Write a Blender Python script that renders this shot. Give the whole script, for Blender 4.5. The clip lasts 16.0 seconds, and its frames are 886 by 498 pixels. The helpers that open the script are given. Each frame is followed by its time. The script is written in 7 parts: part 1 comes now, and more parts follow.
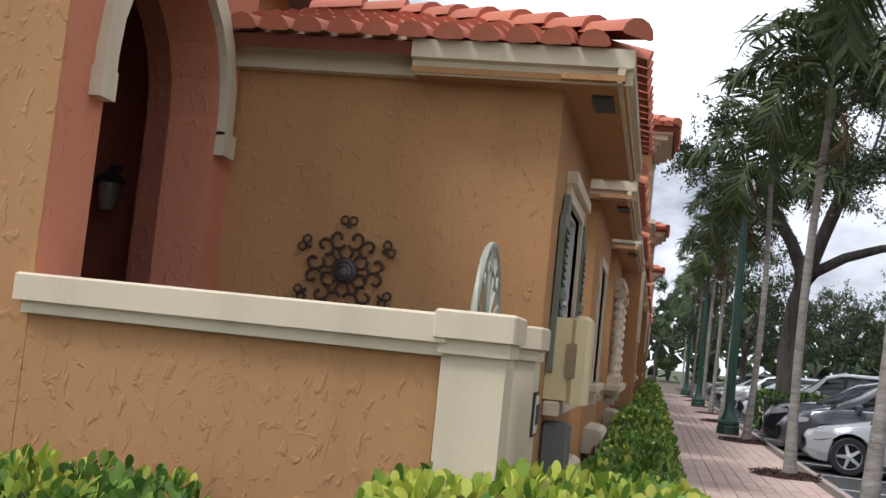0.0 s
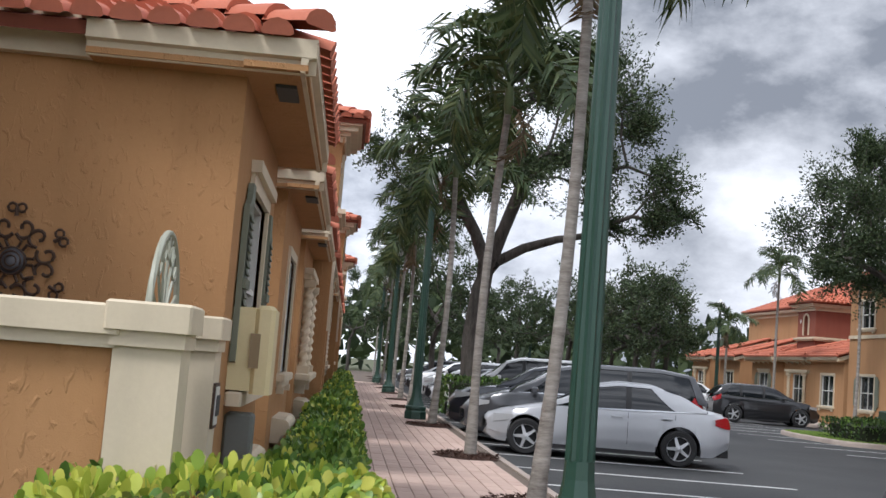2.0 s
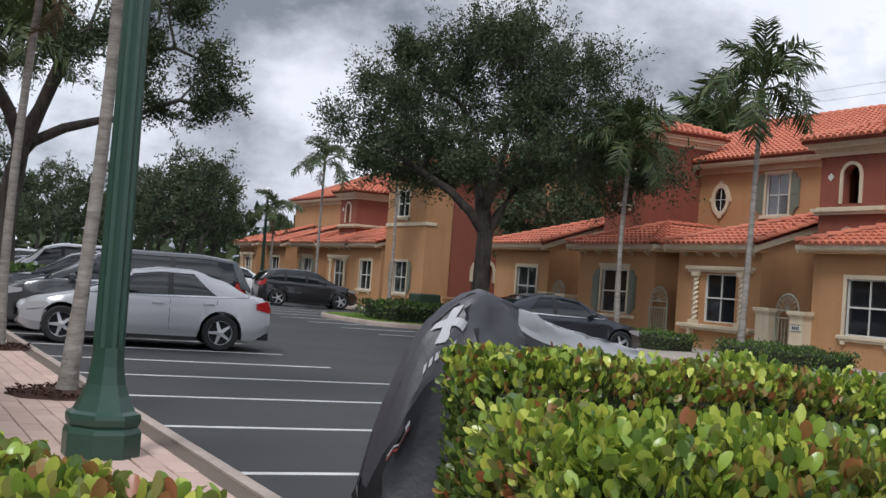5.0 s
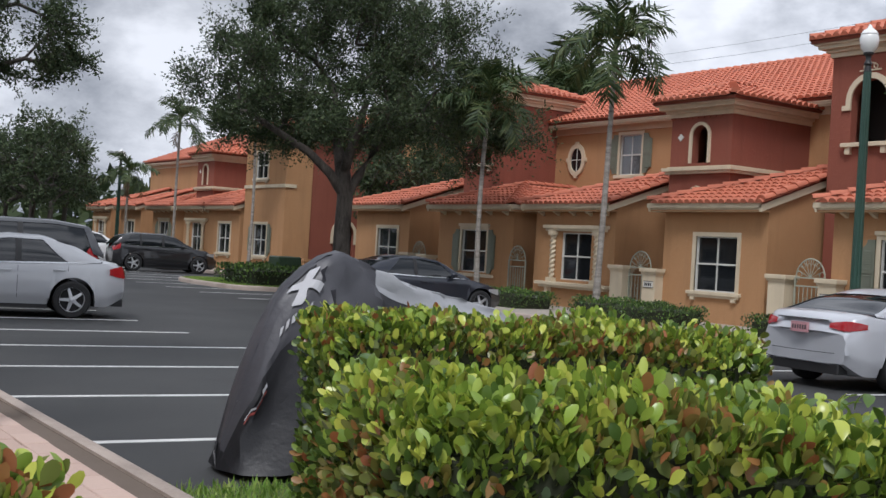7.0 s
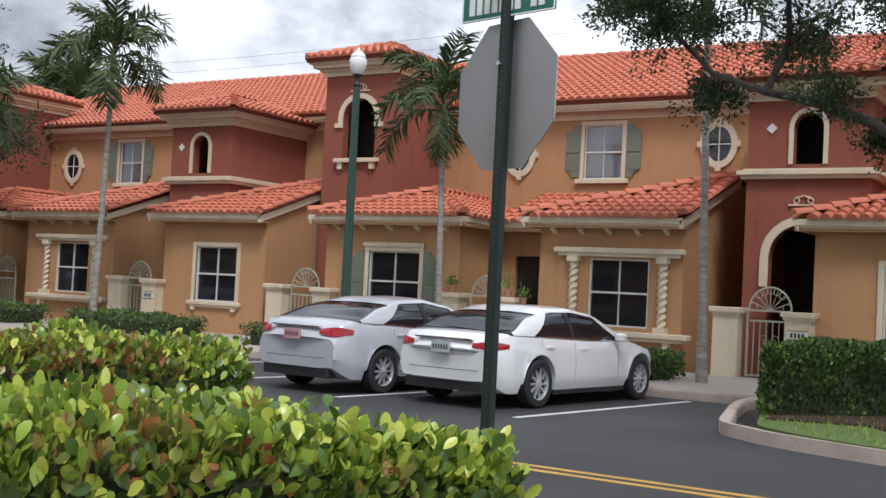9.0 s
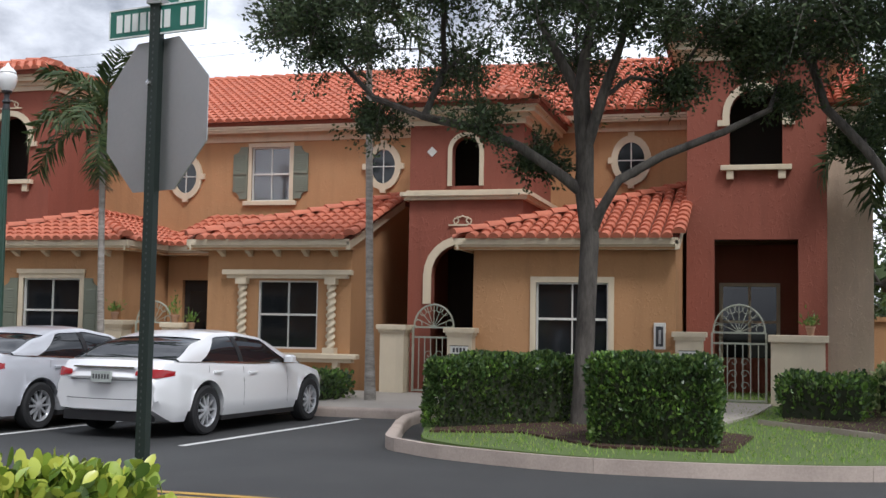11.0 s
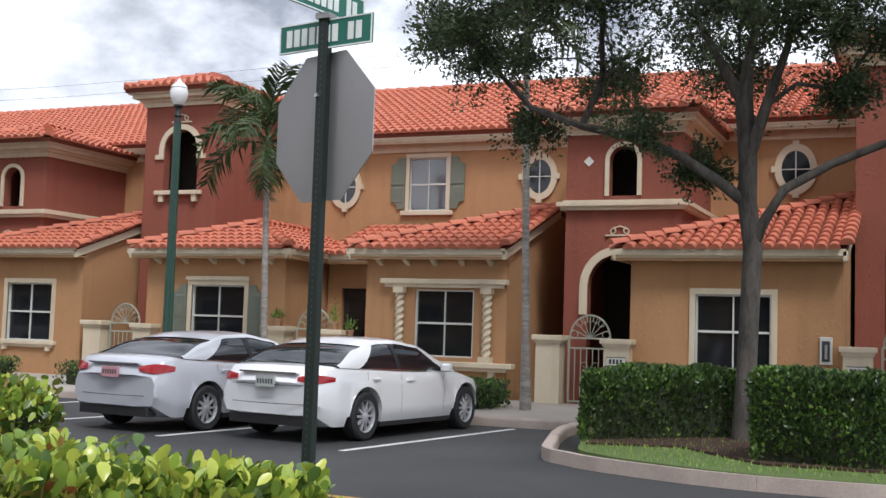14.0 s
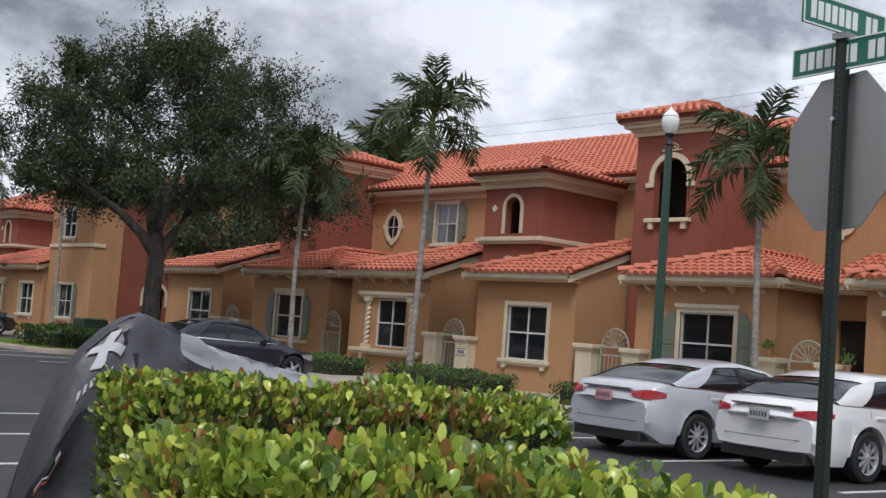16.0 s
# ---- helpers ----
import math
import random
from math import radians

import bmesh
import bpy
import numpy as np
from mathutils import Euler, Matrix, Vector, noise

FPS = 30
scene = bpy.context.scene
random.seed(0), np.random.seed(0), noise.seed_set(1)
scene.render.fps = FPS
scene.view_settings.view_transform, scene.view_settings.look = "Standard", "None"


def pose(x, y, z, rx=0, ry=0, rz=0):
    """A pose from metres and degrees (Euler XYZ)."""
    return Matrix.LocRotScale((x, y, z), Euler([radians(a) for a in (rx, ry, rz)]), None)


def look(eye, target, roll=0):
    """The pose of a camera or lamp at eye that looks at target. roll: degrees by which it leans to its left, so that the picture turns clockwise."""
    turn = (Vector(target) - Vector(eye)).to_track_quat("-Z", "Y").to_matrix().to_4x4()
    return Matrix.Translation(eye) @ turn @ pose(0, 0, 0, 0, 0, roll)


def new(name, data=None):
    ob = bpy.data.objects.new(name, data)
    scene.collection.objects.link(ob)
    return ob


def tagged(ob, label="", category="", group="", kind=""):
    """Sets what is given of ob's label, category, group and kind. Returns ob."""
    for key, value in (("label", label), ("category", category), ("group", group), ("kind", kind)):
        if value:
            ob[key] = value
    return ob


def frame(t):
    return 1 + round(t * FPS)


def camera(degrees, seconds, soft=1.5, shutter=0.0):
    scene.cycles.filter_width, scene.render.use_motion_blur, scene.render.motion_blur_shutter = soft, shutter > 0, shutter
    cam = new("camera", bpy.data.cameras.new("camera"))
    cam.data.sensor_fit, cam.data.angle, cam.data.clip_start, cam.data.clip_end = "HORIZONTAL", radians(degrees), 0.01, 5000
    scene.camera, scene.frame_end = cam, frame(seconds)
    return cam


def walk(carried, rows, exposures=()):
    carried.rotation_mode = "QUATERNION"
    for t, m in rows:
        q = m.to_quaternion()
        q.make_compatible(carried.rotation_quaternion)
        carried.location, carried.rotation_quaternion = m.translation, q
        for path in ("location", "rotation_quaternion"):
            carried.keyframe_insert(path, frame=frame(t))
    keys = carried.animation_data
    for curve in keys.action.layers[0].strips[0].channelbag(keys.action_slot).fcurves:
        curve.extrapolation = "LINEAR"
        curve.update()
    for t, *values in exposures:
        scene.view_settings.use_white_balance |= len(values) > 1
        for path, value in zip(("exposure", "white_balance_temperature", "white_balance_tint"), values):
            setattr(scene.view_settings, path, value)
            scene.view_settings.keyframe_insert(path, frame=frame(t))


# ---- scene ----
# ---------------------------------------------------------------- camera
cam = camera(42.24, 16.0, soft=1.5)
ARM, EYE_Z = 0.2925, 1.5


def aim(t, azimuth, up, roll):
    """The camera is held at arm's length and turns about the body: azimuth from +y towards +x."""
    a, e = radians(azimuth), radians(up)
    eye = Vector((ARM * math.sin(a), ARM * math.cos(a), EYE_Z))
    return (t, look(eye, eye + Vector((math.sin(a) * math.cos(e), math.cos(a) * math.cos(e), math.sin(e))) * 10, roll))


walk(cam, [aim(*row) for row in (
    (0, -10.92, 4.76, 5.90), (0.3, -8.24, 3.87, 4.22), (0.5, -6.06, 3.64, 2.77), (1, -0.53, 3.13, 2.55), (1.5, 3.00, 4.26, 3.80),
    (2, 4.28, 5.67, 4.61), (2.5, 7.47, 4.13, 4.63), (3, 11.75, 2.42, 4.17), (3.5, 16.69, 2.10, 3.36), (4, 21.36, 2.02, 3.23),
    (6.5, 30.80, 0.87, 4.56), (7, 33.85, 0.27, 3.42), (7.5, 41.63, 0.35, 2.14), (8, 48.56, 1.15, 2.93), (8.5, 53.96, 1.93, 3.15),
    (9, 58.13, 2.15, 2.94), (9.5, 61.56, 2.35, 2.45), (10, 65.63, 2.93, 2.01), (12.5, 81.50, 4.11, 0.06), (13, 78.87, 3.96, 0.44),
    (13.5, 73.84, 4.33, 1.19), (14, 66.64, 4.11, 1.86), (14.5, 58.86, 3.97, 2.47), (15, 52.71, 4.07, 3.38), (15.5, 48.51, 4.06, 4.15),
    (16, 42.72, 4.17, 4.29))],
    exposures=[(t, e, 6000, 12) for t, e in ((0, 0.0), (1, 0.1), (2, 0.05), (3, -0.2), (4, -0.25), (7, -0.25), (8.5, -0.05), (10, 0.0), (12.5, -0.05), (14, 0.05), (15, -0.1), (16, -0.3))])

# ---------------------------------------------------------------- light
SUN_FROM = Vector((-0.50, -0.44, 0.95)).normalized()
world = bpy.data.worlds.new("world")
scene.world = world
world.use_nodes = True
wn, wl = world.node_tree.nodes, world.node_tree.links
bg = wn["Background"]
sky = wn.new("ShaderNodeTexSky")
sky.sky_type, sky.sun_disc = "NISHITA", False
sky.sun_elevation = math.asin(SUN_FROM.z)
sky.sun_rotation = math.atan2(SUN_FROM.x, SUN_FROM.y)
coord = wn.new("ShaderNodeTexCoord")
stretch = wn.new("ShaderNodeMapping")
stretch.inputs["Scale"].default_value = (1.0, 1.0, 1.7)
wl.new(coord.outputs["Generated"], stretch.inputs["Vector"])
puffs = wn.new("ShaderNodeTexNoise")
puffs.inputs["Scale"].default_value, puffs.inputs["Detail"].default_value, puffs.inputs["Roughness"].default_value = 3.1, 10.0, 0.58
wl.new(stretch.outputs["Vector"], puffs.inputs["Vector"])
grey = wn.new("ShaderNodeValToRGB")
grey.color_ramp.elements[0].position, grey.color_ramp.elements[0].color = 0.40, (0.36, 0.385, 0.43, 1)
grey.color_ramp.elements[1].position, grey.color_ramp.elements[1].color = 0.58, (1.28, 1.29, 1.31, 1)
wl.new(puffs.outputs["Fac"], grey.inputs["Fac"])
dim = wn.new("ShaderNodeVectorMath")
dim.operation = "SCALE"
dim.inputs["Scale"].default_value = 0.08
wl.new(sky.outputs["Color"], dim.inputs[0])
gap = wn.new("ShaderNodeMapRange")
gap.inputs["From Min"].default_value, gap.inputs["From Max"].default_value = 0.72, 1.1
wl.new(puffs.outputs["Fac"], gap.inputs["Value"])
skymix = wn.new("ShaderNodeMix")
skymix.data_type = "RGBA"
wl.new(gap.outputs["Result"], skymix.inputs["Factor"])
wl.new(grey.outputs["Color"], skymix.inputs["A"])
wl.new(dim.outputs["Vector"], skymix.inputs["B"])
# the cloud is thicker down the street, to the north-east
bank = wn.new("ShaderNodeVectorMath")
bank.operation = "DOT_PRODUCT"
bank.inputs[1].default_value = Vector((0.46, 0.84, 0.28)).normalized()
wl.new(coord.outputs["Generated"], bank.inputs[0])
thick = wn.new("ShaderNodeMapRange")
thick.interpolation_type = "SMOOTHSTEP"
thick.inputs["From Min"].default_value, thick.inputs["From Max"].default_value = 0.84, 1.0
thick.inputs["To Min"].default_value, thick.inputs["To Max"].default_value = 1.12, 0.74
wl.new(bank.outputs["Value"], thick.inputs["Value"])
shade = wn.new("ShaderNodeVectorMath")
shade.operation = "SCALE"
wl.new(skymix.outputs["Result"], shade.inputs[0])
wl.new(thick.outputs["Result"], shade.inputs["Scale"])
wl.new(shade.outputs["Vector"], bg.inputs["Color"])
bg.inputs["Strength"].default_value = 1.1
sun_data = bpy.data.lights.new("sun", "SUN")
sun_data.energy, sun_data.angle, sun_data.color = 2.4, radians(14), (1.0, 0.96, 0.90)
sun = new("sun", sun_data)
sun.matrix_world = look(SUN_FROM * 50, (0, 0, 0))


# ---------------------------------------------------------------- materials
def mat(name, color, other=None, rough=0.8, scale=3.0, fine=40.0, amount=0.5, bump=0.2, depth=0.01, metal=0.0, piece=0.0, coat=0.0,
        stretch=(1, 1, 1), spec=0.5, stains=0.0, island=0.0):
    """A surface with broad stains and fine grain; piece: how much the colour differs from object to object."""
    m = bpy.data.materials.new(name)
    m.use_nodes = True
    n, l = m.node_tree.nodes, m.node_tree.links
    b = n["Principled BSDF"]
    b.inputs["Roughness"].default_value, b.inputs["Metallic"].default_value = rough, metal
    b.inputs["Coat Weight"].default_value, b.inputs["Coat Roughness"].default_value = coat, 0.04
    b.inputs["Specular IOR Level"].default_value = spec
    other = other or tuple(0.72 * c for c in color)
    tc = n.new("ShaderNodeNewGeometry")
    mp = n.new("ShaderNodeMapping")
    mp.inputs["Scale"].default_value = stretch
    l.new(tc.outputs["Position"], mp.inputs["Vector"])
    big, small = n.new("ShaderNodeTexNoise"), n.new("ShaderNodeTexNoise")
    for q, s, d in ((big, scale, 5), (small, fine, 4)):
        q.inputs["Scale"].default_value, q.inputs["Detail"].default_value, q.inputs["Roughness"].default_value = s, d, 0.6
        l.new(mp.outputs["Vector"], q.inputs["Vector"])
    add = n.new("ShaderNodeMath")
    add.operation = "MULTIPLY_ADD"
    l.new(small.outputs["Fac"], add.inputs[0])
    add.inputs[1].default_value = 0.5
    l.new(big.outputs["Fac"], add.inputs[2])
    mr = n.new("ShaderNodeMapRange")
    mr.inputs["From Min"].default_value, mr.inputs["From Max"].default_value, mr.inputs["To Max"].default_value = 0.5, 1.0, amount
    l.new(add.outputs[0], mr.inputs["Value"])
    fac = mr.outputs["Result"]
    for share, node_type, socket in ((piece, "ShaderNodeObjectInfo", "Random"), (island, "ShaderNodeNewGeometry", "Random Per Island")):
        if share:
            info = n.new(node_type)
            mad = n.new("ShaderNodeMath")
            mad.operation = "MULTIPLY_ADD"
            mad.use_clamp = True
            l.new(info.outputs[socket], mad.inputs[0])
            mad.inputs[1].default_value = share
            l.new(fac, mad.inputs[2])
            fac = mad.outputs[0]
    mix = n.new("ShaderNodeMix")
    mix.data_type = "RGBA"
    mix.inputs["A"].default_value, mix.inputs["B"].default_value = (*color, 1), (*other, 1)
    l.new(fac, mix.inputs["Factor"])
    out = mix.outputs["Result"]
    if stains:
        streak = n.new("ShaderNodeTexNoise")
        mp2 = n.new("ShaderNodeMapping")
        mp2.inputs["Scale"].default_value = (3.0, 3.0, 0.35)
        l.new(tc.outputs["Position"], mp2.inputs["Vector"])
        l.new(mp2.outputs["Vector"], streak.inputs["Vector"])
        streak.inputs["Scale"].default_value, streak.inputs["Detail"].default_value = 1.2, 6
        mr2 = n.new("ShaderNodeMapRange")
        mr2.inputs["From Min"].default_value, mr2.inputs["From Max"].default_value, mr2.inputs["To Max"].default_value = 0.5, 0.75, stains
        l.new(streak.outputs["Fac"], mr2.inputs["Value"])
        mx = n.new("ShaderNodeMix")
        mx.data_type = "RGBA"
        l.new(mr2.outputs["Result"], mx.inputs["Factor"])
        l.new(out, mx.inputs["A"])
        mx.inputs["B"].default_value = (*(0.45 * c for c in color), 1)
        out = mx.outputs["Result"]
    l.new(out, b.inputs["Base Color"])
    if bump:
        bp = n.new("ShaderNodeBump")
        bp.inputs["Strength"].default_value, bp.inputs["Distance"].default_value = bump, depth
        l.new(add.outputs[0], bp.inputs["Height"])
        l.new(bp.outputs["Normal"], b.inputs["Normal"])
    return m


def stucco(name, color, other, fine=22.0):
    """Trowelled stucco: broken ridges left by the trowel over a fine grain."""
    m = mat(name, color, other, rough=0.88, scale=0.9, fine=35, amount=0.55, bump=0, stains=0.22, spec=0.25)
    n, l = m.node_tree.nodes, m.node_tree.links
    tc = n.new("ShaderNodeNewGeometry")
    mp = n.new("ShaderNodeMapping")
    mp.inputs["Scale"].default_value = (1, 1, 0.55)
    l.new(tc.outputs["Position"], mp.inputs["Vector"])
    warp = n.new("ShaderNodeTexNoise")
    warp.inputs["Scale"].default_value, warp.inputs["Detail"].default_value, warp.inputs["Distortion"].default_value = fine * 0.7, 5, 0.5
    l.new(mp.outputs["Vector"], warp.inputs["Vector"])
    ramp = n.new("ShaderNodeValToRGB")
    ramp.color_ramp.elements[0].position, ramp.color_ramp.elements[1].position = 0.56, 0.66
    l.new(warp.outputs["Fac"], ramp.inputs["Fac"])
    grain = n.new("ShaderNodeTexNoise")
    grain.inputs["Scale"].default_value = 120
    l.new(tc.outputs["Position"], grain.inputs["Vector"])
    sm = n.new("ShaderNodeMath")
    sm.operation = "MULTIPLY_ADD"
    l.new(grain.outputs["Fac"], sm.inputs[0])
    sm.inputs[1].default_value = 0.3
    l.new(ramp.outputs["Color"], sm.inputs[2])
    bp = n.new("ShaderNodeBump")
    # long broken lips where the trowel lifted
    lip = n.new("ShaderNodeTexNoise")
    lip.inputs["Scale"].default_value, lip.inputs["Detail"].default_value, lip.inputs["Distortion"].default_value = 4.2, 4, 0.8
    l.new(mp.outputs["Vector"], lip.inputs["Vector"])
    band = n.new("ShaderNodeValToRGB")
    e = band.color_ramp.elements
    e[0].position, e[0].color = 0.485, (0, 0, 0, 1)
    e[1].position, e[1].color = 0.503, (1, 1, 1, 1)
    q = e.new(0.512)
    q.color = (0, 0, 0, 1)
    l.new(lip.outputs["Fac"], band.inputs["Fac"])
    worn = n.new("ShaderNodeTexNoise")
    worn.inputs["Scale"].default_value = 2.3
    l.new(tc.outputs["Position"], worn.inputs["Vector"])
    keep = n.new("ShaderNodeMapRange")
    keep.inputs["From Min"].default_value, keep.inputs["From Max"].default_value, keep.inputs["To Max"].default_value = 0.50, 0.62, 0.40
    l.new(worn.outputs["Fac"], keep.inputs["Value"])
    lips = n.new("ShaderNodeMath")
    lips.operation = "MULTIPLY_ADD"
    l.new(band.outputs["Color"], lips.inputs[0])
    l.new(keep.outputs["Result"], lips.inputs[1])
    l.new(sm.outputs[0], lips.inputs[2])
    bp.inputs["Strength"].default_value, bp.inputs["Distance"].default_value = 0.6, 0.009
    l.new(lips.outputs[0], bp.inputs["Height"])
    l.new(bp.outputs["Normal"], n["Principled BSDF"].inputs["Normal"])
    return m


def leafy(name, color, other, third, rough=0.4, spread=1.0):
    """Leaves: each one takes its own tone between three; they let some light through."""
    m = bpy.data.materials.new(name)
    m.use_nodes = True
    n, l = m.node_tree.nodes, m.node_tree.links
    b = n["Principled BSDF"]
    b.inputs["Roughness"].default_value = rough
    g = n.new("ShaderNodeNewGeometry")
    info = n.new("ShaderNodeObjectInfo")
    ad = n.new("ShaderNodeMath")
    ad.operation = "ADD"
    l.new(g.outputs["Random Per Island"], ad.inputs[0])
    l.new(info.outputs["Random"], ad.inputs[1])
    fr = n.new("ShaderNodeMath")
    fr.operation = "FRACT"
    l.new(ad.outputs[0], fr.inputs[0])
    ramp = n.new("ShaderNodeValToRGB")
    e = ramp.color_ramp.elements
    e[0].position, e[0].color = 0.0, (*other, 1)
    e[1].position, e[1].color = 0.5 * spread, (*color, 1)
    q = e.new(min(0.99, 0.97 * spread))
    q.color = (*third, 1)
    l.new(fr.outputs[0], ramp.inputs["Fac"])
    l.new(ramp.outputs["Color"], b.inputs["Base Color"])
    tr = n.new("ShaderNodeBsdfTranslucent")
    l.new(ramp.outputs["Color"], tr.inputs["Color"])
    ms = n.new("ShaderNodeMixShader")
    ms.inputs["Fac"].default_value = 0.22
    l.new(b.outputs["BSDF"], ms.inputs[1])
    l.new(tr.outputs["BSDF"], ms.inputs[2])
    l.new(ms.outputs["Shader"], n["Material Output"].inputs["Surface"])
    return m


def glass(name, color=(0.02, 0.025, 0.03), rough=0.03, ior=1.5):
    m = bpy.data.materials.new(name)
    m.use_nodes = True
    b = m.node_tree.nodes["Principled BSDF"]
    b.inputs["Base Color"].default_value, b.inputs["Roughness"].default_value = (*color, 1), rough
    b.inputs["IOR"].default_value = ior
    return m


TAN = stucco("tan_stucco", (0.46, 0.258, 0.128), (0.385, 0.205, 0.096))
TAN_L = stucco("amber_stucco", (0.44, 0.24, 0.108), (0.36, 0.188, 0.080), fine=26)
RED = stucco("brick_red_stucco", (0.27, 0.090, 0.060), (0.225, 0.072, 0.049))
SALMON = stucco("salmon_stucco", (0.60, 0.235, 0.14), (0.52, 0.19, 0.11))
PALE = stucco("weathered_pale_stucco", (0.74, 0.60, 0.45), (0.47, 0.36, 0.26))
CREAM = mat("cream_trim_paint", (0.66, 0.565, 0.41), (0.52, 0.43, 0.30), rough=0.7, scale=2.0, amount=0.5, bump=0.15, stains=0.25)
TILE = mat("terracotta_tile", (0.60, 0.185, 0.10), (0.37, 0.115, 0.070), rough=0.75, scale=1.6, fine=30, amount=0.35, bump=0.25, piece=0.28, island=0.28)
DECK = mat("tile_bed", (0.20, 0.055, 0.03), rough=0.9, bump=0.3)
SHUT = mat("sage_green_paint", (0.18, 0.195, 0.145), (0.14, 0.15, 0.11), rough=0.6, scale=4, amount=0.5, bump=0.1)
IRON = mat("pale_green_iron", (0.38, 0.39, 0.31), (0.27, 0.28, 0.22), rough=0.5, bump=0.1)
GREEN = mat("dark_green_paint", (0.028, 0.072, 0.052), (0.020, 0.055, 0.040), rough=0.38, scale=5, amount=0.6, bump=0.08, spec=0.6)
WHITE = mat("white_frame_paint", (0.68, 0.67, 0.62), (0.55, 0.54, 0.50), rough=0.5, bump=0.05)
PANE = glass("window_glass", (0.012, 0.014, 0.016), 0.05)
# near black: stands in for shade inside openings; also the front door's colour
SHADEANDDOOR = mat("shade_and_door_dark", (0.03, 0.022, 0.018), rough=0.9, bump=0)
CURTAIN = mat("grey_blind", (0.33, 0.34, 0.35), (0.24, 0.25, 0.26), rough=0.8, scale=2, stretch=(1, 8, 1), bump=0.1)
BRONZE = mat("rusty_bronze_iron", (0.075, 0.042, 0.028), (0.045, 0.026, 0.018), rough=0.55, metal=0.4, scale=9, bump=0.25)
SILVERED = mat("blue_grey_iron", (0.12, 0.12, 0.13), rough=0.5, metal=0.6, scale=30)
YELLOWED = mat("yellowed_plastic", (0.70, 0.60, 0.34), (0.60, 0.50, 0.27), rough=0.45, scale=3, bump=0.04)
ASPHALT = mat("asphalt", (0.018, 0.019, 0.020), (0.052, 0.052, 0.051), rough=0.72, scale=0.30, fine=120, amount=1.0, bump=0.5, depth=0.004)
PAVER = mat("pink_paver", (0.66, 0.50, 0.42), (0.50, 0.36, 0.30), rough=0.85, scale=0.8, fine=60, amount=0.5, bump=0.25, depth=0.004, piece=0.55, island=0.55)
JOINT = mat("paver_joint_sand", (0.15, 0.115, 0.09), rough=0.95, fine=90, bump=0.3)
KERB = mat("pinkish_concrete_kerb", (0.49, 0.405, 0.345), (0.26, 0.21, 0.178), rough=0.85, scale=1.6, fine=40, amount=0.8, bump=0.3, depth=0.004)
CONCRETE = mat("grey_concrete", (0.40, 0.36, 0.31), (0.28, 0.25, 0.21), rough=0.85, scale=0.8, fine=60, bump=0.3, depth=0.004)
PAINTW = mat("worn_white_road_paint", (0.72, 0.72, 0.70), (0.40, 0.40, 0.39), rough=0.7, scale=2.5, fine=60, amount=0.8, bump=0.1)
PAINTY = mat("worn_yellow_road_paint", (0.55, 0.33, 0.055), (0.30, 0.19, 0.06), rough=0.7, scale=2.5, fine=60, amount=0.8, bump=0.1)
MULCH = mat("red_brown_mulch", (0.075, 0.032, 0.018), (0.03, 0.014, 0.009), rough=0.95, scale=12, fine=60, amount=1.0, bump=1.0, depth=0.03)
GRASS = mat("lawn_soil", (0.10, 0.15, 0.035), (0.07, 0.10, 0.03), rough=0.9, scale=1.5, fine=40, bump=0.6, depth=0.02)
BLADE = leafy("grass_blade", (0.22, 0.36, 0.06), (0.13, 0.24, 0.04), (0.34, 0.40, 0.11), rough=0.6)
EARTH = mat("ground", (0.09, 0.10, 0.045), (0.06, 0.06, 0.03), rough=0.95, scale=0.3, fine=8, bump=0.4, depth=0.03)
BARK = mat("grey_oak_bark", (0.13, 0.115, 0.098), (0.026, 0.021, 0.018), rough=0.95, scale=6, fine=34, amount=1.0, bump=1.0, depth=0.03, stretch=(1, 1, 0.25))
PBARK = mat("pale_palm_bark", (0.40, 0.37, 0.33), (0.15, 0.13, 0.11), rough=0.9, scale=6, fine=30, amount=1.0, bump=1.0, depth=0.015, stretch=(0.5, 0.5, 2.5))
SHAFT = mat("green_crownshaft", (0.12, 0.17, 0.06), (0.09, 0.10, 0.05), rough=0.5, scale=5, bump=0.1)
OAKLEAF = leafy("oak_leaf", (0.045, 0.072, 0.026), (0.024, 0.040, 0.017), (0.080, 0.110, 0.042), rough=0.7)
FROND = leafy("palm_leaflet", (0.045, 0.080, 0.022), (0.024, 0.046, 0.014), (0.105, 0.13, 0.042), rough=0.6)
DRYFROND = leafy("dry_palm_leaflet", (0.15, 0.10, 0.055), (0.09, 0.06, 0.035), (0.22, 0.16, 0.09), rough=0.7)
COCO = leafy("cocoplum_leaf", (0.27, 0.385, 0.052), (0.06, 0.115, 0.022), (0.54, 0.57, 0.095), rough=0.28)
# older lower leaves; the dark tone also stands in for side shade
COCOOLDSHADE = leafy("older_shaded_cocoplum_leaf", (0.075, 0.125, 0.024), (0.032, 0.058, 0.014), (0.19, 0.27, 0.045), rough=0.32)
COCORED = leafy("reddish_cocoplum_leaf", (0.22, 0.235, 0.055), (0.10, 0.14, 0.03), (0.34, 0.12, 0.05), rough=0.3)
GOLDLEAF = leafy("golden_shrub_leaf", (0.46, 0.53, 0.07), (0.22, 0.34, 0.045), (0.64, 0.62, 0.12), rough=0.35)
SHRUB = leafy("green_shrub_leaf", (0.13, 0.25, 0.04), (0.06, 0.13, 0.025), (0.24, 0.36, 0.07), rough=0.35)
DEEPLEAF = leafy("dark_hedge_leaf", (0.055, 0.105, 0.028), (0.025, 0.05, 0.016), (0.13, 0.19, 0.05), rough=0.35)
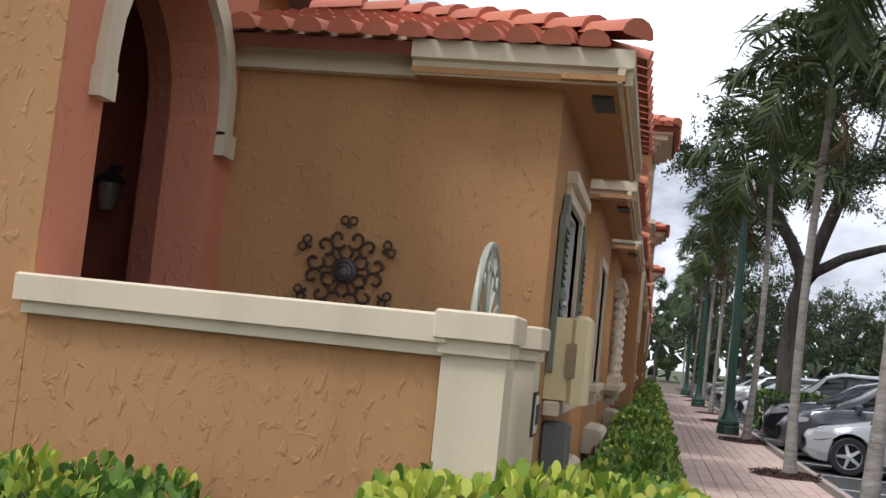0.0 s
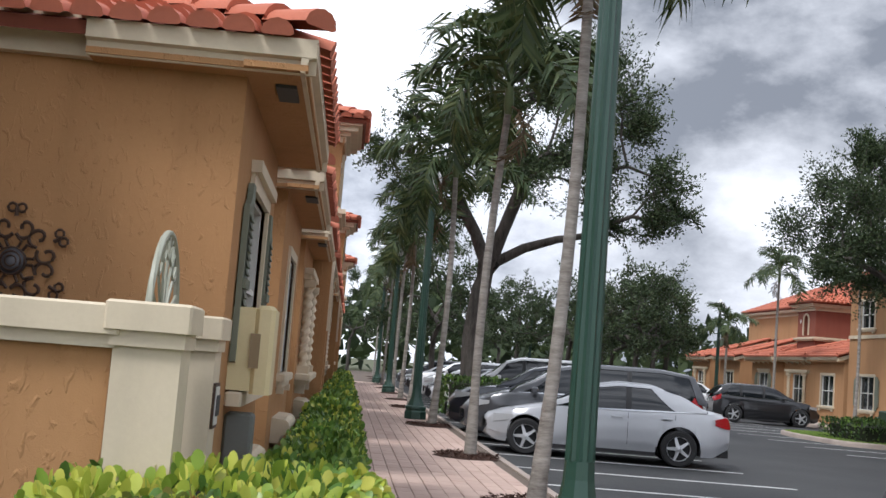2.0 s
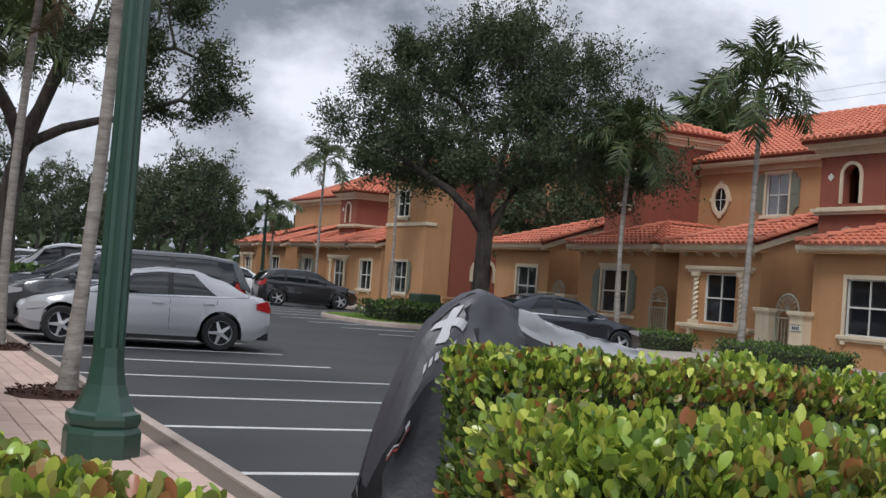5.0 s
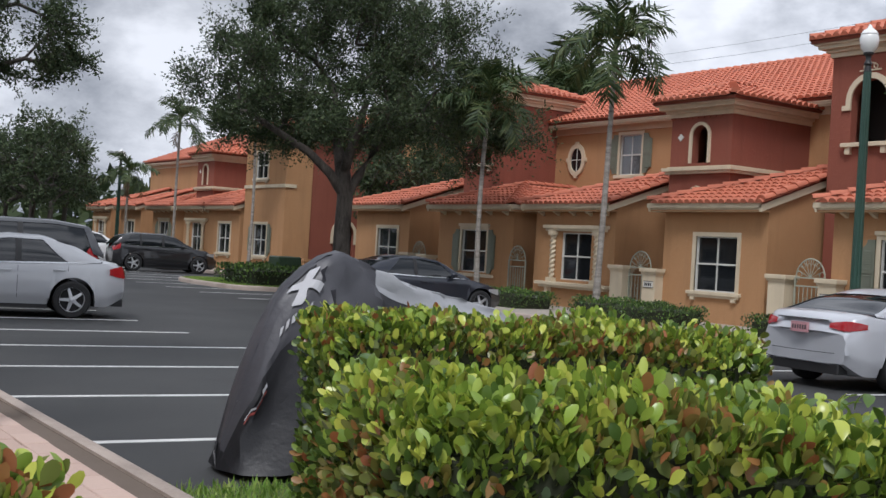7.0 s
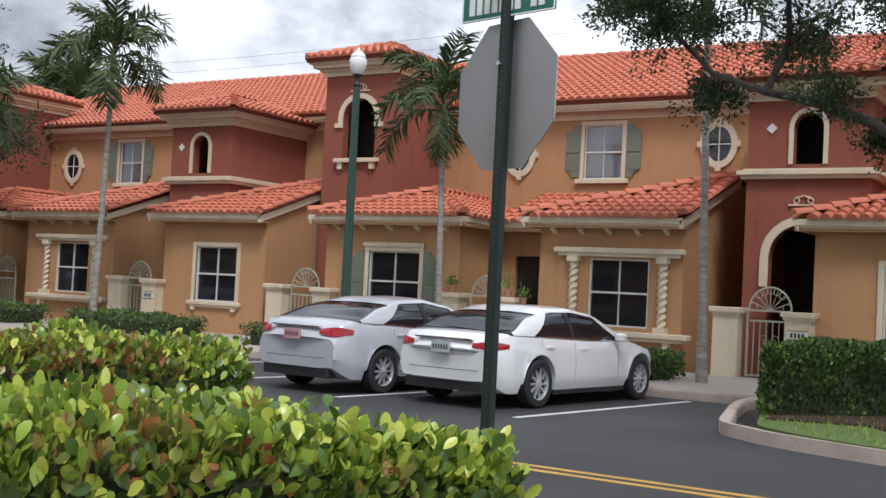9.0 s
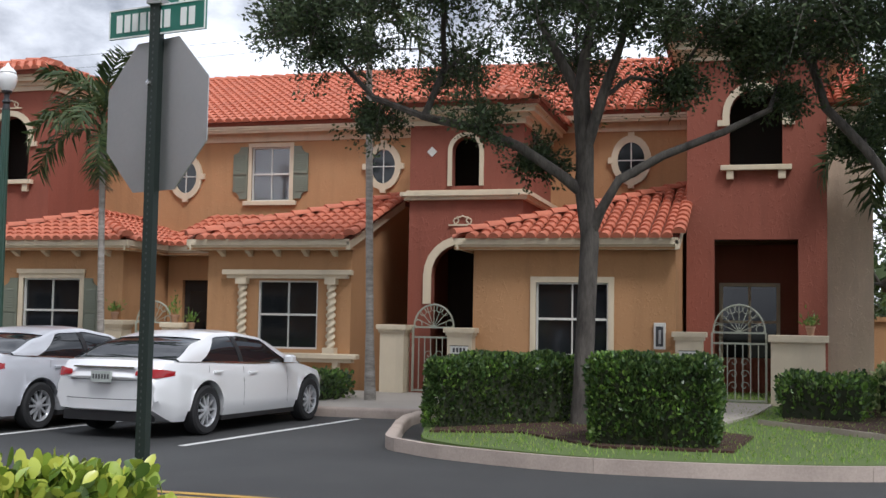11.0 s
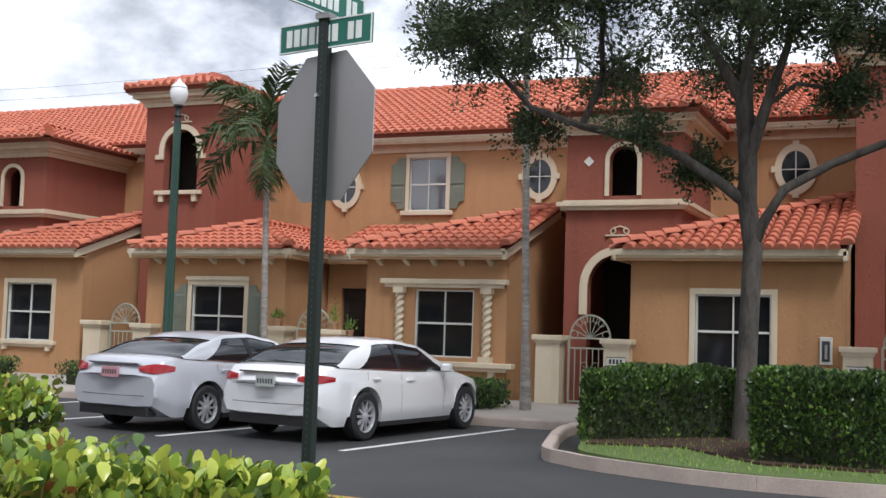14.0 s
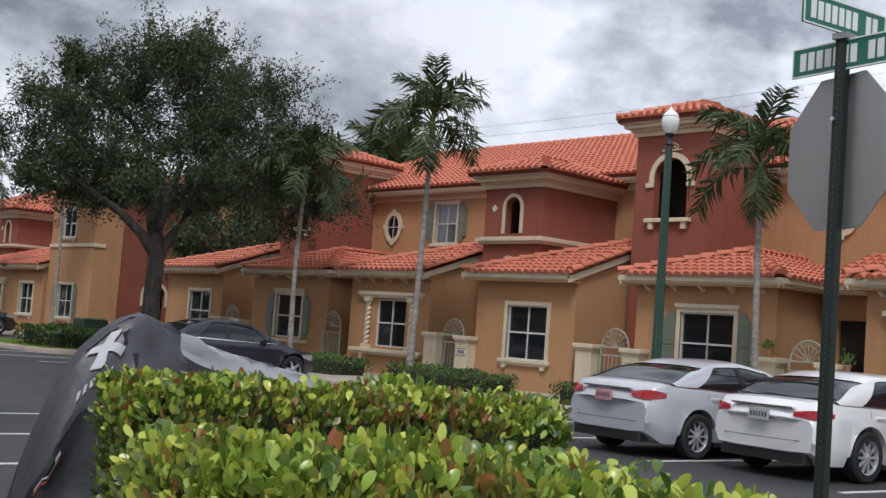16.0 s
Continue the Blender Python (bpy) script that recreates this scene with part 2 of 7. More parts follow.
VARIEG = leafy("variegated_shrub_leaf", (0.27, 0.33, 0.12), (0.10, 0.18, 0.05), (0.48, 0.50, 0.24), rough=0.4)
# hedge core: twigs, coloured near black to stand in for shade between leaves
TWIGSHADE = mat("twig_shade", (0.030, 0.036, 0.016), (0.018, 0.020, 0.010), rough=0.95, scale=8, bump=0.5)
TYRE = mat("tyre_rubber", (0.018, 0.018, 0.019), rough=0.8, fine=60, bump=0.2)
RIM = mat("alloy_rim", (0.60, 0.61, 0.63), rough=0.3, metal=0.5, bump=0)
RIMDARK = mat("dark_brake", (0.010, 0.010, 0.011), rough=0.6, metal=0.3, bump=0)
CARGLASS = glass("car_glass", (0.010, 0.012, 0.014), 0.02, 1.6)
BLACKTRIM = mat("black_plastic", (0.015, 0.015, 0.016), rough=0.5, bump=0.05)
CHROME = mat("chrome", (0.75, 0.75, 0.76), rough=0.12, metal=1.0, bump=0)
LAMPRED = glass("red_lamp_lens", (0.32, 0.012, 0.015), 0.1)
LAMPCLEAR = glass("clear_lamp_lens", (0.42, 0.43, 0.44), 0.08)
LAMPAMBER = glass("amber_lamp_lens", (0.55, 0.17, 0.02), 0.1)
PLATE = mat("number_plate", (0.40, 0.43, 0.40), rough=0.5, scale=20, bump=0)
PLATERED = mat("red_white_plate", (0.52, 0.27, 0.29), rough=0.5, scale=20, bump=0)
MARK = mat("dark_marks", (0.05, 0.05, 0.055), rough=0.6, bump=0)
SIGNBACK = mat("bare_aluminium_sign", (0.42, 0.42, 0.42), (0.34, 0.34, 0.335), rough=0.42, metal=0.75, scale=2, bump=0.03)
SIGNGREEN = mat("green_sign_sheet", (0.012, 0.14, 0.10), (0.010, 0.11, 0.08), rough=0.4, bump=0)
SIGNWHITE = mat("white_sign_sheet", (0.80, 0.82, 0.80), rough=0.4, bump=0)
COVER = mat("black_nylon_cover", (0.016, 0.016, 0.019), (0.011, 0.011, 0.013), rough=0.42, scale=5, fine=16, bump=0.45, depth=0.012, spec=0.4)
COVERGREY = mat("silver_nylon_cover", (0.34, 0.345, 0.36), (0.26, 0.265, 0.28), rough=0.5, scale=6, fine=25, bump=0.35, depth=0.01)
COVERMID = mat("charcoal_nylon_cover", (0.060, 0.059, 0.068), (0.042, 0.042, 0.050), rough=0.42, scale=5, fine=16, bump=0.45, depth=0.012)
GLOBE = mat("frosted_globe", (0.80, 0.80, 0.78), (0.70, 0.70, 0.69), rough=0.25, bump=0)
TERRA = mat("clay_pot", (0.42, 0.25, 0.16), rough=0.8, scale=9)
WIRE = mat("black_cable", (0.02, 0.02, 0.02), rough=0.6, bump=0)
UTILGREEN = mat("green_utility_paint", (0.045, 0.085, 0.045), rough=0.5, scale=3, bump=0.1)


def paint(name, color):
    return mat(name, color, tuple(0.96 * c for c in color), rough=0.3, scale=2, amount=0.3, bump=0, coat=0.8, metal=0.15)


# ---------------------------------------------------------------- mesh building
class Shape:
    """Collects vertices and faces of one mesh."""

    def __init__(self):
        self.v, self.f = [], []

    def add(self, verts, faces):
        k = len(self.v)
        self.v.extend(verts)
        self.f.extend([tuple(i + k for i in q) for q in faces])
        return self

    def box(self, x0, y0, z0, x1, y1, z1, c=0.0):
        """A box; c: the chamfer of its upright and top edges."""
        if c <= 0:
            v = [(x, y, z) for z in (z0, z1) for x, y in ((x0, y0), (x1, y0), (x1, y1), (x0, y1))]
            return self.add(v, [(3, 2, 1, 0), (4, 5, 6, 7), (0, 1, 5, 4), (1, 2, 6, 5), (2, 3, 7, 6), (3, 0, 4, 7)])
        ring = lambda d, z: [(x0 + d + c, y0 + d, z), (x1 - d - c, y0 + d, z), (x1 - d, y0 + d + c, z), (x1 - d, y1 - d - c, z),
                             (x1 - d - c, y1 - d, z), (x0 + d + c, y1 - d, z), (x0 + d, y1 - d - c, z), (x0 + d, y0 + d + c, z)]
        v = ring(0, z0) + ring(0, z1 - c) + ring(c, z1)
        f = [tuple(range(7, -1, -1)), tuple(range(16, 24))]
        for k in (0, 8):
            f += [(k + i, k + (i + 1) % 8, k + 8 + (i + 1) % 8, k + 8 + i) for i in range(8)]
        return self.add(v, f)

    def prism(self, poly, axis, a, b):
        """A flat outline, given in the two other axes, drawn out along an axis from a to b."""
        put = {"x": lambda p, s: (s, p[0], p[1]), "y": lambda p, s: (p[0], s, p[1]), "z": lambda p, s: (p[0], p[1], s)}[axis]
        n = len(poly)
        v = [put(p, a) for p in poly] + [put(p, b) for p in poly]
        return self.add(v, [tuple(range(n - 1, -1, -1)), tuple(range(n, 2 * n))] + [(i, (i + 1) % n, n + (i + 1) % n, n + i) for i in range(n)])

    def tube(self, path, radii, sides=8, cap=True):
        path = [Vector(p) for p in path]
        if not hasattr(radii, "__len__"):
            radii = [radii] * len(path)
        v, f = [], []
        ref = Vector((0.31, 0.17, 0.93))
        for i, p in enumerate(path):
            d = (path[min(i + 1, len(path) - 1)] - path[max(i - 1, 0)]).normalized()
            a = d.cross(ref if abs(d.dot(ref)) < 0.95 else Vector((1, 0, 0))).normalized()
            b = d.cross(a)
            v += [tuple(p + (a * math.cos(t) + b * math.sin(t)) * radii[i]) for t in (2 * math.pi * k / sides for k in range(sides))]
        for i in range(len(path) - 1):
            f += [(i * sides + k, i * sides + (k + 1) % sides, (i + 1) * sides + (k + 1) % sides, (i + 1) * sides + k) for k in range(sides)]
        if cap:
            n = len(v)
            f += [tuple(range(sides - 1, -1, -1)), tuple(range(n - sides, n))]
        return self.add(v, f)

    def lathe(self, profile, x=0, y=0, z=0, sides=16, axis="z", turn=0.0, cap=True):
        """(radius, height) rows turned round an upright (or level) axis."""
        v, f = [], []
        for r, h in profile:
            for k in range(sides):
                t = 2 * math.pi * k / sides + turn
                p = (r * math.cos(t), r * math.sin(t), h)
                p = {"z": p, "y": (p[0], p[2], p[1]), "x": (p[2], p[0], p[1])}[axis]
                v.append((p[0] + x, p[1] + y, p[2] + z))
        for i in range(len(profile) - 1):
            f += [(i * sides + k, i * sides + (k + 1) % sides, (i + 1) * sides + (k + 1) % sides, (i + 1) * sides + k) for k in range(sides)]
        n = len(v)
        if cap:
            f += [tuple(range(sides - 1, -1, -1)), tuple(range(n - sides, n))]
        return self.add(v, f)

    def grid(self, rows, close=False):
        """Rows of points joined into a surface."""
        w = len(rows[0])
        f = []
        for i in range(len(rows) - 1):
            for k in range(w if close else w - 1):
                f.append((i * w + k, i * w + (k + 1) % w, (i + 1) * w + (k + 1) % w, (i + 1) * w + k))
        return self.add([tuple(p) for r in rows for p in r], f)

    def weld(self):
        """Join corners that meet and drop the faces shut in between."""
        seen, index, verts = {}, [], []
        for p in self.v:
            k = tuple(round(c, 4) for c in p)
            if k not in seen:
                seen[k] = len(verts)
                verts.append(p)
            index.append(seen[k])
        faces = [tuple(index[i] for i in q) for q in self.f]
        count = {}
        for q in faces:
            count[frozenset(q)] = count.get(frozenset(q), 0) + 1
        self.v, self.f = verts, [q for q in faces if count[frozenset(q)] == 1]
        return self

    def arch(self, y0, y1, z0, spring, x0, x1, n=12, ring=None):
        """A solid arched plug, or with ring=width the band round such an opening, in the y-z plane."""
        c, r = (y0 + y1) / 2, (y1 - y0) / 2
        inner = [(y1, z0), (y1, spring)] + [(c + r * math.cos(math.pi * k / n), spring + r * math.sin(math.pi * k / n)) for k in range(1, n)] + [(y0, spring), (y0, z0)]
        if ring is None:
            return self.prism(inner, "x", x0, x1)
        R = r + ring
        outer = [(c + R, z0), (c + R, spring)] + [(c + R * math.cos(math.pi * k / n), spring + R * math.sin(math.pi * k / n)) for k in range(1, n)] + [(c - R, spring), (c - R, z0)]
        rows = [[(x0, *inner[i]), (x0, *outer[i]), (x1, *outer[i]), (x1, *inner[i])] for i in range(len(inner))]
        self.grid(rows, close=True)
        return self


def mesh_of(name, s, material, smooth=False):
    me = bpy.data.meshes.new(name)
    me.from_pydata(s.v, [], s.f)
    me.materials.append(material)
    if smooth:
        me.polygons.foreach_set("use_smooth", [True] * len(me.polygons))
        me.set_sharp_from_angle(angle=radians(38))
    me.update()
    return me


def part(name, s, material, parent=None, label="", smooth=False, at=None):
    me = s if isinstance(s, bpy.types.Mesh) else mesh_of(name, s, material, smooth)
    ob = new(name, me)
    if parent is not None:
        ob.parent = parent
    if at is not None:
        ob.matrix_basis = at
    return tagged(ob, label)


def thing(name, m, label, category, group="", kind=""):
    ob = new(name)
    ob.empty_display_size = 0.2
    ob.matrix_basis = m
    return tagged(ob, label, category, group, kind)


def solid(name, s, material, label, category="", kind="", group="", smooth=False, at=None):
    return tagged(part(name, s, material, None, label, smooth, at), label, category, group, kind)


def wall_with_holes(s, along, a0, a1, z0, z1, t0, t1, holes):
    """An upright wall along 'y' or 'x' from a0 to a1, thick from t0 to t1, with rectangular openings (a, b, bottom, top) cut through."""
    def put(p0, p1, q0, q1):
        if p1 - p0 > 1e-4 and q1 - q0 > 1e-4:
            s.box(t0, p0, q0, t1, p1, q1) if along == "y" else s.box(p0, t0, q0, p1, t1, q1)
    at = a0
    for a, b, bottom, top in sorted(holes):
        put(at, a, z0, z1)
        put(a, b, z0, bottom)
        put(a, b, top, z1)
        at = b
    put(at, a1, z0, z1)
    return s.weld()


# ---------------------------------------------------------------- roof tiles
def tile_shape(width, length, rise=0.085, n=6):
    """One clay barrel tile: u across, v up the slope, hollow, with its thick lower lip."""
    s = Shape()
    rows = []
    for v, r, lift in ((0.0, 1.0, 0.035), (length, 0.86, 0.0)):
        rows.append([(width * 0.5 * r * math.cos(math.pi * k / n), v, lift + rise * r * math.sin(math.pi * k / n)) for k in range(n + 1)])
    s.grid(rows)
    low = rows[0]
    inner = [(p[0] * 0.8, p[1] + 0.002, 0.02 + (p[2] - 0.035) * 0.78) for p in low]
    s.grid([inner, low])
    s.f.append(tuple(range(2 * (n + 1), 3 * (n + 1))))
    return s


TILE_W, TILE_L = 0.238, 0.36
TILE_MESH = mesh_of("roof_tile", tile_shape(0.212, 0.42, 0.095), TILE, smooth=True)
RIDGE_MESH = mesh_of("ridge_tile", tile_shape(0.27, 0.46, 0.11), TILE, smooth=True)


def inside(poly, u, v):
    hit = False
    for (a, b), (c, d) in zip(poly, poly[1:] + poly[:1]):
        if (b > v) != (d > v) and u < (c - a) * (v - b) / (d - b) + a:
            hit = not hit
    return hit


def tiled(parent, origin, u, v, poly, pieces, deck=True, lip=True):
    """Lay barrel tiles over a sloping outline given in (u, v) from the origin; the first rows overhang the eave."""
    origin, u, v = Vector(origin), Vector(u).normalized(), Vector(v).normalized()
    n = u.cross(v)
    if deck:
        s = Shape()
        top = [origin + u * a + v * b for a, b in poly]
        low = [p - n * 0.09 for p in top]
        k = len(top)
        s.add([tuple(p) for p in top + low], [tuple(range(k)), tuple(range(2 * k - 1, k - 1, -1))] + [(i, k + i, k + (i + 1) % k, (i + 1) % k) for i in range(k)])
        part("roof_deck", s, DECK, parent)
    us, vs = [p[0] for p in poly], [p[1] for p in poly]
    turn = Matrix((u, v, n)).transposed().to_4x4()
    joined = Shape()
    src = [tuple(q.co) for q in TILE_MESH.vertices]
    sf = [tuple(q.vertices) for q in TILE_MESH.polygons]
    row = 0
    b = min(vs)
    rnd = random.Random(len(poly) + int(100 * abs(origin.y)))
    while b < max(vs):
        a = min(us) + TILE_W * 0.5
        while a < max(us):
            if inside(poly, a, b + TILE_L * 0.35) and inside(poly, a, max(b, min(vs) + 0.02)):
                m = Matrix.Translation(origin + u * (a + rnd.uniform(-0.008, 0.008)) + v * (b - 0.06 + rnd.uniform(-0.008, 0.008)) + n * 0.012) @ turn @ pose(0, 0, 0, 0, 0, rnd.uniform(-1.2, 1.2))
                if pieces:
                    part("roof_tile", TILE_MESH, TILE, parent, at=m)
                else:
                    joined.add([tuple(m @ Vector(p)) for p in src], sf)
            a += TILE_W
        b += TILE_L
        row += 1
    if joined.v:
        tagged(part("roof_tiles", joined, TILE, parent, smooth=True), kind="stuff")


def ridge(parent, a, b, pieces=True):
    """A line of cap tiles from a up to b."""
    a, b = Vector(a), Vector(b)
    d = (b - a)
    n = max(1, round(d.length / 0.40))
    v = d.normalized()
    u = v.cross(Vector((0, 0, 1))).normalized()
    turn = Matrix((u, v, u.cross(v))).transposed().to_4x4()
    for k in range(n):
        part("ridge_tile", RIDGE_MESH, TILE, parent, at=Matrix.Translation(a + d * (k / n) + Vector((0, 0, 0.05))) @ turn)


def fascia(parent, a, b, out, z, drop=0.2, mat_=None, name="cornice"):
    """A stepped cornice under an eave from a to b (x, y); out: the level way it faces."""
    a, b, o = Vector((*a, 0)), Vector((*b, 0)), Vector((*out, 0)).normalized()
    s = Shape()
    prof = [(-0.10, z), (0.0, z), (0.0, z - drop * 0.55), (-0.05, z - drop * 0.6), (-0.07, z - drop), (-0.10, z - drop)]
    rows = [[tuple(p + o * d + Vector((0, 0, h))) for d, h in prof] for p in (a, b)]
    s.grid(rows, close=True)
    s.f += [tuple(range(5, -1, -1)), tuple(range(6, 12))]
    part(name, s, mat_ or CREAM, parent)


# ---------------------------------------------------------------- ground and paving
FRONT, MAIN, SHORT_T, TALL_T = 22.5, 26.8, 23.6, 24.3   # planes of the far row: wings, upper wall, low and tall towers
KERB_X, WALK_X, HOUSE_X = 2.40, 0.28, -0.80               # near row: kerb, edge of planting, house front

s = Shape()
ticks = sorted({-900.0, -300.0, -120.0, -60.0, 60.0, 120.0, 300.0, 900.0} | {float(k) for k in range(-40, 80, 10)})
s.grid([[(x, y, -0.03) for x in ticks] for y in ticks])
solid("ground", s, EARTH, "green and brown earth reaching the horizon", kind="structure")
s = Shape().box(KERB_X + 0.14, -30, -0.2, 17.75, 120, 0.0).box(17.75, 40.5, -0.2, 20.6, 120, 0.0)
s.box(9.0, -120, -0.2, 60, -3.2, -0.004)
solid("road", s, ASPHALT, "dark grey worn asphalt of a parking lot and street", kind="structure")


def kerb_line(points, label, width=0.15, height=0.15):
    """A kerb along a line of (x, y), in separate stones."""
    k = thing("kerb", Matrix(), label, "kerb", kind="structure")
    line = [Vector((*points[0], 0))]
    for p in points[1:]:
        q = Vector((*p, 0))
        d = q - line[-1]
        n = max(1, math.ceil(d.length / 3.0))
        if d.length > 0.02:
            line += [line[-1] + d * ((i + 1) / n) for i in range(n)]
    loop = (line[0] - line[-1]).length < 0.01
    sides = []
    for i, p in enumerate(line):
        before, after = (line[-2] if loop else p) if i == 0 else line[i - 1], (line[1] if loop else p) if i == len(line) - 1 else line[i + 1]
        d = (after - before).normalized()
        sides.append(Vector((-d.y, d.x, 0)) * width)
    rim = lambda e, side: [tuple(e + Vector((0, 0, -0.1))), tuple(e + Vector((0, 0, height - 0.045))), tuple(e + side * 0.10 + Vector((0, 0, height - 0.015))), tuple(e + side * 0.3 + Vector((0, 0, height))),
                           tuple(e + side + Vector((0, 0, height + 0.004))), tuple(e + side + Vector((0, 0, -0.1)))]
    first, run = 0, 0.0
    for i in range(1, len(line)):
        run += (line[i] - line[i - 1]).length
        if run > 2.6 or i == len(line) - 1:
            st = Shape()
            rows = [rim(line[q], sides[q]) for q in range(first, i + 1)]
            back = (line[i - 1] - line[i]).normalized() * 0.004
            rows[-1] = [tuple(Vector(p) + back) for p in rows[-1]]
            st.grid(rows, close=True)
            e = 6 * (len(rows) - 1)
            st.f += [(5, 4, 3, 2, 1, 0), tuple(range(e, e + 6))]
            part("kerb_stone", st, KERB, k, smooth=True)
            first, run = i, 0.0
    return k


kerb_line([(KERB_X + 0.14, 3.0), (KERB_X + 0.14, 90)], "pinkish concrete kerb between brick pavement and asphalt")
kerb_line([(20.6, 90), (20.6, 41.5), (20.0, 40.5), (17.75, 40.3), (17.75, 6.7), (17.9, 5.0), (18.2, 3.4)], "pinkish concrete kerb along the far pavement")

number = thing("kerb_number", pose(17.872, 5.32, 0.03, 0, 0, 5), "faded dark painted marks on the kerb face", "kerb marking")
for k in range(3):
    part("digit", Shape().box(-0.012, 0.10 - 0.10 * k, 0.0, -0.006, 0.165 - 0.10 * k, 0.085), mat("faded_kerb_paint", (0.06, 0.055, 0.05), rough=0.8) if k == 0 else bpy.data.materials["faded_kerb_paint"], number)

# far pavement and front gardens
solid("pavement", Shape().box(17.9, 3.0, -0.1, FRONT, 40.3, 0.146).box(20.75, 40.3, -0.1, FRONT, 90, 0.146), CONCRETE, "pale concrete pavement before the town houses", kind="structure")
# planting strip by the near houses
solid("planting_bed", Shape().box(HOUSE_X - 3.2, 2.0, -0.1, WALK_X - 0.02, 90, 0.13), MULCH, "dark mulch bed under the shrubs along the house fronts", kind="structure")
solid("pavement", Shape().box(WALK_X - 0.02, -30, -0.1, KERB_X, 110, 0.135), JOINT, "sandy bed of the brick pavement", kind="structure")

# lawn before the camera, between pavement and street
solid("lawn", Shape().box(KERB_X + 0.14, -30, -0.1, 6.5, 6.5, 0.06), GRASS, "mown lawn between the pavement and the lane", kind="structure")
solid("kerb", Shape().box(6.5, -30, -0.1, 6.65, 5.2, 0.10, 0.02).box(5.6, 6.5, -0.1, 6.5, 6.62, 0.08, 0.02), KERB, "low concrete kerb round the lawn", kind="structure")

# painted bay lines; the bays lie slightly askew
rnd = random.Random(4)
bays = thing("parking_lines", Matrix(), "worn white painted lines of the parking bays", "road marking", kind="structure")
for k in range(18):
    y = 8.45 + 2.42 * k
    part("painted_line", Shape().box(0, -0.05, 0.0, (5.0 if k < 3 else 4.5) if k else 1.3, 0.05, 0.004), PAINTW, bays, at=pose(KERB_X + 0.2, y, 0.001, 0, 0, -5))
for k in range(16):
    y = 6.24 + 2.75 * k
    part("painted_line", Shape().box(-4.7, -0.05, 0.0, 0, 0.05, 0.004), PAINTW, bays, at=pose(17.5, y, 0.001, 0, 0, -7))
lane = thing("centre_lines", Matrix(), "worn double yellow centre line on the lane", "road marking", kind="structure")
for dx in (0.0, 0.22):
    part("painted_line", Shape().box(-0.05, -40, 0, 0.05, 5.6, 0.004), PAINTY, lane, at=pose(9.12 + dx, 0, 0.001, 0, 0, -1.0))


# ---------------------------------------------------------------- windows, gates and posts
def window(parent, y0, y1, z0, z1, x=0.0, surround=0.1, sill=True, rows=2, blind=False, cols=2):
    """A sash window facing -x, set in a wall whose face is at x."""
    w = part("window", Shape().box(x + 0.09, y0, z0, x + 0.11, y1, z1), PANE if not blind else CURTAIN, parent, "dark glass sash window in a cream surround")
    if blind:
        part("pane", Shape().box(x + 0.07, y0, z0, x + 0.074, y1, z1), PANE_CLEAR, w)
    t = 0.035
    fr = Shape().box(x + 0.03, y0, z0, x + 0.10, y0 + t, z1).box(x + 0.03, y1 - t, z0, x + 0.10, y1, z1)
    fr.box(x + 0.03, y0 + t, z0, x + 0.10, y1 - t, z0 + t).box(x + 0.03, y0 + t, z1 - t, x + 0.10, y1 - t, z1)
    mid = (z0 + z1) / 2
    fr.box(x + 0.035, y0 + t, mid - 0.022, x + 0.10, y1 - t, mid + 0.022)
    part("window_frame", fr, WHITE, w)
    bars = Shape()
    for c in range(1, cols):
        yc = y0 + (y1 - y0) * c / cols
        bars.box(x + 0.05, yc - 0.011, z0 + t, x + 0.098, yc + 0.011, mid - 0.022).box(x + 0.05, yc - 0.011, mid + 0.022, x + 0.098, yc + 0.015, z1 - t)
    part("glazing_bar", bars, WHITE, w)
    if surround:
        q = surround
        sr = Shape().box(x - 0.03, y0 - q, z0, x + 0.03, y0, z1).box(x - 0.03, y1, z0, x + 0.03, y1 + q, z1).box(x - 0.035, y0 - q, z1, x + 0.03, y1 + q, z1 + q)
        part("surround", sr, CREAM, w)
    if sill:
        si = Shape().box(x - 0.11, y0 - 0.2, z0 - 0.09, x + 0.05, y1 + 0.2, z0, 0.015).box(x - 0.07, y0 - 0.14, z0 - 0.16, x + 0.03, y1 + 0.14, z0 - 0.09)
        si.box(x - 0.09, y0 - 0.05, z0 - 0.24, x + 0.02, y0 + 0.07, z0 - 0.16).box(x - 0.09, y1 - 0.07, z0 - 0.24, x + 0.02, y1 + 0.05, z0 - 0.16)
        part("window_sill", si, CREAM, w)
    return w


PANE_CLEAR = bpy.data.materials.new("clear_pane")
PANE_CLEAR.use_nodes = True
_b = PANE_CLEAR.node_tree.nodes["Principled BSDF"]
_b.inputs["Transmission Weight"].default_value, _b.inputs["Roughness"].default_value = 1.0, 0.0


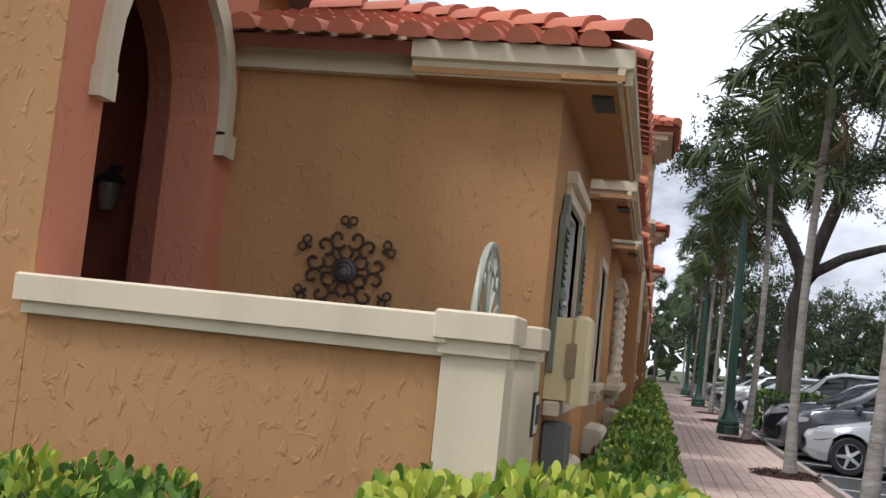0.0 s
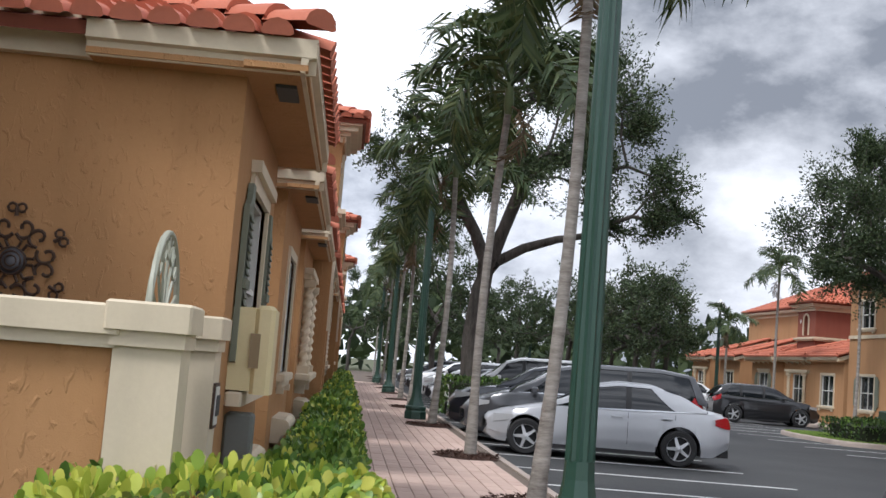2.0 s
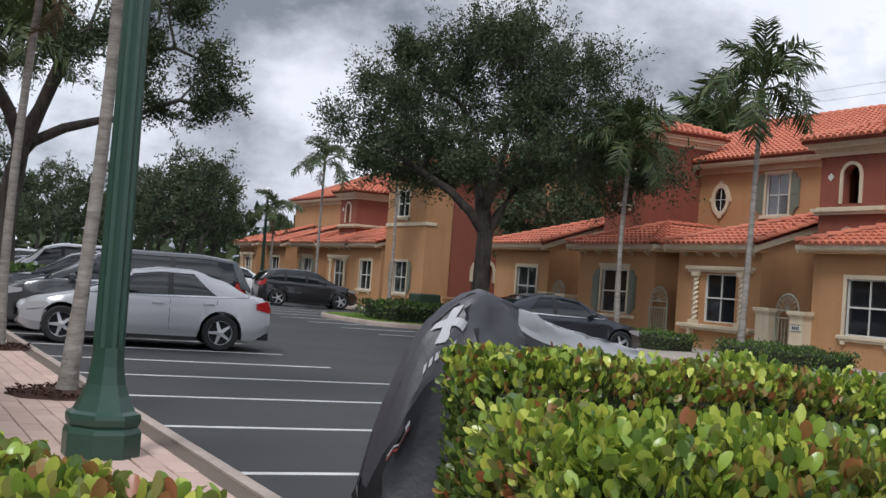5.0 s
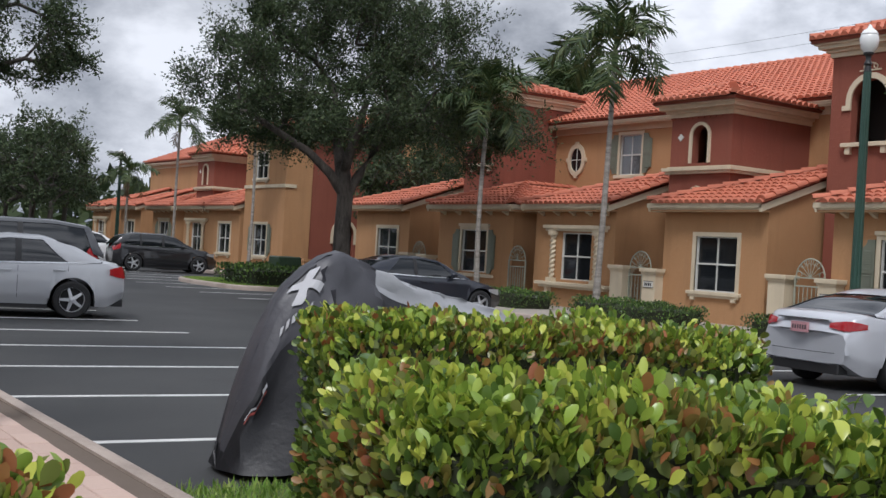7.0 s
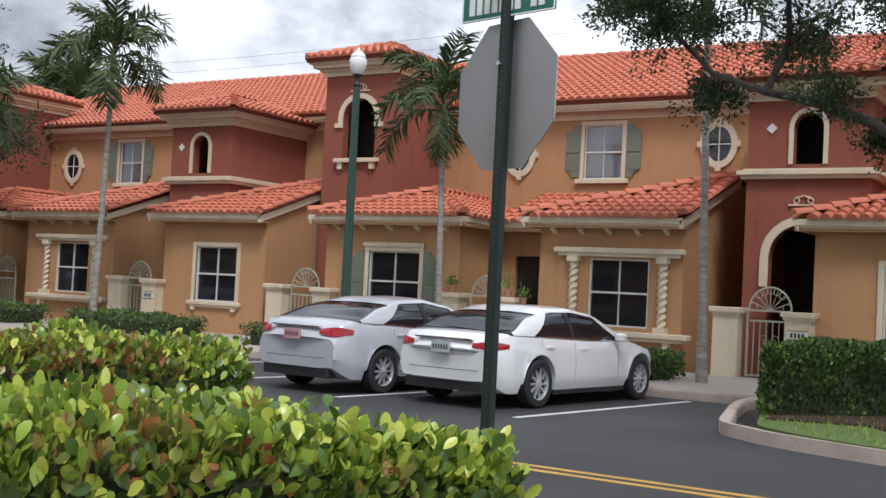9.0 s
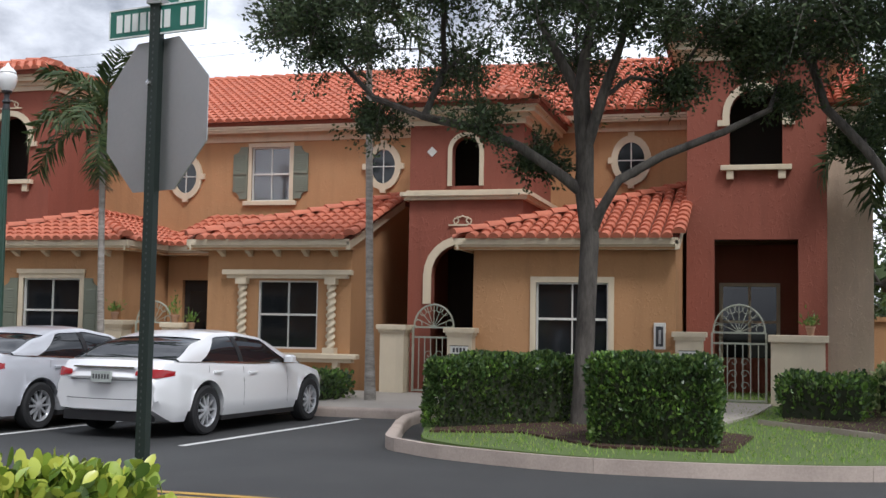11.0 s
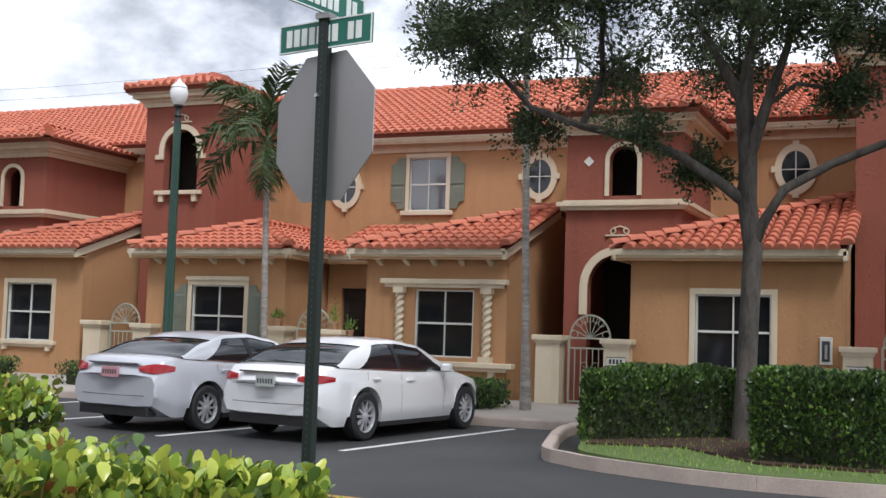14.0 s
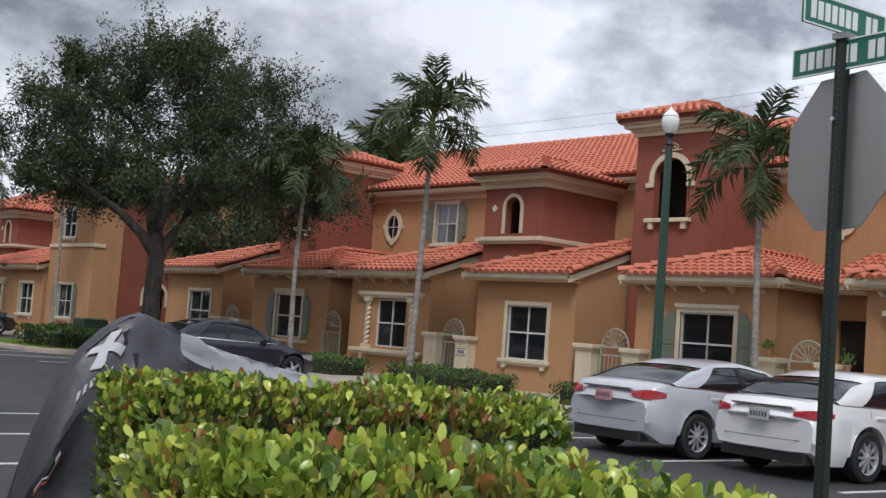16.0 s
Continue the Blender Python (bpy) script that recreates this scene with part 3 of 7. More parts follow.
def shutter(parent, y0, y1, z0, z1, outer, x=-0.01):
    """A fixed louvred shutter whose two outer corners are scooped; outer: -1 at y0, 1 at y1."""
    r = (y1 - y0) * 0.48
    out = []
    for cy, cz, a in ((y0, z0, 90), (y1, z0, 180), (y1, z1, 270), (y0, z1, 360)):
        if (cy == y0) == (outer < 0):
            out += [(cy + r * math.cos(radians(a - k * 22.5)), cz + r * math.sin(radians(a - k * 22.5))) for k in range(5)]
        else:
            out.append((cy, cz))
    sh = part("shutter", Shape().prism(out, "x", x - 0.04, x), SHUT, parent, "sage green louvred shutter with scooped corners")
    k, slats = 0, Shape()
    mid = (z0 + z1) / 2
    z = z0 + r + 0.05
    while z < z1 - r - 0.01:
        if abs(z - mid) > 0.05:
            slats.add([(x - 0.045, y0 + 0.07, z), (x - 0.045, y1 - 0.07, z), (x - 0.06, y1 - 0.07, z - 0.045), (x - 0.06, y0 + 0.07, z - 0.045),
                       (x - 0.04, y0 + 0.07, z - 0.045), (x - 0.04, y1 - 0.07, z - 0.045)], [(0, 1, 2, 3), (3, 2, 5, 4)])
        z += 0.055
    tagged(part("slats", slats, SHUT, sh), kind="stuff")
    rail = Shape().box(x - 0.062, y0 + 0.02, mid - 0.035, x - 0.04, y1 - 0.02, mid + 0.035)
    part("rail", rail, SHUT, sh)
    return sh


def gate_post(x, y, w=0.52, h=1.50, plaque=False, face=-1):
    p = thing("gate_post", pose(x, y, 0), "cream stucco gate post with a stepped cap" + (" and a number plaque" if plaque else ""), "gate post", "gate posts of the town houses")
    part("shaft", Shape().box(-0.2, -w / 2, 0, 0.2, w / 2, h - 0.16), CREAM, p)
    part("cap", Shape().box(-0.23, -w / 2 - 0.03, h - 0.16, 0.23, w / 2 + 0.03, h - 0.10).box(-0.27, -w / 2 - 0.07, h - 0.10, 0.27, w / 2 + 0.07, h, 0.012), CREAM, p)
    if plaque:
        q = part("plaque", Shape().box(-0.215, -0.18, h - 0.52, -0.2, 0.18, h - 0.36), WHITE, p, "small white number plaque")
        for k in range(4):
            part("digit", Shape().box(-0.220, 0.085 - k * 0.07, h - 0.485, -0.215, 0.13 - k * 0.07, h - 0.395), MARK, q)
        part("rim", Shape().box(-0.218, -0.19, h - 0.365, -0.203, 0.19, h - 0.35).box(-0.218, -0.19, h - 0.53, -0.203, 0.19, h - 0.515), MARK, q)
    return p


def garden_gate(m, w=0.86, h=1.28):
    """A scrolled iron gate across y, with a shell-shaped arched crest."""
    g = thing("garden_gate", m, "pale green wrought iron garden gate with a shell crest", "gate", "gates of the town houses")
    fr = Shape()
    for y in (-w / 2, w / 2):
        fr.box(-0.02, y - 0.02, 0.05, 0.02, y + 0.02, h)
    for z in (0.06, h - 0.22, h - 0.02):
        fr.box(-0.018, -w / 2, z, 0.018, w / 2, z + 0.035)
    part("gate_frame", fr, IRON, g)
    k = 7
    for i in range(1, k):
        y = -w / 2 + w * i / k
        part("bar", Shape().box(-0.009, y - 0.009, 0.09, 0.009, y + 0.009, h - 0.22), IRON, g)
    crest, r = Shape(), w * 0.48
    crest.tube([(0, r * math.cos(a), h + r * 1.1 * math.sin(a)) for a in (math.pi * q / 14 for q in range(15))], 0.018, 6)
    for q in range(1, 8):
        a = math.pi * q / 8
        part("ray", Shape().tube([(0, 0, h), (0, r * math.cos(a), h + r * 1.1 * math.sin(a))], 0.009, 4), IRON, g, smooth=True)
    for q in range(2, 7):
        a = math.pi * (q + 0.5) / 9
        c = Vector((0, r * 0.87 * math.cos(a), h + r * 0.95 * math.sin(a)))
        part("ring", Shape().tube([c + Vector((0, 0.07 * math.cos(t), 0.07 * math.sin(t))) for t in (math.pi * z / 5 for z in range(11))], 0.008, 4), IRON, g, smooth=True)
    for sgn in (-1, 1):
        part("curl", Shape().tube([(0, sgn * (w / 2 - 0.03 - 0.075 + 0.075 * math.cos(t)), h + 0.07 + 0.075 * math.sin(t)) for t in (math.pi * z / 6 for z in range(-3, 8))], 0.010, 4), IRON, g, smooth=True)
    part("crest", crest, IRON, g, smooth=True)
    for q in range(3):
        for sgn in (-1, 1):
            c = Vector((0, sgn * 0.10, 0.35 + 0.22 * q))
            part("scroll", Shape().tube([c + Vector((0, sgn * (0.09 - 0.008 * z) * math.cos(t), (0.09 - 0.008 * z) * math.sin(t))) for z, t in ((z, math.pi * z / 4) for z in range(9))], 0.008, 4), IRON, g, smooth=True)
    return g


# ---------------------------------------------------------------- town houses
EAVE, PITCH = 3.20, 0.335
COS = 1 / math.sqrt(1 + PITCH * PITCH)


def wing(m, W, kind, depth=4.3, pieces=True, color=None, label="", over=0.4, middle=None, eave_to=None):
    """A one-storey front wing: front at x=0 facing -x, y from 0 to W, gable at y=0, hip at y=W (both ends for 'shutter')."""
    color = color or TAN
    h = thing("town_house", m, label or "tan stucco town house wing with a terracotta tiled roof", "house", "town house wings")
    c = middle or W / 2
    if kind == "plain":
        hole = (c - 0.71, c + 0.71, 0.95, 2.38)
    elif kind == "column":
        hole = (c - 0.67, c + 0.67, 0.96, 2.38)
    else:
        hole = (c - 0.72, c + 0.72, 0.98, 2.40)
    wall = wall_with_holes(Shape(), "y", 0, W, -0.3, EAVE, 0.0, 0.2, [hole])
    part("front_wall", wall, color, h)
    # dark slab behind the window, painting in the shade of the room
    part("room_shade", Shape().box(0.16, hole[0] - 0.1, hole[2] - 0.1, 0.2 + 0.03, hole[1] + 0.1, hole[3] + 0.1), SHADEANDDOOR, h)
    rise = lambda x: EAVE + PITCH * (x + over) - 0.10
    for a, b in ((0.0, 0.2), (W - 0.2, W)):
        if kind == "shutter" or b == W:
            part("side_wall", Shape().box(0.2, a, -0.3, depth, b, EAVE), color, h)
        else:
            part("side_wall", Shape().prism([(0.2, -0.3), (depth, -0.3), (depth, rise(depth)), (0.2, rise(0.2))], "y", a, b), color, h)
    w = window(h, *hole, surround=0.0 if kind == "column" else 0.11, sill=kind == "plain")
    if kind == "column":
        part("header", Shape().box(-0.16, c - 1.45, 2.50, 0.0, c + 1.45, 2.60, 0.01).box(-0.11, c - 1.36, 2.42, 0.0, c + 1.36, 2.50), CREAM, h)
        part("ledge", Shape().box(-0.26, c - 1.62, 0.78, 0.0, c + 1.62, 0.88, 0.015).box(-0.18, c - 1.5, 0.70, 0.0, c + 1.5, 0.78).box(-0.16, c - 1.2, 0.55, 0.0, c - 1.08, 0.70).box(-0.16, c + 1.08, 0.55, 0.0, c + 1.2, 0.70), CREAM, h)
        for sy in (c - 1.0, c + 1.0):
            turns = 9
            col = Shape()
            rows = []
            for k in range(61):
                z = 1.0 + 1.30 * k / 60
                rows.append([(-0.08 + (0.085 + 0.022 * math.cos(2 * (a - turns * math.pi * k / 60))) * math.cos(a) * 0.9, sy + (0.085 + 0.022 * math.cos(2 * (a - turns * math.pi * k / 60))) * math.sin(a), z) for a in (2 * math.pi * q / 12 for q in range(12))])
            col.grid(rows, close=True)
            col.box(-0.20, sy - 0.13, 0.88, 0.0, sy + 0.13, 1.0).box(-0.19, sy - 0.12, 2.30, 0.0, sy + 0.12, 2.42)
            part("column", col, CREAM, h, "cream twisted half column", smooth=True)
    if kind == "shutter":
        part("lintel", Shape().box(-0.08, hole[0] - 0.14, 2.51, 0.0, hole[1] + 0.14, 2.60), CREAM, h)
        shutter(h, hole[0] - 0.50, hole[0] - 0.13, 0.95, 2.40, -1)
        shutter(h, hole[1] + 0.13, hole[1] + 0.50, 0.95, 2.40, 1)
        part("window_ledge", Shape().box(-0.12, hole[0] - 0.5, 0.82, 0.0, hole[1] + 0.5, 0.92, 0.015), CREAM, h)
    # brackets under the eave
    if kind != "plain" and color is TAN:
        for k in range(5):
            y = 0.35 + (W - 0.7) * k / 4
            part("bracket", Shape().prism([(-0.22, EAVE - 0.22), (0, EAVE - 0.32), (0, EAVE - 0.18), (-0.22, EAVE - 0.18)], "y", y - 0.05, y + 0.05), CREAM, h)
    # eaves
    end = 0.32
    low = -0.08 if kind != "shutter" else -end
    top = W + end
    span = top - low
    part("soffit", Shape().box(-over + 0.05, low, EAVE - 0.19, 0.0, top, EAVE - 0.15).box(0.0, W, EAVE - 0.19, eave_to or depth, top - 0.05, EAVE - 0.15), color, h)
    fascia(h, (-over, low + 0.004), (-over, top - 0.004), (-1, 0), EAVE + 0.02, 0.22)
    fascia(h, (-over + 0.004, top), (eave_to or depth, top), (0, 1), EAVE + 0.02, 0.22)
    if eave_to:
        part("return_cornice", Shape().box(eave_to, W, EAVE - 0.18, depth, W + 0.10, EAVE - 0.04).box(eave_to, W, EAVE - 0.04, depth, W + 0.15, EAVE + 0.10), CREAM, h)
    reach = depth + over
    roof = part("roof", Shape().box(0.3, 0.3, EAVE - 0.1, depth, W - 0.3, EAVE), DECK, h)
    if kind == "shutter":
        fascia(h, (depth, low), (-over + 0.004, low), (0, -1), EAVE + 0.02, 0.22)
        part("end_soffit", Shape().box(0.0, low + 0.05, EAVE - 0.19, depth, 0.0, EAVE - 0.15), color, h)
        hh = min(span / 2, reach)
        tiled(roof, (-over, top, EAVE), (0, -1, 0), (1, 0, PITCH), [(0, 0), (span, 0), (span / 2, hh / COS)], pieces)
        side = [(0, 0), (reach, 0), (reach - hh, hh / COS), (0, hh / COS)]
        tiled(roof, (depth, top, EAVE), (-1, 0, 0), (0, -1, PITCH), side, pieces)
        tiled(roof, (-over, low, EAVE), (1, 0, 0), (0, 1, PITCH), [(0, 0), (reach, 0), (reach, hh / COS), (hh, hh / COS)], pieces)
        apex = (-over + hh, (top + low) / 2, EAVE + PITCH * hh + 0.03)
        ridge(roof, (-over, top, EAVE + 0.03), apex)
        ridge(roof, (-over, low, EAVE + 0.03), apex)
        ridge(roof, apex, (depth, (top + low) / 2, EAVE + PITCH * hh + 0.035))
    else:
        hh = min(span, reach)
        front = [(0, 0), (span, 0), (span, reach / COS)] + ([(reach, reach / COS)] if span > reach else [])
        if span < reach:
            front = [(0, 0), (span, 0), (span, span / COS)]
        tiled(roof, (-over, top, EAVE), (0, -1, 0), (1, 0, PITCH), front, pieces)
        tiled(roof, (depth, top, EAVE), (-1, 0, 0), (0, -1, PITCH), [(0, 0), (reach, 0), (reach - hh, hh / COS), (0, hh / COS)], pieces)
        ridge(roof, (-over, top, EAVE + 0.03), (-over + hh, top - hh, EAVE + PITCH * hh + 0.03))
        ridge(roof, (-over, low, EAVE + 0.03), (-over + hh, low, EAVE + PITCH * hh + 0.03))
        rake = Shape()
        a, b = (-over, EAVE - 0.20), (-over + hh, EAVE - 0.20 + PITCH * hh)
        rake.prism([a, b, (b[0], b[1] + 0.17), (a[0], a[1] + 0.17)], "y", low - 0.02, low + 0.06)
        part("rake_board", rake, CREAM, h)
    return h


def arch_wall(s, y0, y1, z0, z1, x0, x1, opening=None):
    """A wall in the y-z plane with one arched opening (a, b, bottom, spring)."""
    if not opening:
        return s.box(x0, y0, z0, x1, y1, z1)
    a, b, bot, spr = opening
    r, c = (b - a) / 2, (a + b) / 2
    s.box(x0, y0, z0, x1, a, z1).box(x0, b, z0, x1, y1, z1)
    if bot > z0:
        s.box(x0, a, z0, x1, b, bot)
    n = 10
    for k in range(n):
        p, q = (c + r * math.cos(math.pi * k / n), spr + r * math.sin(math.pi * k / n)), (c + r * math.cos(math.pi * (k + 1) / n), spr + r * math.sin(math.pi * (k + 1) / n))
        s.prism([(q[0], q[1]), (p[0], p[1]), (p[0], z1), (q[0], z1)], "x", x0, x1)
    return s.weld()


def scroll_ornament(parent, y, z, x):
    s = Shape()
    for sg in (-1, 1):
        s.tube([(x - 0.03, y + sg * (0.13 + 0.075 * math.cos(t) * (1 - 0.06 * k)), z + 0.085 + 0.075 * math.sin(t) * (1 - 0.06 * k)) for k, t in ((k, -math.pi / 2 + math.pi * k / 4) for k in range(9))], 0.018, 5)
        s.tube([(x - 0.03, y, z + 0.19), (x - 0.03, y + sg * 0.07, z + 0.16), (x - 0.03, y + sg * 0.13, z + 0.16)], 0.016, 5)
    s.box(x - 0.05, y - 0.3, z - 0.02, x, y + 0.3, z + 0.012)
    part("scroll_ornament", s, CREAM, parent, smooth=True)


def tower(m, W, depth, top, kind, label, pieces=False, stucco_of=RED):
    """An upper tower over an entrance: front at x=0. kind: 'tall' (one arched upper opening with sill) or 'low' (band and small niche)."""
    t = thing("entrance_tower", m, label, "tower", "entrance towers of the town houses")
    c = W / 2
    wall = Shape()
    if kind == "tall":
        o = (c - 0.52, c + 0.52, 4.86, 5.92)
        arch_wall(wall, 0, W, 3.40, top, 0, 0.25, o)
        low = Shape()
        wall_with_holes(low, "y", 0, W, 0, 3.40, 0.0, 0.25, [(c - 0.82, c + 0.82, 0, 3.35)])
        part("porch_wall", low, stucco_of, t)
        part("porch_back", Shape().box(2.3, 0.1, 0, 2.4, W - 0.1, 3.4), stucco_of, t)
        ww = part("porch_window", Shape().box(2.26, c - 0.45, 0.9, 2.29, c + 0.75, 2.5), PANE, t)
        part("window_frame", Shape().box(2.22, c - 0.50, 0.85, 2.28, c - 0.42, 2.55).box(2.22, c + 0.72, 0.85, 2.28, c + 0.80, 2.55).box(2.22, c - 0.42, 2.47, 2.28, c + 0.72, 2.55).box(2.22, c - 0.42, 1.66, 2.28, c + 0.72, 1.72).box(2.22, c + 0.12, 0.9, 2.28, c + 0.18, 2.5), CREAM, ww)
    else:
        o = (c - 0.30, c + 0.30, 4.45, 5.20)
        arch_wall(wall, 0, W, 4.36, top, 0, 0.25, o)
        low = Shape()
        arch_wall(low, 0, W, 0, 4.15, 0.0, 0.25, (c - 0.62, c + 0.72, 0, 2.55))
        part("porch_wall", low, stucco_of, t)
        part("arch_trim", Shape().arch(c - 0.62, c + 0.72, 1.95, 2.55, -0.05, 0.0, ring=0.17), CREAM, t)
        # near-black sheet stands in for the deep shade under the arch
        part("porch_back", Shape().box(2.3, 0.1, 0, 2.4, W - 0.1, 4.1), SHADEANDDOOR, t)
        band = Shape()
        for d, z0, z1 in ((0.10, 4.15, 4.23), (0.17, 4.23, 4.32), (0.06, 4.32, 4.36)):
            band.box(-d, -d, z0, depth, W + d, z1)
        part("band", band, CREAM, t)
        scroll_ornament(t, c + 0.05, 3.62, 0.0)
        part("diamond_tile", Shape().prism([(c + 0.75, 5.08), (c + 0.86, 5.19), (c + 0.75, 5.30), (c + 0.64, 5.19)], "x", -0.02, 0.0), WHITE, t)
        frieze = Shape()
        for k in range(9):
            frieze.box(-0.03, c + 1.0 - 0.22 * k, top - 0.36, 0.0, c + 1.15 - 0.22 * k, top - 0.22)
        tagged(part("frieze", frieze, stucco_of, t), kind="stuff")
    part("front_wall", wall, stucco_of, t)
    part("side_wall", Shape().box(0.25, 0, 0, depth, 0.25, top), stucco_of, t)
    part("side_wall", Shape().box(0.25, W - 0.25, 0, depth, W, top), stucco_of, t)
    # added dark sheet: shade behind the upper opening, put into its colour
    part("shade_sheet", Shape().box(1.1, 0.25, 3.4, 1.2, W - 0.25, top), SHADEANDDOOR, t)
    rg = Shape()
    rg.arch(o[0], o[1], o[3] - 0.12 if kind == "tall" else o[2], o[3], -0.05, 0.0, ring=0.14 if kind == "tall" else 0.09)
    if kind == "tall":
        rg.box(-0.06, o[0] - 0.24, o[3] - 0.24, 0.0, o[0], o[3] - 0.12).box(-0.06, o[1], o[3] - 0.24, 0.0, o[1] + 0.24, o[3] - 0.12)
        part("window_sill", Shape().box(-0.14, o[0] - 0.18, o[2] - 0.10, 0.0, o[1] + 0.18, o[2], 0.012).box(-0.10, o[0] - 0.06, o[2] - 0.28, 0, o[0] + 0.08, o[2] - 0.10).box(-0.10, o[1] - 0.08, o[2] - 0.28, 0, o[1] + 0.06, o[2] - 0.10), CREAM, t)
        scroll_ornament(t, c, o[3] + 0.72, 0.0)
    part("arch_surround", rg, CREAM, t)
    crn = Shape()
    for d, z0, z1 in ((0.06, top - 0.30, top - 0.18), (0.14, top - 0.18, top - 0.10), (0.28, top - 0.10, top), (0.36, top, top + 0.08)):
        crn.box(-d, -d, z0, depth + d, W + d, z1)
    part("cornice", crn, CREAM, t)
    o2 = 0.42
    z = top + 0.12
    roof = part("roof", Shape().box(0.1, 0.1, top + 0.05, depth - 0.1, W - 0.1, top + 0.11), DECK, t)
    sx, sy = depth + 2 * o2, W + 2 * o2
    hh = min(sx, sy) / 2
    p = PITCH * 1.05
    k = math.sqrt(1 + p * p)
    tiled(roof, (-o2, W + o2, z), (0, -1, 0), (1, 0, p), [(0, 0), (sy, 0), (sy - hh, hh * k), (hh, hh * k)], pieces)
    tiled(roof, (-o2, -o2, z), (1, 0, 0), (0, 1, p), [(0, 0), (sx, 0), (sx - hh, hh * k), (hh, hh * k)], pieces)
    tiled(roof, (depth + o2, W + o2, z), (-1, 0, 0), (0, -1, p), [(0, 0), (sx, 0), (sx - hh, hh * k), (hh, hh * k)], pieces)
    ap = z + p * hh
    ridge(roof, (-o2, W + o2, z), (-o2 + hh, W + o2 - hh, ap))
    ridge(roof, (-o2, -o2, z), (-o2 + hh, -o2 + hh, ap))
    ridge(roof, (depth + o2, -o2, z), (depth + o2 - hh, -o2 + hh, ap))
    return t


def oval_window(parent, y, z, x):
    w = Shape()
    pts = lambda a, b: [(y + a * math.cos(q), z + b * math.sin(q)) for q in (2 * math.pi * k / 24 for k in range(24))]
    i, o = pts(0.31, 0.42), pts(0.46, 0.58)
    rows = [[(x, *i[k]), (x, *o[k]), (x - 0.07, *o[k]), (x - 0.07, *i[k])] for k in list(range(24)) + [0]]
    w.grid(rows, close=True)
    for dy, dz in ((0, 0.58), (0, -0.58), (0.46, 0), (-0.46, 0)):
        w.box(x - 0.08, y + dy - 0.07, z + dz - 0.07, x, y + dy + 0.07, z + dz + 0.07)
    ob = part("oval_window", w, CREAM, parent, "oval window in a cream keyed surround")
    part("pane", Shape().prism(pts(0.315, 0.425), "x", x - 0.015, x - 0.004), PANE, ob)
    part("glazing_bar", Shape().box(x - 0.03, y - 0.31, z - 0.012, x - 0.012, y + 0.31, z + 0.012).box(x - 0.03, y - 0.012, z - 0.42, x - 0.012, y + 0.012, z + 0.42), WHITE, ob)


def upper_body(y0, y1, windows, ovals, pieces=False, label="", x=MAIN, top=6.38, end_wall=True):
    """The two-storey body behind the wings: its upper wall and the long tiled main roof."""
    b = thing("town_house_row", pose(x, y0, 0), label or "tan stucco upper storey with a long terracotta tiled roof", "house")
    L = y1 - y0
    holes = [(y - y0 - 0.52, y - y0 + 0.52, 4.55, 5.92) for y in windows]
    part("upper_wall", wall_with_holes(Shape(), "y", 0, L, 0, top, 0.0, 0.25, holes), TAN, b)
    for a in (0.0, L - 0.25):
        part("end_wall", Shape().prism([(0.25, 0), (9.5, 0), (9.5, top), (6.0, top + 2.1), (0.25, top)], "y", a, a + 0.25), TAN, b)
    for q in holes:
        window(b, *q, surround=0.10, sill=False, blind=True)
        part("window_ledge", Shape().box(-0.10, q[0] - 0.2, 4.44, 0.0, q[1] + 0.2, 4.55, 0.012), CREAM, b)
        shutter(b, q[0] - 0.50, q[0] - 0.11, 4.60, 5.93, -1)
        shutter(b, q[1] + 0.11, q[1] + 0.50, 4.60, 5.93, 1)
    for y, z in ovals:
        oval_window(b, y - y0, z, 0.0)
    part("soffit", Shape().box(-0.4, -0.1, top - 0.08, 0, L + 0.1, top - 0.04), CREAM, b)
    fascia(b, (-0.42, -0.1), (-0.42, L + 0.1), (-1, 0), top + 0.10, 0.24)
    part("frieze_board", Shape().box(-0.05, 0, top - 0.32, 0.0, L, top - 0.08), CREAM, b)
    roof = part("roof", Shape().box(0.3, 0.1, top, 5.0, L - 0.1, top + 0.05), DECK, b)
    p, reach = 0.40, 6.2
    tiled(roof, (-0.46, L + 0.2, top + 0.10), (0, -1, 0), (1, 0, p), [(0, 0), (L + 0.4, 0), (L + 0.4, reach * math.sqrt(1 + p * p)), (0, reach * math.sqrt(1 + p * p))], pieces)
    tagged(roof, "terracotta barrel tiles on a long slope")
    zr = top + 0.10 + p * reach
    for k in range(int((L + 0.4) / 6) + 1):
        a = L + 0.2 - k * 6
        ridge(roof, (-0.46 + reach, a, zr), (-0.46 + reach, max(-0.2, a - 6), zr))
    return b


# far row, nearest unit first
wing(pose(FRONT, 1.69, 0), 3.97, "plain")
wing(pose(FRONT, 8.25, 0), 3.25, "column", middle=1.40)
wing(pose(FRONT, 13.55, 0), 3.78, "shutter", middle=1.77)
wing(pose(FRONT, 19.25, 0), 3.55, "plain", middle=1.65)
wing(pose(FRONT, 24.75, 0), 3.65, "column", middle=1.68)
wing(pose(FRONT, 29.55, 0), 4.3, "shutter", pieces=False)
wing(pose(FRONT, 35.85, 0), 3.9, "plain", pieces=False, middle=1.5)
TALL = "brick red stucco tower with an arched opening and tiled cap"
LOW = "brick red stucco tower over an arched entrance with cream band"
tower(pose(TALL_T, -1.15, 0), 2.75, 3.4, 7.35, "tall", TALL)
tower(pose(SHORT_T, 4.90, 0), 2.47, 3.3, 6.05, "low", LOW)
tower(pose(TALL_T, 16.75, 0), 2.25, 3.0, 7.35, "tall", TALL)
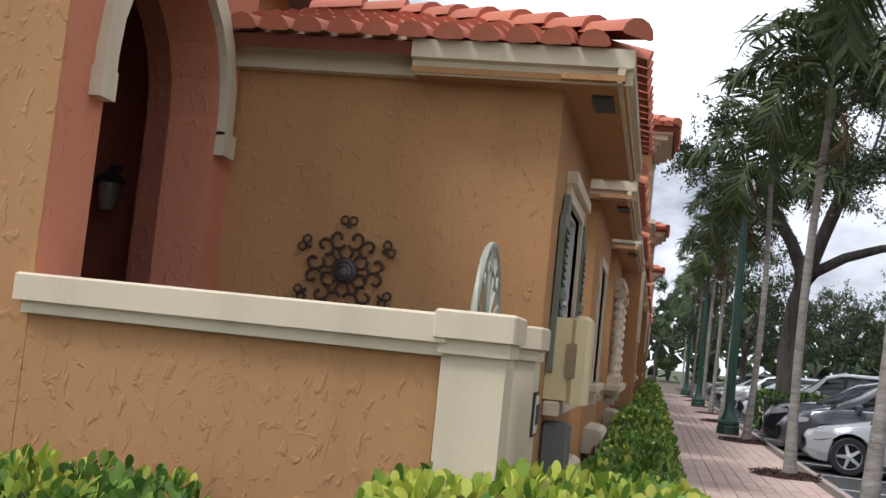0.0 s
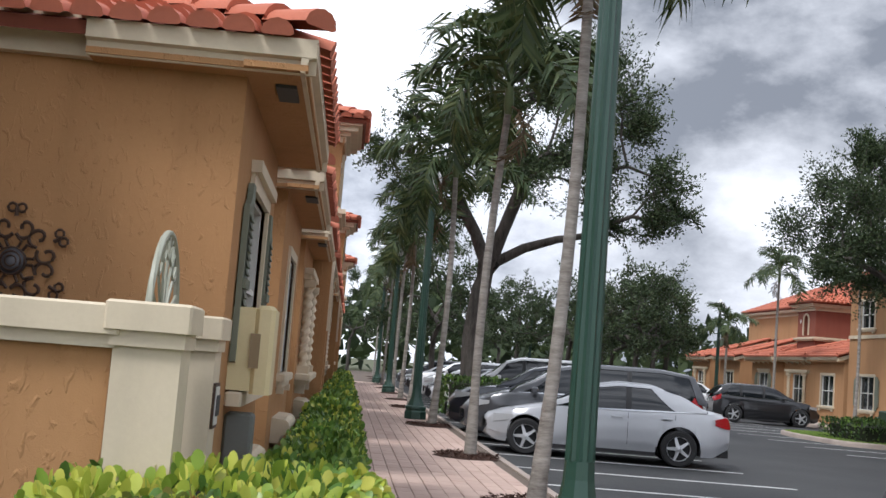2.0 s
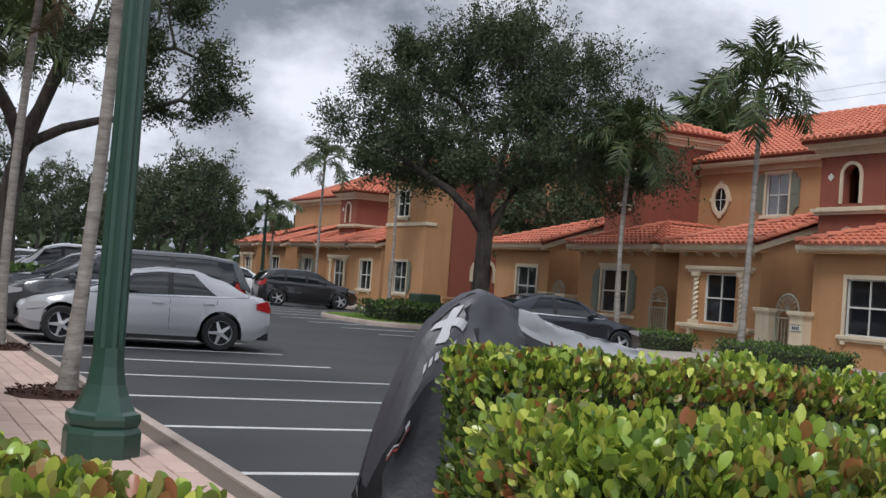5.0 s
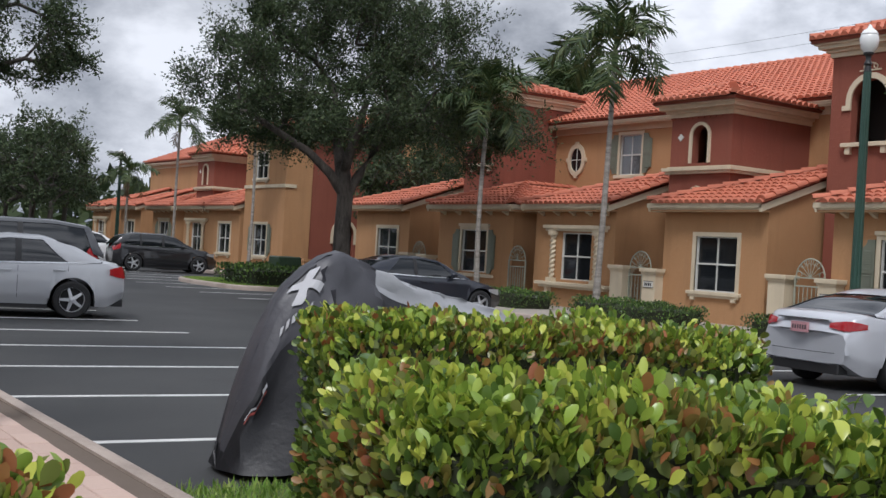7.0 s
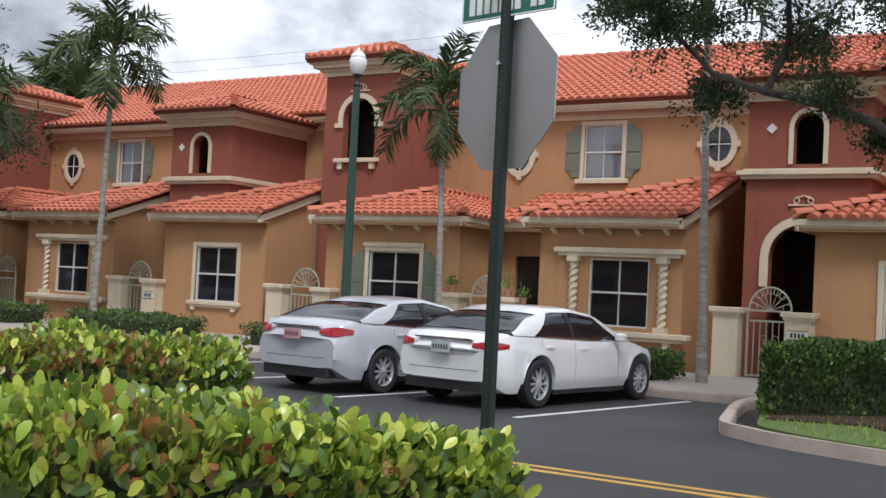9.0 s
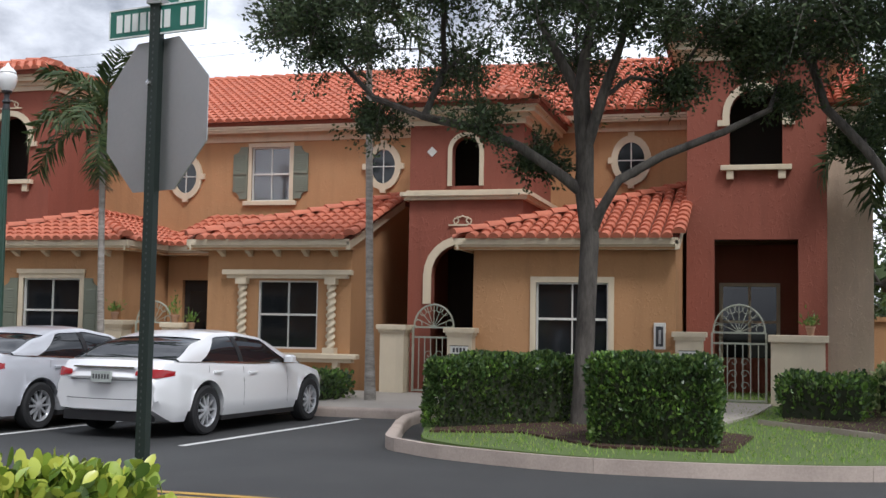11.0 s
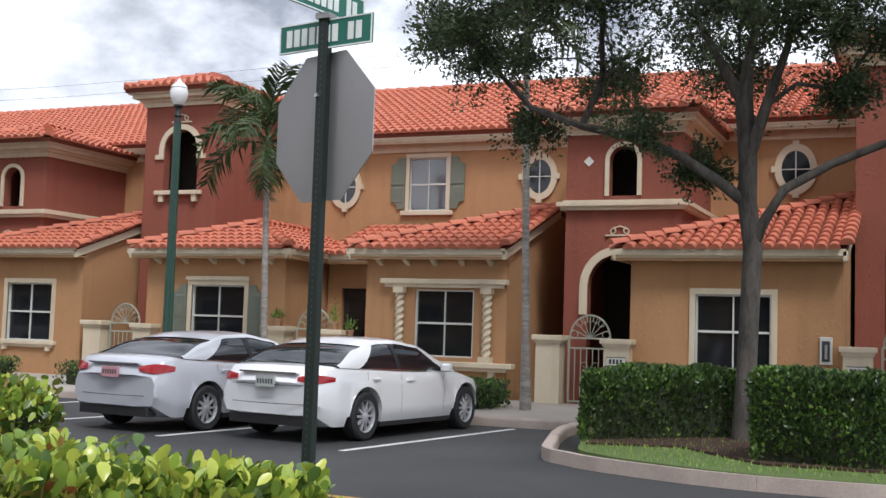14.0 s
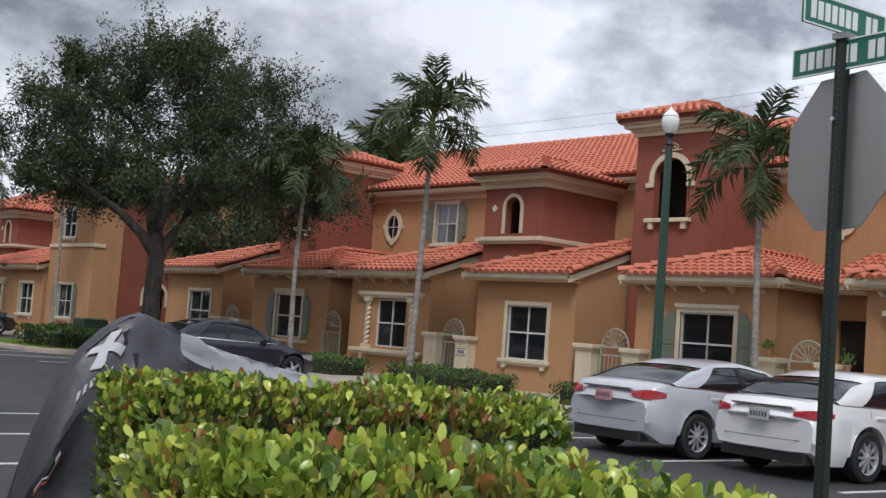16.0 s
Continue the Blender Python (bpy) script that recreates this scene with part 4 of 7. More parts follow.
tower(pose(SHORT_T, 21.60, 0), 2.25, 3.3, 6.05, "low", LOW)
tower(pose(TALL_T, 32.9, 0), 2.2, 3.0, 7.3, "tall", TALL)
upper_body(-2.15, 36.0, [12.05, 28.95], [(3.02, 5.38), (9.05, 5.36), (14.4, 5.2), (31.7, 5.15)], label="tan stucco upper storey with long terracotta tiled roof")
solid("end_wall", Shape().box(MAIN - 0.35, -2.2, 0, MAIN - 0.004, -1.2, 6.15), PALE, "weathered pale stucco end wall streaked with stains", "wall", kind="structure")

# gates and posts of the far row: (gate centre, posts)
for gy, lo, hi in ((0.52, 1.42, -0.03), (6.45, 5.85, 7.25), (12.72, None, 13.6), (17.87, 17.2, 18.66), (23.6, 23.0, 24.3), (29.2, None, None), (35.0, 34.4, 35.6)):
    garden_gate(pose(FRONT - 0.05, gy, 0.12), 0.98 if gy < 1 else 0.86, 1.34)
    if lo is not None:
        gate_post(FRONT - 0.1, lo, 0.5, 1.46, plaque=True)
    if hi is not None and hi > 0:
        gate_post(FRONT - 0.1, hi, 0.5, 1.50)
gate_post(FRONT - 0.1, 12.15, 0.4, 1.46)
solid("porch_wall", Shape().box(FRONT - 0.3, -1.0, 0, FRONT, -0.05, 1.30).box(FRONT - 0.38, -1.06, 1.30, FRONT + 0.06, 0.0, 1.43, 0.012), CREAM, "low cream stucco porch wall with a moulded cap", "wall")



def entry(m, W):
    """A recessed entrance between two wings: back wall with a dark doorway and a low tiled roof that joins them."""
    e = thing("entrance", m, "recessed tan stucco entrance with dark door and low tiled roof", "entrance", "recessed entrances")
    part("back_wall", wall_with_holes(Shape(), "y", 0, W, 0, 3.3, 0.0, 0.2, [(W * 0.42, W * 0.42 + 0.75, 0.1, 2.45)]), TAN, e)
    part("door", Shape().box(0.12, W * 0.42, 0.1, 0.16, W * 0.42 + 0.75, 2.45), SHADEANDDOOR, e, "dark wooden front door")
    part("door_panel", Shape().box(0.10, W * 0.42 + 0.15, 1.2, 0.12, W * 0.42 + 0.60, 2.2), PANE, e)
    fascia(e, (-0.5, 0), (-0.5, W), (-1, 0), EAVE + 0.02, 0.22)
    part("soffit", Shape().box(-0.45, 0, EAVE - 0.19, 0, W, EAVE - 0.15), TAN, e)
    r = part("roof", Shape().box(0.0, 0.02, EAVE - 0.1, 2.4, W - 0.02, EAVE), DECK, e)
    tiled(r, (-0.5, W, EAVE), (0, -1, 0), (1, 0, PITCH), [(0, 0), (W, 0), (W, 2.6 / COS), (0, 2.6 / COS)], True)


entry(pose(FRONT + 1.9, 11.55, 0), 1.95)
entry(pose(FRONT + 1.9, 28.45, 0), 1.05)

# second block beyond the trees
b2 = thing("town_house", pose(FRONT, 46.3, 0), "two-storey tan stucco block with a cornice and sash windows", "house", "town house wings")
part("front_wall", wall_with_holes(wall_with_holes(Shape(), "y", 0, 4.3, 0, 3.4, 0, 0.2, [(1.7, 3.1, 0.95, 2.4)]), "y", 0, 4.3, 3.4, 6.6, 0, 0.2, [(1.9, 3.2, 4.5, 5.7)]), TAN, b2)
part("side_wall", Shape().box(0.2, 0, 0, 1.3, 0.2, 6.6), TAN, b2)
# red starts early: its darker tone stands in for tree shade on tan
flank = arch_wall(Shape(), 1.3, 6.0, 0, 6.6, 0.06, 0.26, (2.55, 3.6, 0, 2.15))
flank.v = [(y, x, z) for x, y, z in flank.v]
part("porch_wall", flank, RED, b2, "brick red stucco arched porch wall, near end standing for shaded tan")
trim = Shape().arch(2.55, 3.6, 1.7, 2.15, 0.0, 0.06, ring=0.14)
trim.v = [(y, x, z) for x, y, z in trim.v]
part("arch_trim", trim, CREAM, b2)
part("garden_wall", Shape().box(0.3, -1.6, 0, 4.2, -1.4, 0.85).box(0.25, -1.65, 0.85, 4.2, -1.35, 0.95), TAN, b2)
# near-black sheet paints the shade inside the arched porch
part("porch_back", Shape().box(1.6, 1.2, 0, 4.5, 1.3, 4.0), SHADEANDDOOR, b2)
window(b2, 1.7, 3.1, 0.95, 2.4)
window(b2, 1.9, 3.2, 4.5, 5.7)
shutter(b2, 1.2, 1.55, 0.95, 2.4, -1)
shutter(b2, 3.25, 3.6, 0.95, 2.4, 1)
part("string_course", Shape().box(-0.06, -0.06, 4.05, 0.5, 4.3, 4.2), CREAM, b2)
part("cornice", Shape().box(-0.3, -0.3, 6.6, 6, 4.6, 6.75), CREAM, b2)
roof2 = part("roof", Shape().box(0, 0, 6.5, 6, 4.3, 6.7), DECK, b2)
tiled(roof2, (-0.4, 4.7, 6.75), (0, -1, 0), (1, 0, 0.35), [(0, 0), (5.1, 0), (2.55, 2.7)], False)
tiled(roof2, (-0.4, -0.4, 6.75), (1, 0, 0), (0, 1, 0.35), [(0, 0), (6.4, 0), (6.4, 2.4), (2.25, 2.4)], False)
for y, kind in ((51.0, "plain"), (54.6, "column"), (59.4, "shutter"), (65.0, "plain"), (70.5, "column")):
    wing(pose(FRONT, y, 0), 3.6, kind, pieces=False)
tower(pose(TALL_T, 50.6, 0), 2.4, 3.0, 7.0, "tall", TALL)
tower(pose(SHORT_T, 57.2, 0), 2.3, 3.3, 6.0, "low", LOW)
upper_body(50.0, 76.0, [55.5, 63.0], [(60.5, 5.2)])


# ---------------------------------------------------------------- near row of houses
LIFT = 0.27   # the near row stands on higher floors


def near(y_low, W):
    """Pose of a wing of the near row, which faces +x: its hip end is at y_low."""
    return pose(HOUSE_X, y_low + W, LIFT, 0, 0, 180)


first = wing(near(7.85, 3.4), 3.4, "shutter", depth=2.3, color=TAN_L, over=0.46, eave_to=1.0, label="amber stucco house wing with trowelled texture and tiled eave")
for k, y in enumerate((13.1, 18.6, 24.2, 29.8, 35.4, 41.0, 46.6, 52.2)):
    wing(near(y, 3.8), 3.8, ("plain", "column", "shutter")[k % 3], pieces=k < 2, color=TAN_L, label="amber stucco house wing with tiled eave")
for y in (22.4, 39.2, 56.0):
    tower(pose(-0.44, y + 2.3, 0, 0, 0, 180), 2.0, 3.0, 5.95, "low", "amber stucco tower over an arched entrance with cream band", stucco_of=TAN_L)
row = thing("town_house_row", pose(-5.0, 12.0, 0), "amber stucco upper storey of the near row with tiled roof", "house")
part("upper_wall", Shape().box(-0.3, 0, 0, 0, 60, 5.6), TAN_L, row)
part("roof", Shape().prism([(-6, 7.6), (0.5, 5.55), (0.5, 5.7), (-6, 7.8)], "y", -0.3, 60.3), DECK, row)

# porch of the near house: low wall, arch wall, gate
Y0, YB, XA = 5.50, 7.85, -3.10          # front of the low wall, wall behind, wall with the arch
porch = thing("porch", pose(HOUSE_X, Y0, 0), "amber stucco porch with low wall, cream cap and salmon arch", "porch")
px = lambda x: x - HOUSE_X
part("low_wall", Shape().box(px(XA), 0, 0, px(-1.02), 0.22, 1.452), TAN_L, porch)
part("wall_cap", Shape().box(px(XA) - 0.02, -0.05, 1.45, px(-1.0), 0.27, 1.51).box(px(XA) - 0.06, -0.085, 1.51, px(-0.98), 0.30, 1.645, 0.012), CREAM, porch, "cream moulded cap, weathered")
front = Shape().box(px(XA) - 3.0, 0.0, 0, px(XA) - 0.004, 0.28, 4.8)
part("front_wall", front, TAN_L, porch)
aw = Shape()
arch_wall(aw, 0.004, YB - Y0 + 0.2, 0, 4.8, px(XA) - 0.35, px(XA), (0.46, 2.05, 0.0, 2.88))
part("arch_wall", aw, SALMON, porch, "salmon stucco wall with a tall arch")
part("arch_lining", Shape().arch(0.46, 2.05, 0.0, 2.88, px(XA) - 0.52, px(XA) - 0.352, ring=0.25), RED, porch)
part("arch_trim", Shape().arch(0.46, 2.05, 2.76, 2.88, px(XA), px(XA) + 0.06, ring=0.15).box(px(XA), 0.29, 2.62, px(XA) + 0.07, 0.46, 2.78).box(px(XA), 2.05, 2.62, px(XA) + 0.07, 2.25, 2.78), CREAM, porch)
part("inner_wall", Shape().box(px(XA) - 2.2, 0.3, 0, px(XA) - 2.1, 3.2, 4.4).box(px(XA) - 2.1, 2.6, 0, px(XA) - 0.3, 2.7, 4.6), RED, porch)
part("porch_roof", Shape().box(px(XA) - 3.2, -0.3, 4.8, px(XA) + 0.3, 3.4, 4.95), CREAM, porch)


def near_post(y, w, h, x=-0.86, plaque=False):
    p = thing("gate_post", pose(x, y, 0), "cream painted gate post with a stepped cap", "gate post", "gate posts of the near porch")
    part("shaft", Shape().box(-0.15, 0, 0, 0.15, w, h - 0.19), CREAM, p)
    part("cap", Shape().box(-0.165, -0.03, h - 0.20, 0.165, w + 0.03, h - 0.13).box(-0.19, -0.06, h - 0.13, 0.19, w + 0.06, h, 0.012), CREAM, p)
    if plaque:
        q = part("plaque", Shape().box(0.15, 0.08, h - 0.62, 0.17, w - 0.08, h - 0.40), WHITE, p, "white number plaque in a bronze rim")
        for k in range(4):
            part("digit", Shape().box(0.17, 0.10 + k * 0.045, h - 0.57, 0.175, 0.13 + k * 0.045, h - 0.45), MARK, q)
        part("rim", Shape().box(0.15, 0.05, h - 0.64, 0.165, w - 0.05, h - 0.62).box(0.15, 0.05, h - 0.40, 0.165, w - 0.05, h - 0.38).box(0.15, 0.05, h - 0.62, 0.165, 0.08, h - 0.40), BRONZE, q)
    return p


near_post(5.46, 0.30, 1.665, x=-0.86)
near_post(6.95, 0.32, 1.66, x=-0.88, plaque=True)
g0 = garden_gate(pose(-0.95, 6.32, 0.15), 0.92, 1.42)

# utility box on the house front
box = thing("utility_box", pose(-0.66, 8.35, 1.18), "yellowed plastic utility box on the wall", "utility box")
part("lid", Shape().box(0.02, 0, 0, 0.16, 0.42, 0.62, 0.03), YELLOWED, box)
part("back", Shape().box(-0.14, 0.02, 0.02, 0.02, 0.40, 0.60), YELLOWED, box)
part("label", Shape().box(0.0, -0.004, 0.18, 0.07, 0.02, 0.42), mat("brown_label", (0.30, 0.22, 0.12), rough=0.6), box)
meter = thing("meter_box", pose(-0.70, 8.45, 0.62), "grey metal meter box below the utility box", "meter box")
part("case", Shape().box(-0.1, 0, 0, 0.10, 0.26, 0.42, 0.02), mat("grey_meter_paint", (0.16, 0.165, 0.15), rough=0.5), meter)
part("conduit", Shape().tube([(0, 0.12, -0.5), (0, 0.12, 0.0)], 0.03, 8), BLACKTRIM, meter)
# rounded cream ledges under the windows of the near row
for k, y in enumerate((8.6, 13.9, 19.4, 25.0, 30.6)):
    solid("window_ledge", Shape().prism([(HOUSE_X, 0.42), (HOUSE_X + 0.10, 0.42), (HOUSE_X + 0.12, 0.50), (HOUSE_X + 0.17, 0.53), (HOUSE_X + 0.21, 0.57), (HOUSE_X + 0.22, 0.62), (HOUSE_X + 0.20, 0.67), (HOUSE_X + 0.15, 0.70), (HOUSE_X, 0.71)], "y", y, y + 1.5), CREAM, "rounded cream stucco window ledge", "ledge", group="ledges of the near row")
# soffit vents
for y in (7.95, 13.4, 18.9):
    solid("soffit_vent", Shape().box(-0.62, y, LIFT + EAVE - 0.215, -0.48, y + 0.45, LIFT + EAVE - 0.192), MARK, "dark slotted soffit vent", "vent", group="soffit vents")

# scrolled wall medallion
med = thing("wall_medallion", pose(-2.17, YB - 0.015, 1.93), "rusty brown wrought iron scroll medallion on the stucco wall", "wall ornament")
hub = Shape().lathe([(0.005, -0.045), (0.05, -0.045), (0.085, -0.02), (0.09, 0.0)], sides=20, axis="y")
part("hub", hub, SILVERED, med, "blue grey pierced hub", smooth=True)
hr = Shape()
for r in (0.035, 0.062, 0.088):
    hr.tube([(r * math.cos(a), -0.05, r * math.sin(a)) for a in (2 * math.pi * k / 20 for k in range(21))], 0.006, 5)
part("hub_ring", hr, BRONZE, med, smooth=True)
for k in range(6):
    a = radians(90 + 60 * k)
    s = Shape()
    out, side = Vector((math.cos(a), 0, math.sin(a))), Vector((-math.sin(a), 0, math.cos(a)))
    for sg in (-1, 1):
        s.tube([out * (0.215 + 0.075 * math.sin(t) * f) + side * sg * (0.065 + 0.065 * math.cos(t) * f) + Vector((0, -0.03, 0)) for t, f in ((-2.6 + 0.5 * q, 1 - 0.055 * q) for q in range(13))], 0.0125, 6)
        s.tube([out * 0.09 + side * sg * 0.03 + Vector((0, -0.03, 0)), out * 0.13 + side * sg * 0.05 + Vector((0, -0.035, 0)), out * 0.16 + side * sg * 0.02 + Vector((0, -0.03, 0))], 0.011, 6)
        s.tube([out * 0.345 + side * sg * 0.03 + out * 0.028 * math.sin(t) + side * sg * 0.028 * math.cos(t) + Vector((0, -0.03, 0)) for t in (math.pi * q / 4 for q in range(-4, 5))], 0.010, 6)
    s.tube([out * 0.29 + Vector((0, -0.03, 0)), out * 0.345 + Vector((0, -0.035, 0))], 0.014, 6)
    part("scroll", s, BRONZE, med, smooth=True)
# porch lantern
lan = thing("wall_lantern", pose(-4.05, 7.98, 2.42), "bronze wall lantern with a glass shade", "lantern")
part("shade", Shape().lathe([(0.05, -0.2), (0.08, -0.1), (0.085, 0.0)], sides=12), mat("dull_lantern_glass", (0.22, 0.19, 0.15), rough=0.2), lan, smooth=True)
part("hood", Shape().lathe([(0.12, 0.0), (0.09, 0.05), (0.03, 0.09), (0.01, 0.14)], sides=12), BLACKTRIM, lan, smooth=True)
part("bracket", Shape().tube([(0, 0, 0.12), (0.02, 0.1, 0.14), (0, 0.2, 0.06)], 0.014, 6), BLACKTRIM, lan)


# ---------------------------------------------------------------- plants
def leaf_mesh(name, length, width, material, fold=0.25, pts=3):
    """One cupped, round-tipped leaf lying along +y."""
    s = Shape()
    rows = []
    for k, (t, w) in enumerate(((0.0, 0.10), (0.30, 0.80), (0.62, 1.0), (0.88, 0.66), (1.0, 0.22))):
        z = length * (0.10 * math.sin(math.pi * t))
        rows.append([(-width / 2 * w, t * length, z + fold * width * 0.5 * w), (0, t * length, z), (width / 2 * w, t * length, z + fold * width * 0.5 * w)])
    s.grid(rows)
    return mesh_of(name, s, material, smooth=True)


def scatter(points, normals, length, width, rnd, droop=0.5, simple=False, fold=0.25):
    """Many leaves at once, joined: each turned outwards and up, at random."""
    n = len(points)
    P = np.array(points, float)
    N = np.array(normals, float)
    g = np.random.RandomState(rnd)
    d = N + g.normal(0, droop, (n, 3))
    d /= np.linalg.norm(d, axis=1)[:, None] + 1e-9
    side = np.cross(d, g.normal(0, 1, (n, 3)))
    side /= np.linalg.norm(side, axis=1)[:, None] + 1e-9
    up = np.cross(side, d)
    L = length * g.uniform(0.65, 1.25, n)
    Wd = width * g.uniform(0.75, 1.2, n)
    if simple:
        tmpl = np.array([(0, 0, 0), (-0.5, 0.5, 0.12), (0, 1, 0), (0.5, 0.5, 0.12)])
        faces = np.array([(0, 3, 2, 1)])
    else:
        tmpl = np.array([(0, 0, 0), (-0.42, 0.33, fold * .5), (-0.5, 0.62, fold * .5), (-0.3, 0.9, fold * .3), (0, 1.0, 0), (0.3, 0.9, fold * .3), (0.5, 0.62, fold * .5), (0.42, 0.33, fold * .5), (0, 0.55, 0.05)])
        faces = np.array([(0, 8, 2, 1), (8, 4, 3, 2), (0, 7, 6, 8), (8, 6, 5, 4)])
    k = len(tmpl)
    V = P[:, None, :] + tmpl[None, :, 0, None] * (side * Wd[:, None])[:, None, :] + tmpl[None, :, 1, None] * (d * L[:, None])[:, None, :] + tmpl[None, :, 2, None] * (up * Wd[:, None])[:, None, :]
    F = faces[None] + (np.arange(n) * k)[:, None, None]
    return V.reshape(-1, 3), F.reshape(-1, faces.shape[1])


def cloud_mesh(name, V, F, material, smooth=True):
    me = bpy.data.meshes.new(name)
    me.vertices.add(len(V))
    me.vertices.foreach_set("co", V.astype(np.float32).ravel())
    k = F.shape[1]
    me.loops.add(F.size)
    me.loops.foreach_set("vertex_index", F.astype(np.int32).ravel())
    me.polygons.add(len(F))
    me.polygons.foreach_set("loop_start", np.arange(len(F), dtype=np.int32) * k)
    if smooth:
        me.polygons.foreach_set("use_smooth", np.ones(len(F), bool))
    me.materials.append(material)
    me.update(calc_edges=True)
    return me


def hedge(name, corners, z0, top, leaf, size, count, seed, label, second=None, share=0.3, group="", loose=0.06, cells=None, bulge=0.12, old_shade=None):
    """A clipped hedge over a four-cornered plan: twiggy core, painted near black as shade between leaves, and a skin of
    leaves.
    """
    c = [Vector((x, y, 0)) for x, y in corners]
    mid = sum(c, Vector()) / 4
    h = thing(name, Matrix.Translation((mid.x, mid.y, z0)), label, "hedge" if "hedge" in name else "shrub", group)
    g = random.Random(seed)
    at = lambda u, v: (c[0] * (1 - u) + c[1] * u) * (1 - v) + (c[3] * (1 - u) + c[2] * u) * v
    core = Shape()
    nu = max(3, int((c[1] - c[0]).length / 0.3))
    nv = max(3, int((c[3] - c[0]).length / 0.3))
    ins = 0.12
    bump = lambda p: 0.07 * noise.noise(p * 2.1) + 0.03 * noise.noise(p * 6)
    rows = []
    for i in range(nu + 1):
        line = []
        for j in range(nv + 1):
            u, v = ins / 2 + (1 - ins) * i / nu, ins / 2 + (1 - ins) * j / nv
            p = at(u, v) - mid
            edge = i in (0, nu) or j in (0, nv)
            line.append((p.x, p.y, (top - z0) - 0.10 - (0.06 if edge else 0) + bump(p + mid)))
        rows.append(line)
    core.grid(rows)
    rim = [(i, 0) for i in range(nu + 1)] + [(nu, j) for j in range(1, nv + 1)] + [(i, nv) for i in range(nu - 1, -1, -1)] + [(0, j) for j in range(nv - 1, 0, -1)]
    upper = [rows[i][j] for i, j in rim]
    lower = [(p[0] * 0.97, p[1] * 0.97, 0.0) for p in upper]
    core.grid([upper + upper[:1], lower + lower[:1]])
    part("shaded_core", core, TWIGSHADE, h)
    pts, nrm = [], []
    lu, lv, hh = (c[1] - c[0]).length, (c[3] - c[0]).length, top - z0
    areas = [lu * lv * 1.35, lu * hh, lu * hh, lv * hh, lv * hh]
    for _ in range(count):
        k = g.choices(range(5), areas)[0]
        u, v, w = g.random(), g.random(), g.random() ** 0.8
        if k == 0:
            e = min(min(u, 1 - u) * lu, min(v, 1 - v) * lv)
            p, n, z = at(u, v), Vector((0, 0, 1)), hh + bump(at(u, v)) - 0.13 * max(0.0, 1 - e / 0.2) ** 2
        else:
            u, v = (u, 0.0) if k == 1 else (u, 1.0) if k == 2 else (0.0, v) if k == 3 else (1.0, v)
            p = at(u, v)
            n = (p - mid)
            n = ((c[0] - c[3]) if k == 1 else (c[3] - c[0]) if k == 2 else (c[0] - c[1]) if k == 3 else (c[1] - c[0])).normalized()
            z = w * hh
        q = p - mid
        deep = abs(g.gauss(0, loose))
        if k:
            deep += 0.12 * max(0.0, 1 - (hh - z) / 0.22) ** 2
        o = n * (bulge * noise.noise(Vector((p.x * 1.7, p.y * 1.7, z * 1.7))) - deep)
        pts.append((q.x + o.x, q.y + o.y, z + o.z if k == 0 else z))
        nrm.append((n.x * 0.8, n.y * 0.8, 0.8 + n.z * 0.6))
    cut = int(len(pts) * share) if second else 0
    order = list(range(len(pts)))
    if second:
        order.sort(key=lambda i: 0.9 * noise.noise(Vector(pts[i]) * 2.6 + mid) + 1.1 * g.random(), reverse=True)
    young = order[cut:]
    aged_shaded = []
    # leaves below the top turn dark: old foliage plus painted side shade
    if old_shade:
        aged_shaded = [i for i in young if pts[i][2] < hh - 0.10 - 0.26 * g.random() ** 1.5]
        young = sorted(set(young) - set(aged_shaded))
        aged_shaded = [i for i in aged_shaded if g.random() < 0.8]
    for who, material in ((order[:cut], second), (young, leaf), (aged_shaded, old_shade)):
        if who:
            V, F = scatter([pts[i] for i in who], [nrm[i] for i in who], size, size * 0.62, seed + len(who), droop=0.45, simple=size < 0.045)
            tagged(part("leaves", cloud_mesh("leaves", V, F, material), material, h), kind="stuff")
    if cells:
        single = leaf_mesh("leaf", size * 1.15, size * 0.68, leaf)
        for _ in range(cells):
            u, v = g.random(), g.random()
            p = at(u, v) - mid
            part("leaf", single, leaf, h, at=Matrix.Translation((p.x, p.y, hh + bump(p + mid) - 0.01)) @ Euler((g.uniform(0.3, 1.3), g.uniform(-0.3, 0.3), g.uniform(0, 6.28))).to_matrix().to_4x4())
    return h


def dome(rx, ry, z0, z1, count, size, seed, hollow=0.35):
    """Centres of leaf clumps (x, y, z, radius) spread evenly through a broad, flat-bottomed crown."""
    g = random.Random(seed)
    out = []
    while len(out) < count:
        best, far = None, -1.0
        for _ in range(7):
            a, q, h = g.uniform(0, 6.283), g.random() ** 0.5, g.random()
            w = math.sqrt(max(0.05, 1 - h ** 1.7)) * (1.0 + 0.42 * noise.noise(Vector((2.2 * math.cos(a), 2.2 * math.sin(a), 3.0 * h + seed))))
            p = Vector((rx * q * w * math.cos(a), ry * q * w * math.sin(a), z0 + (z1 - z0) * h + 0.12 * (z1 - z0) * (1 - q) * (1 - h)))
            if q < hollow and h < 0.55:
                continue
            d = min([(p - Vector(o[:3])).length for o in out] or [9.0])
            if d > far:
                best, far = p, d
        if best is not None:
            out.append((*best, size * g.uniform(0.6, 1.3)))
    return out


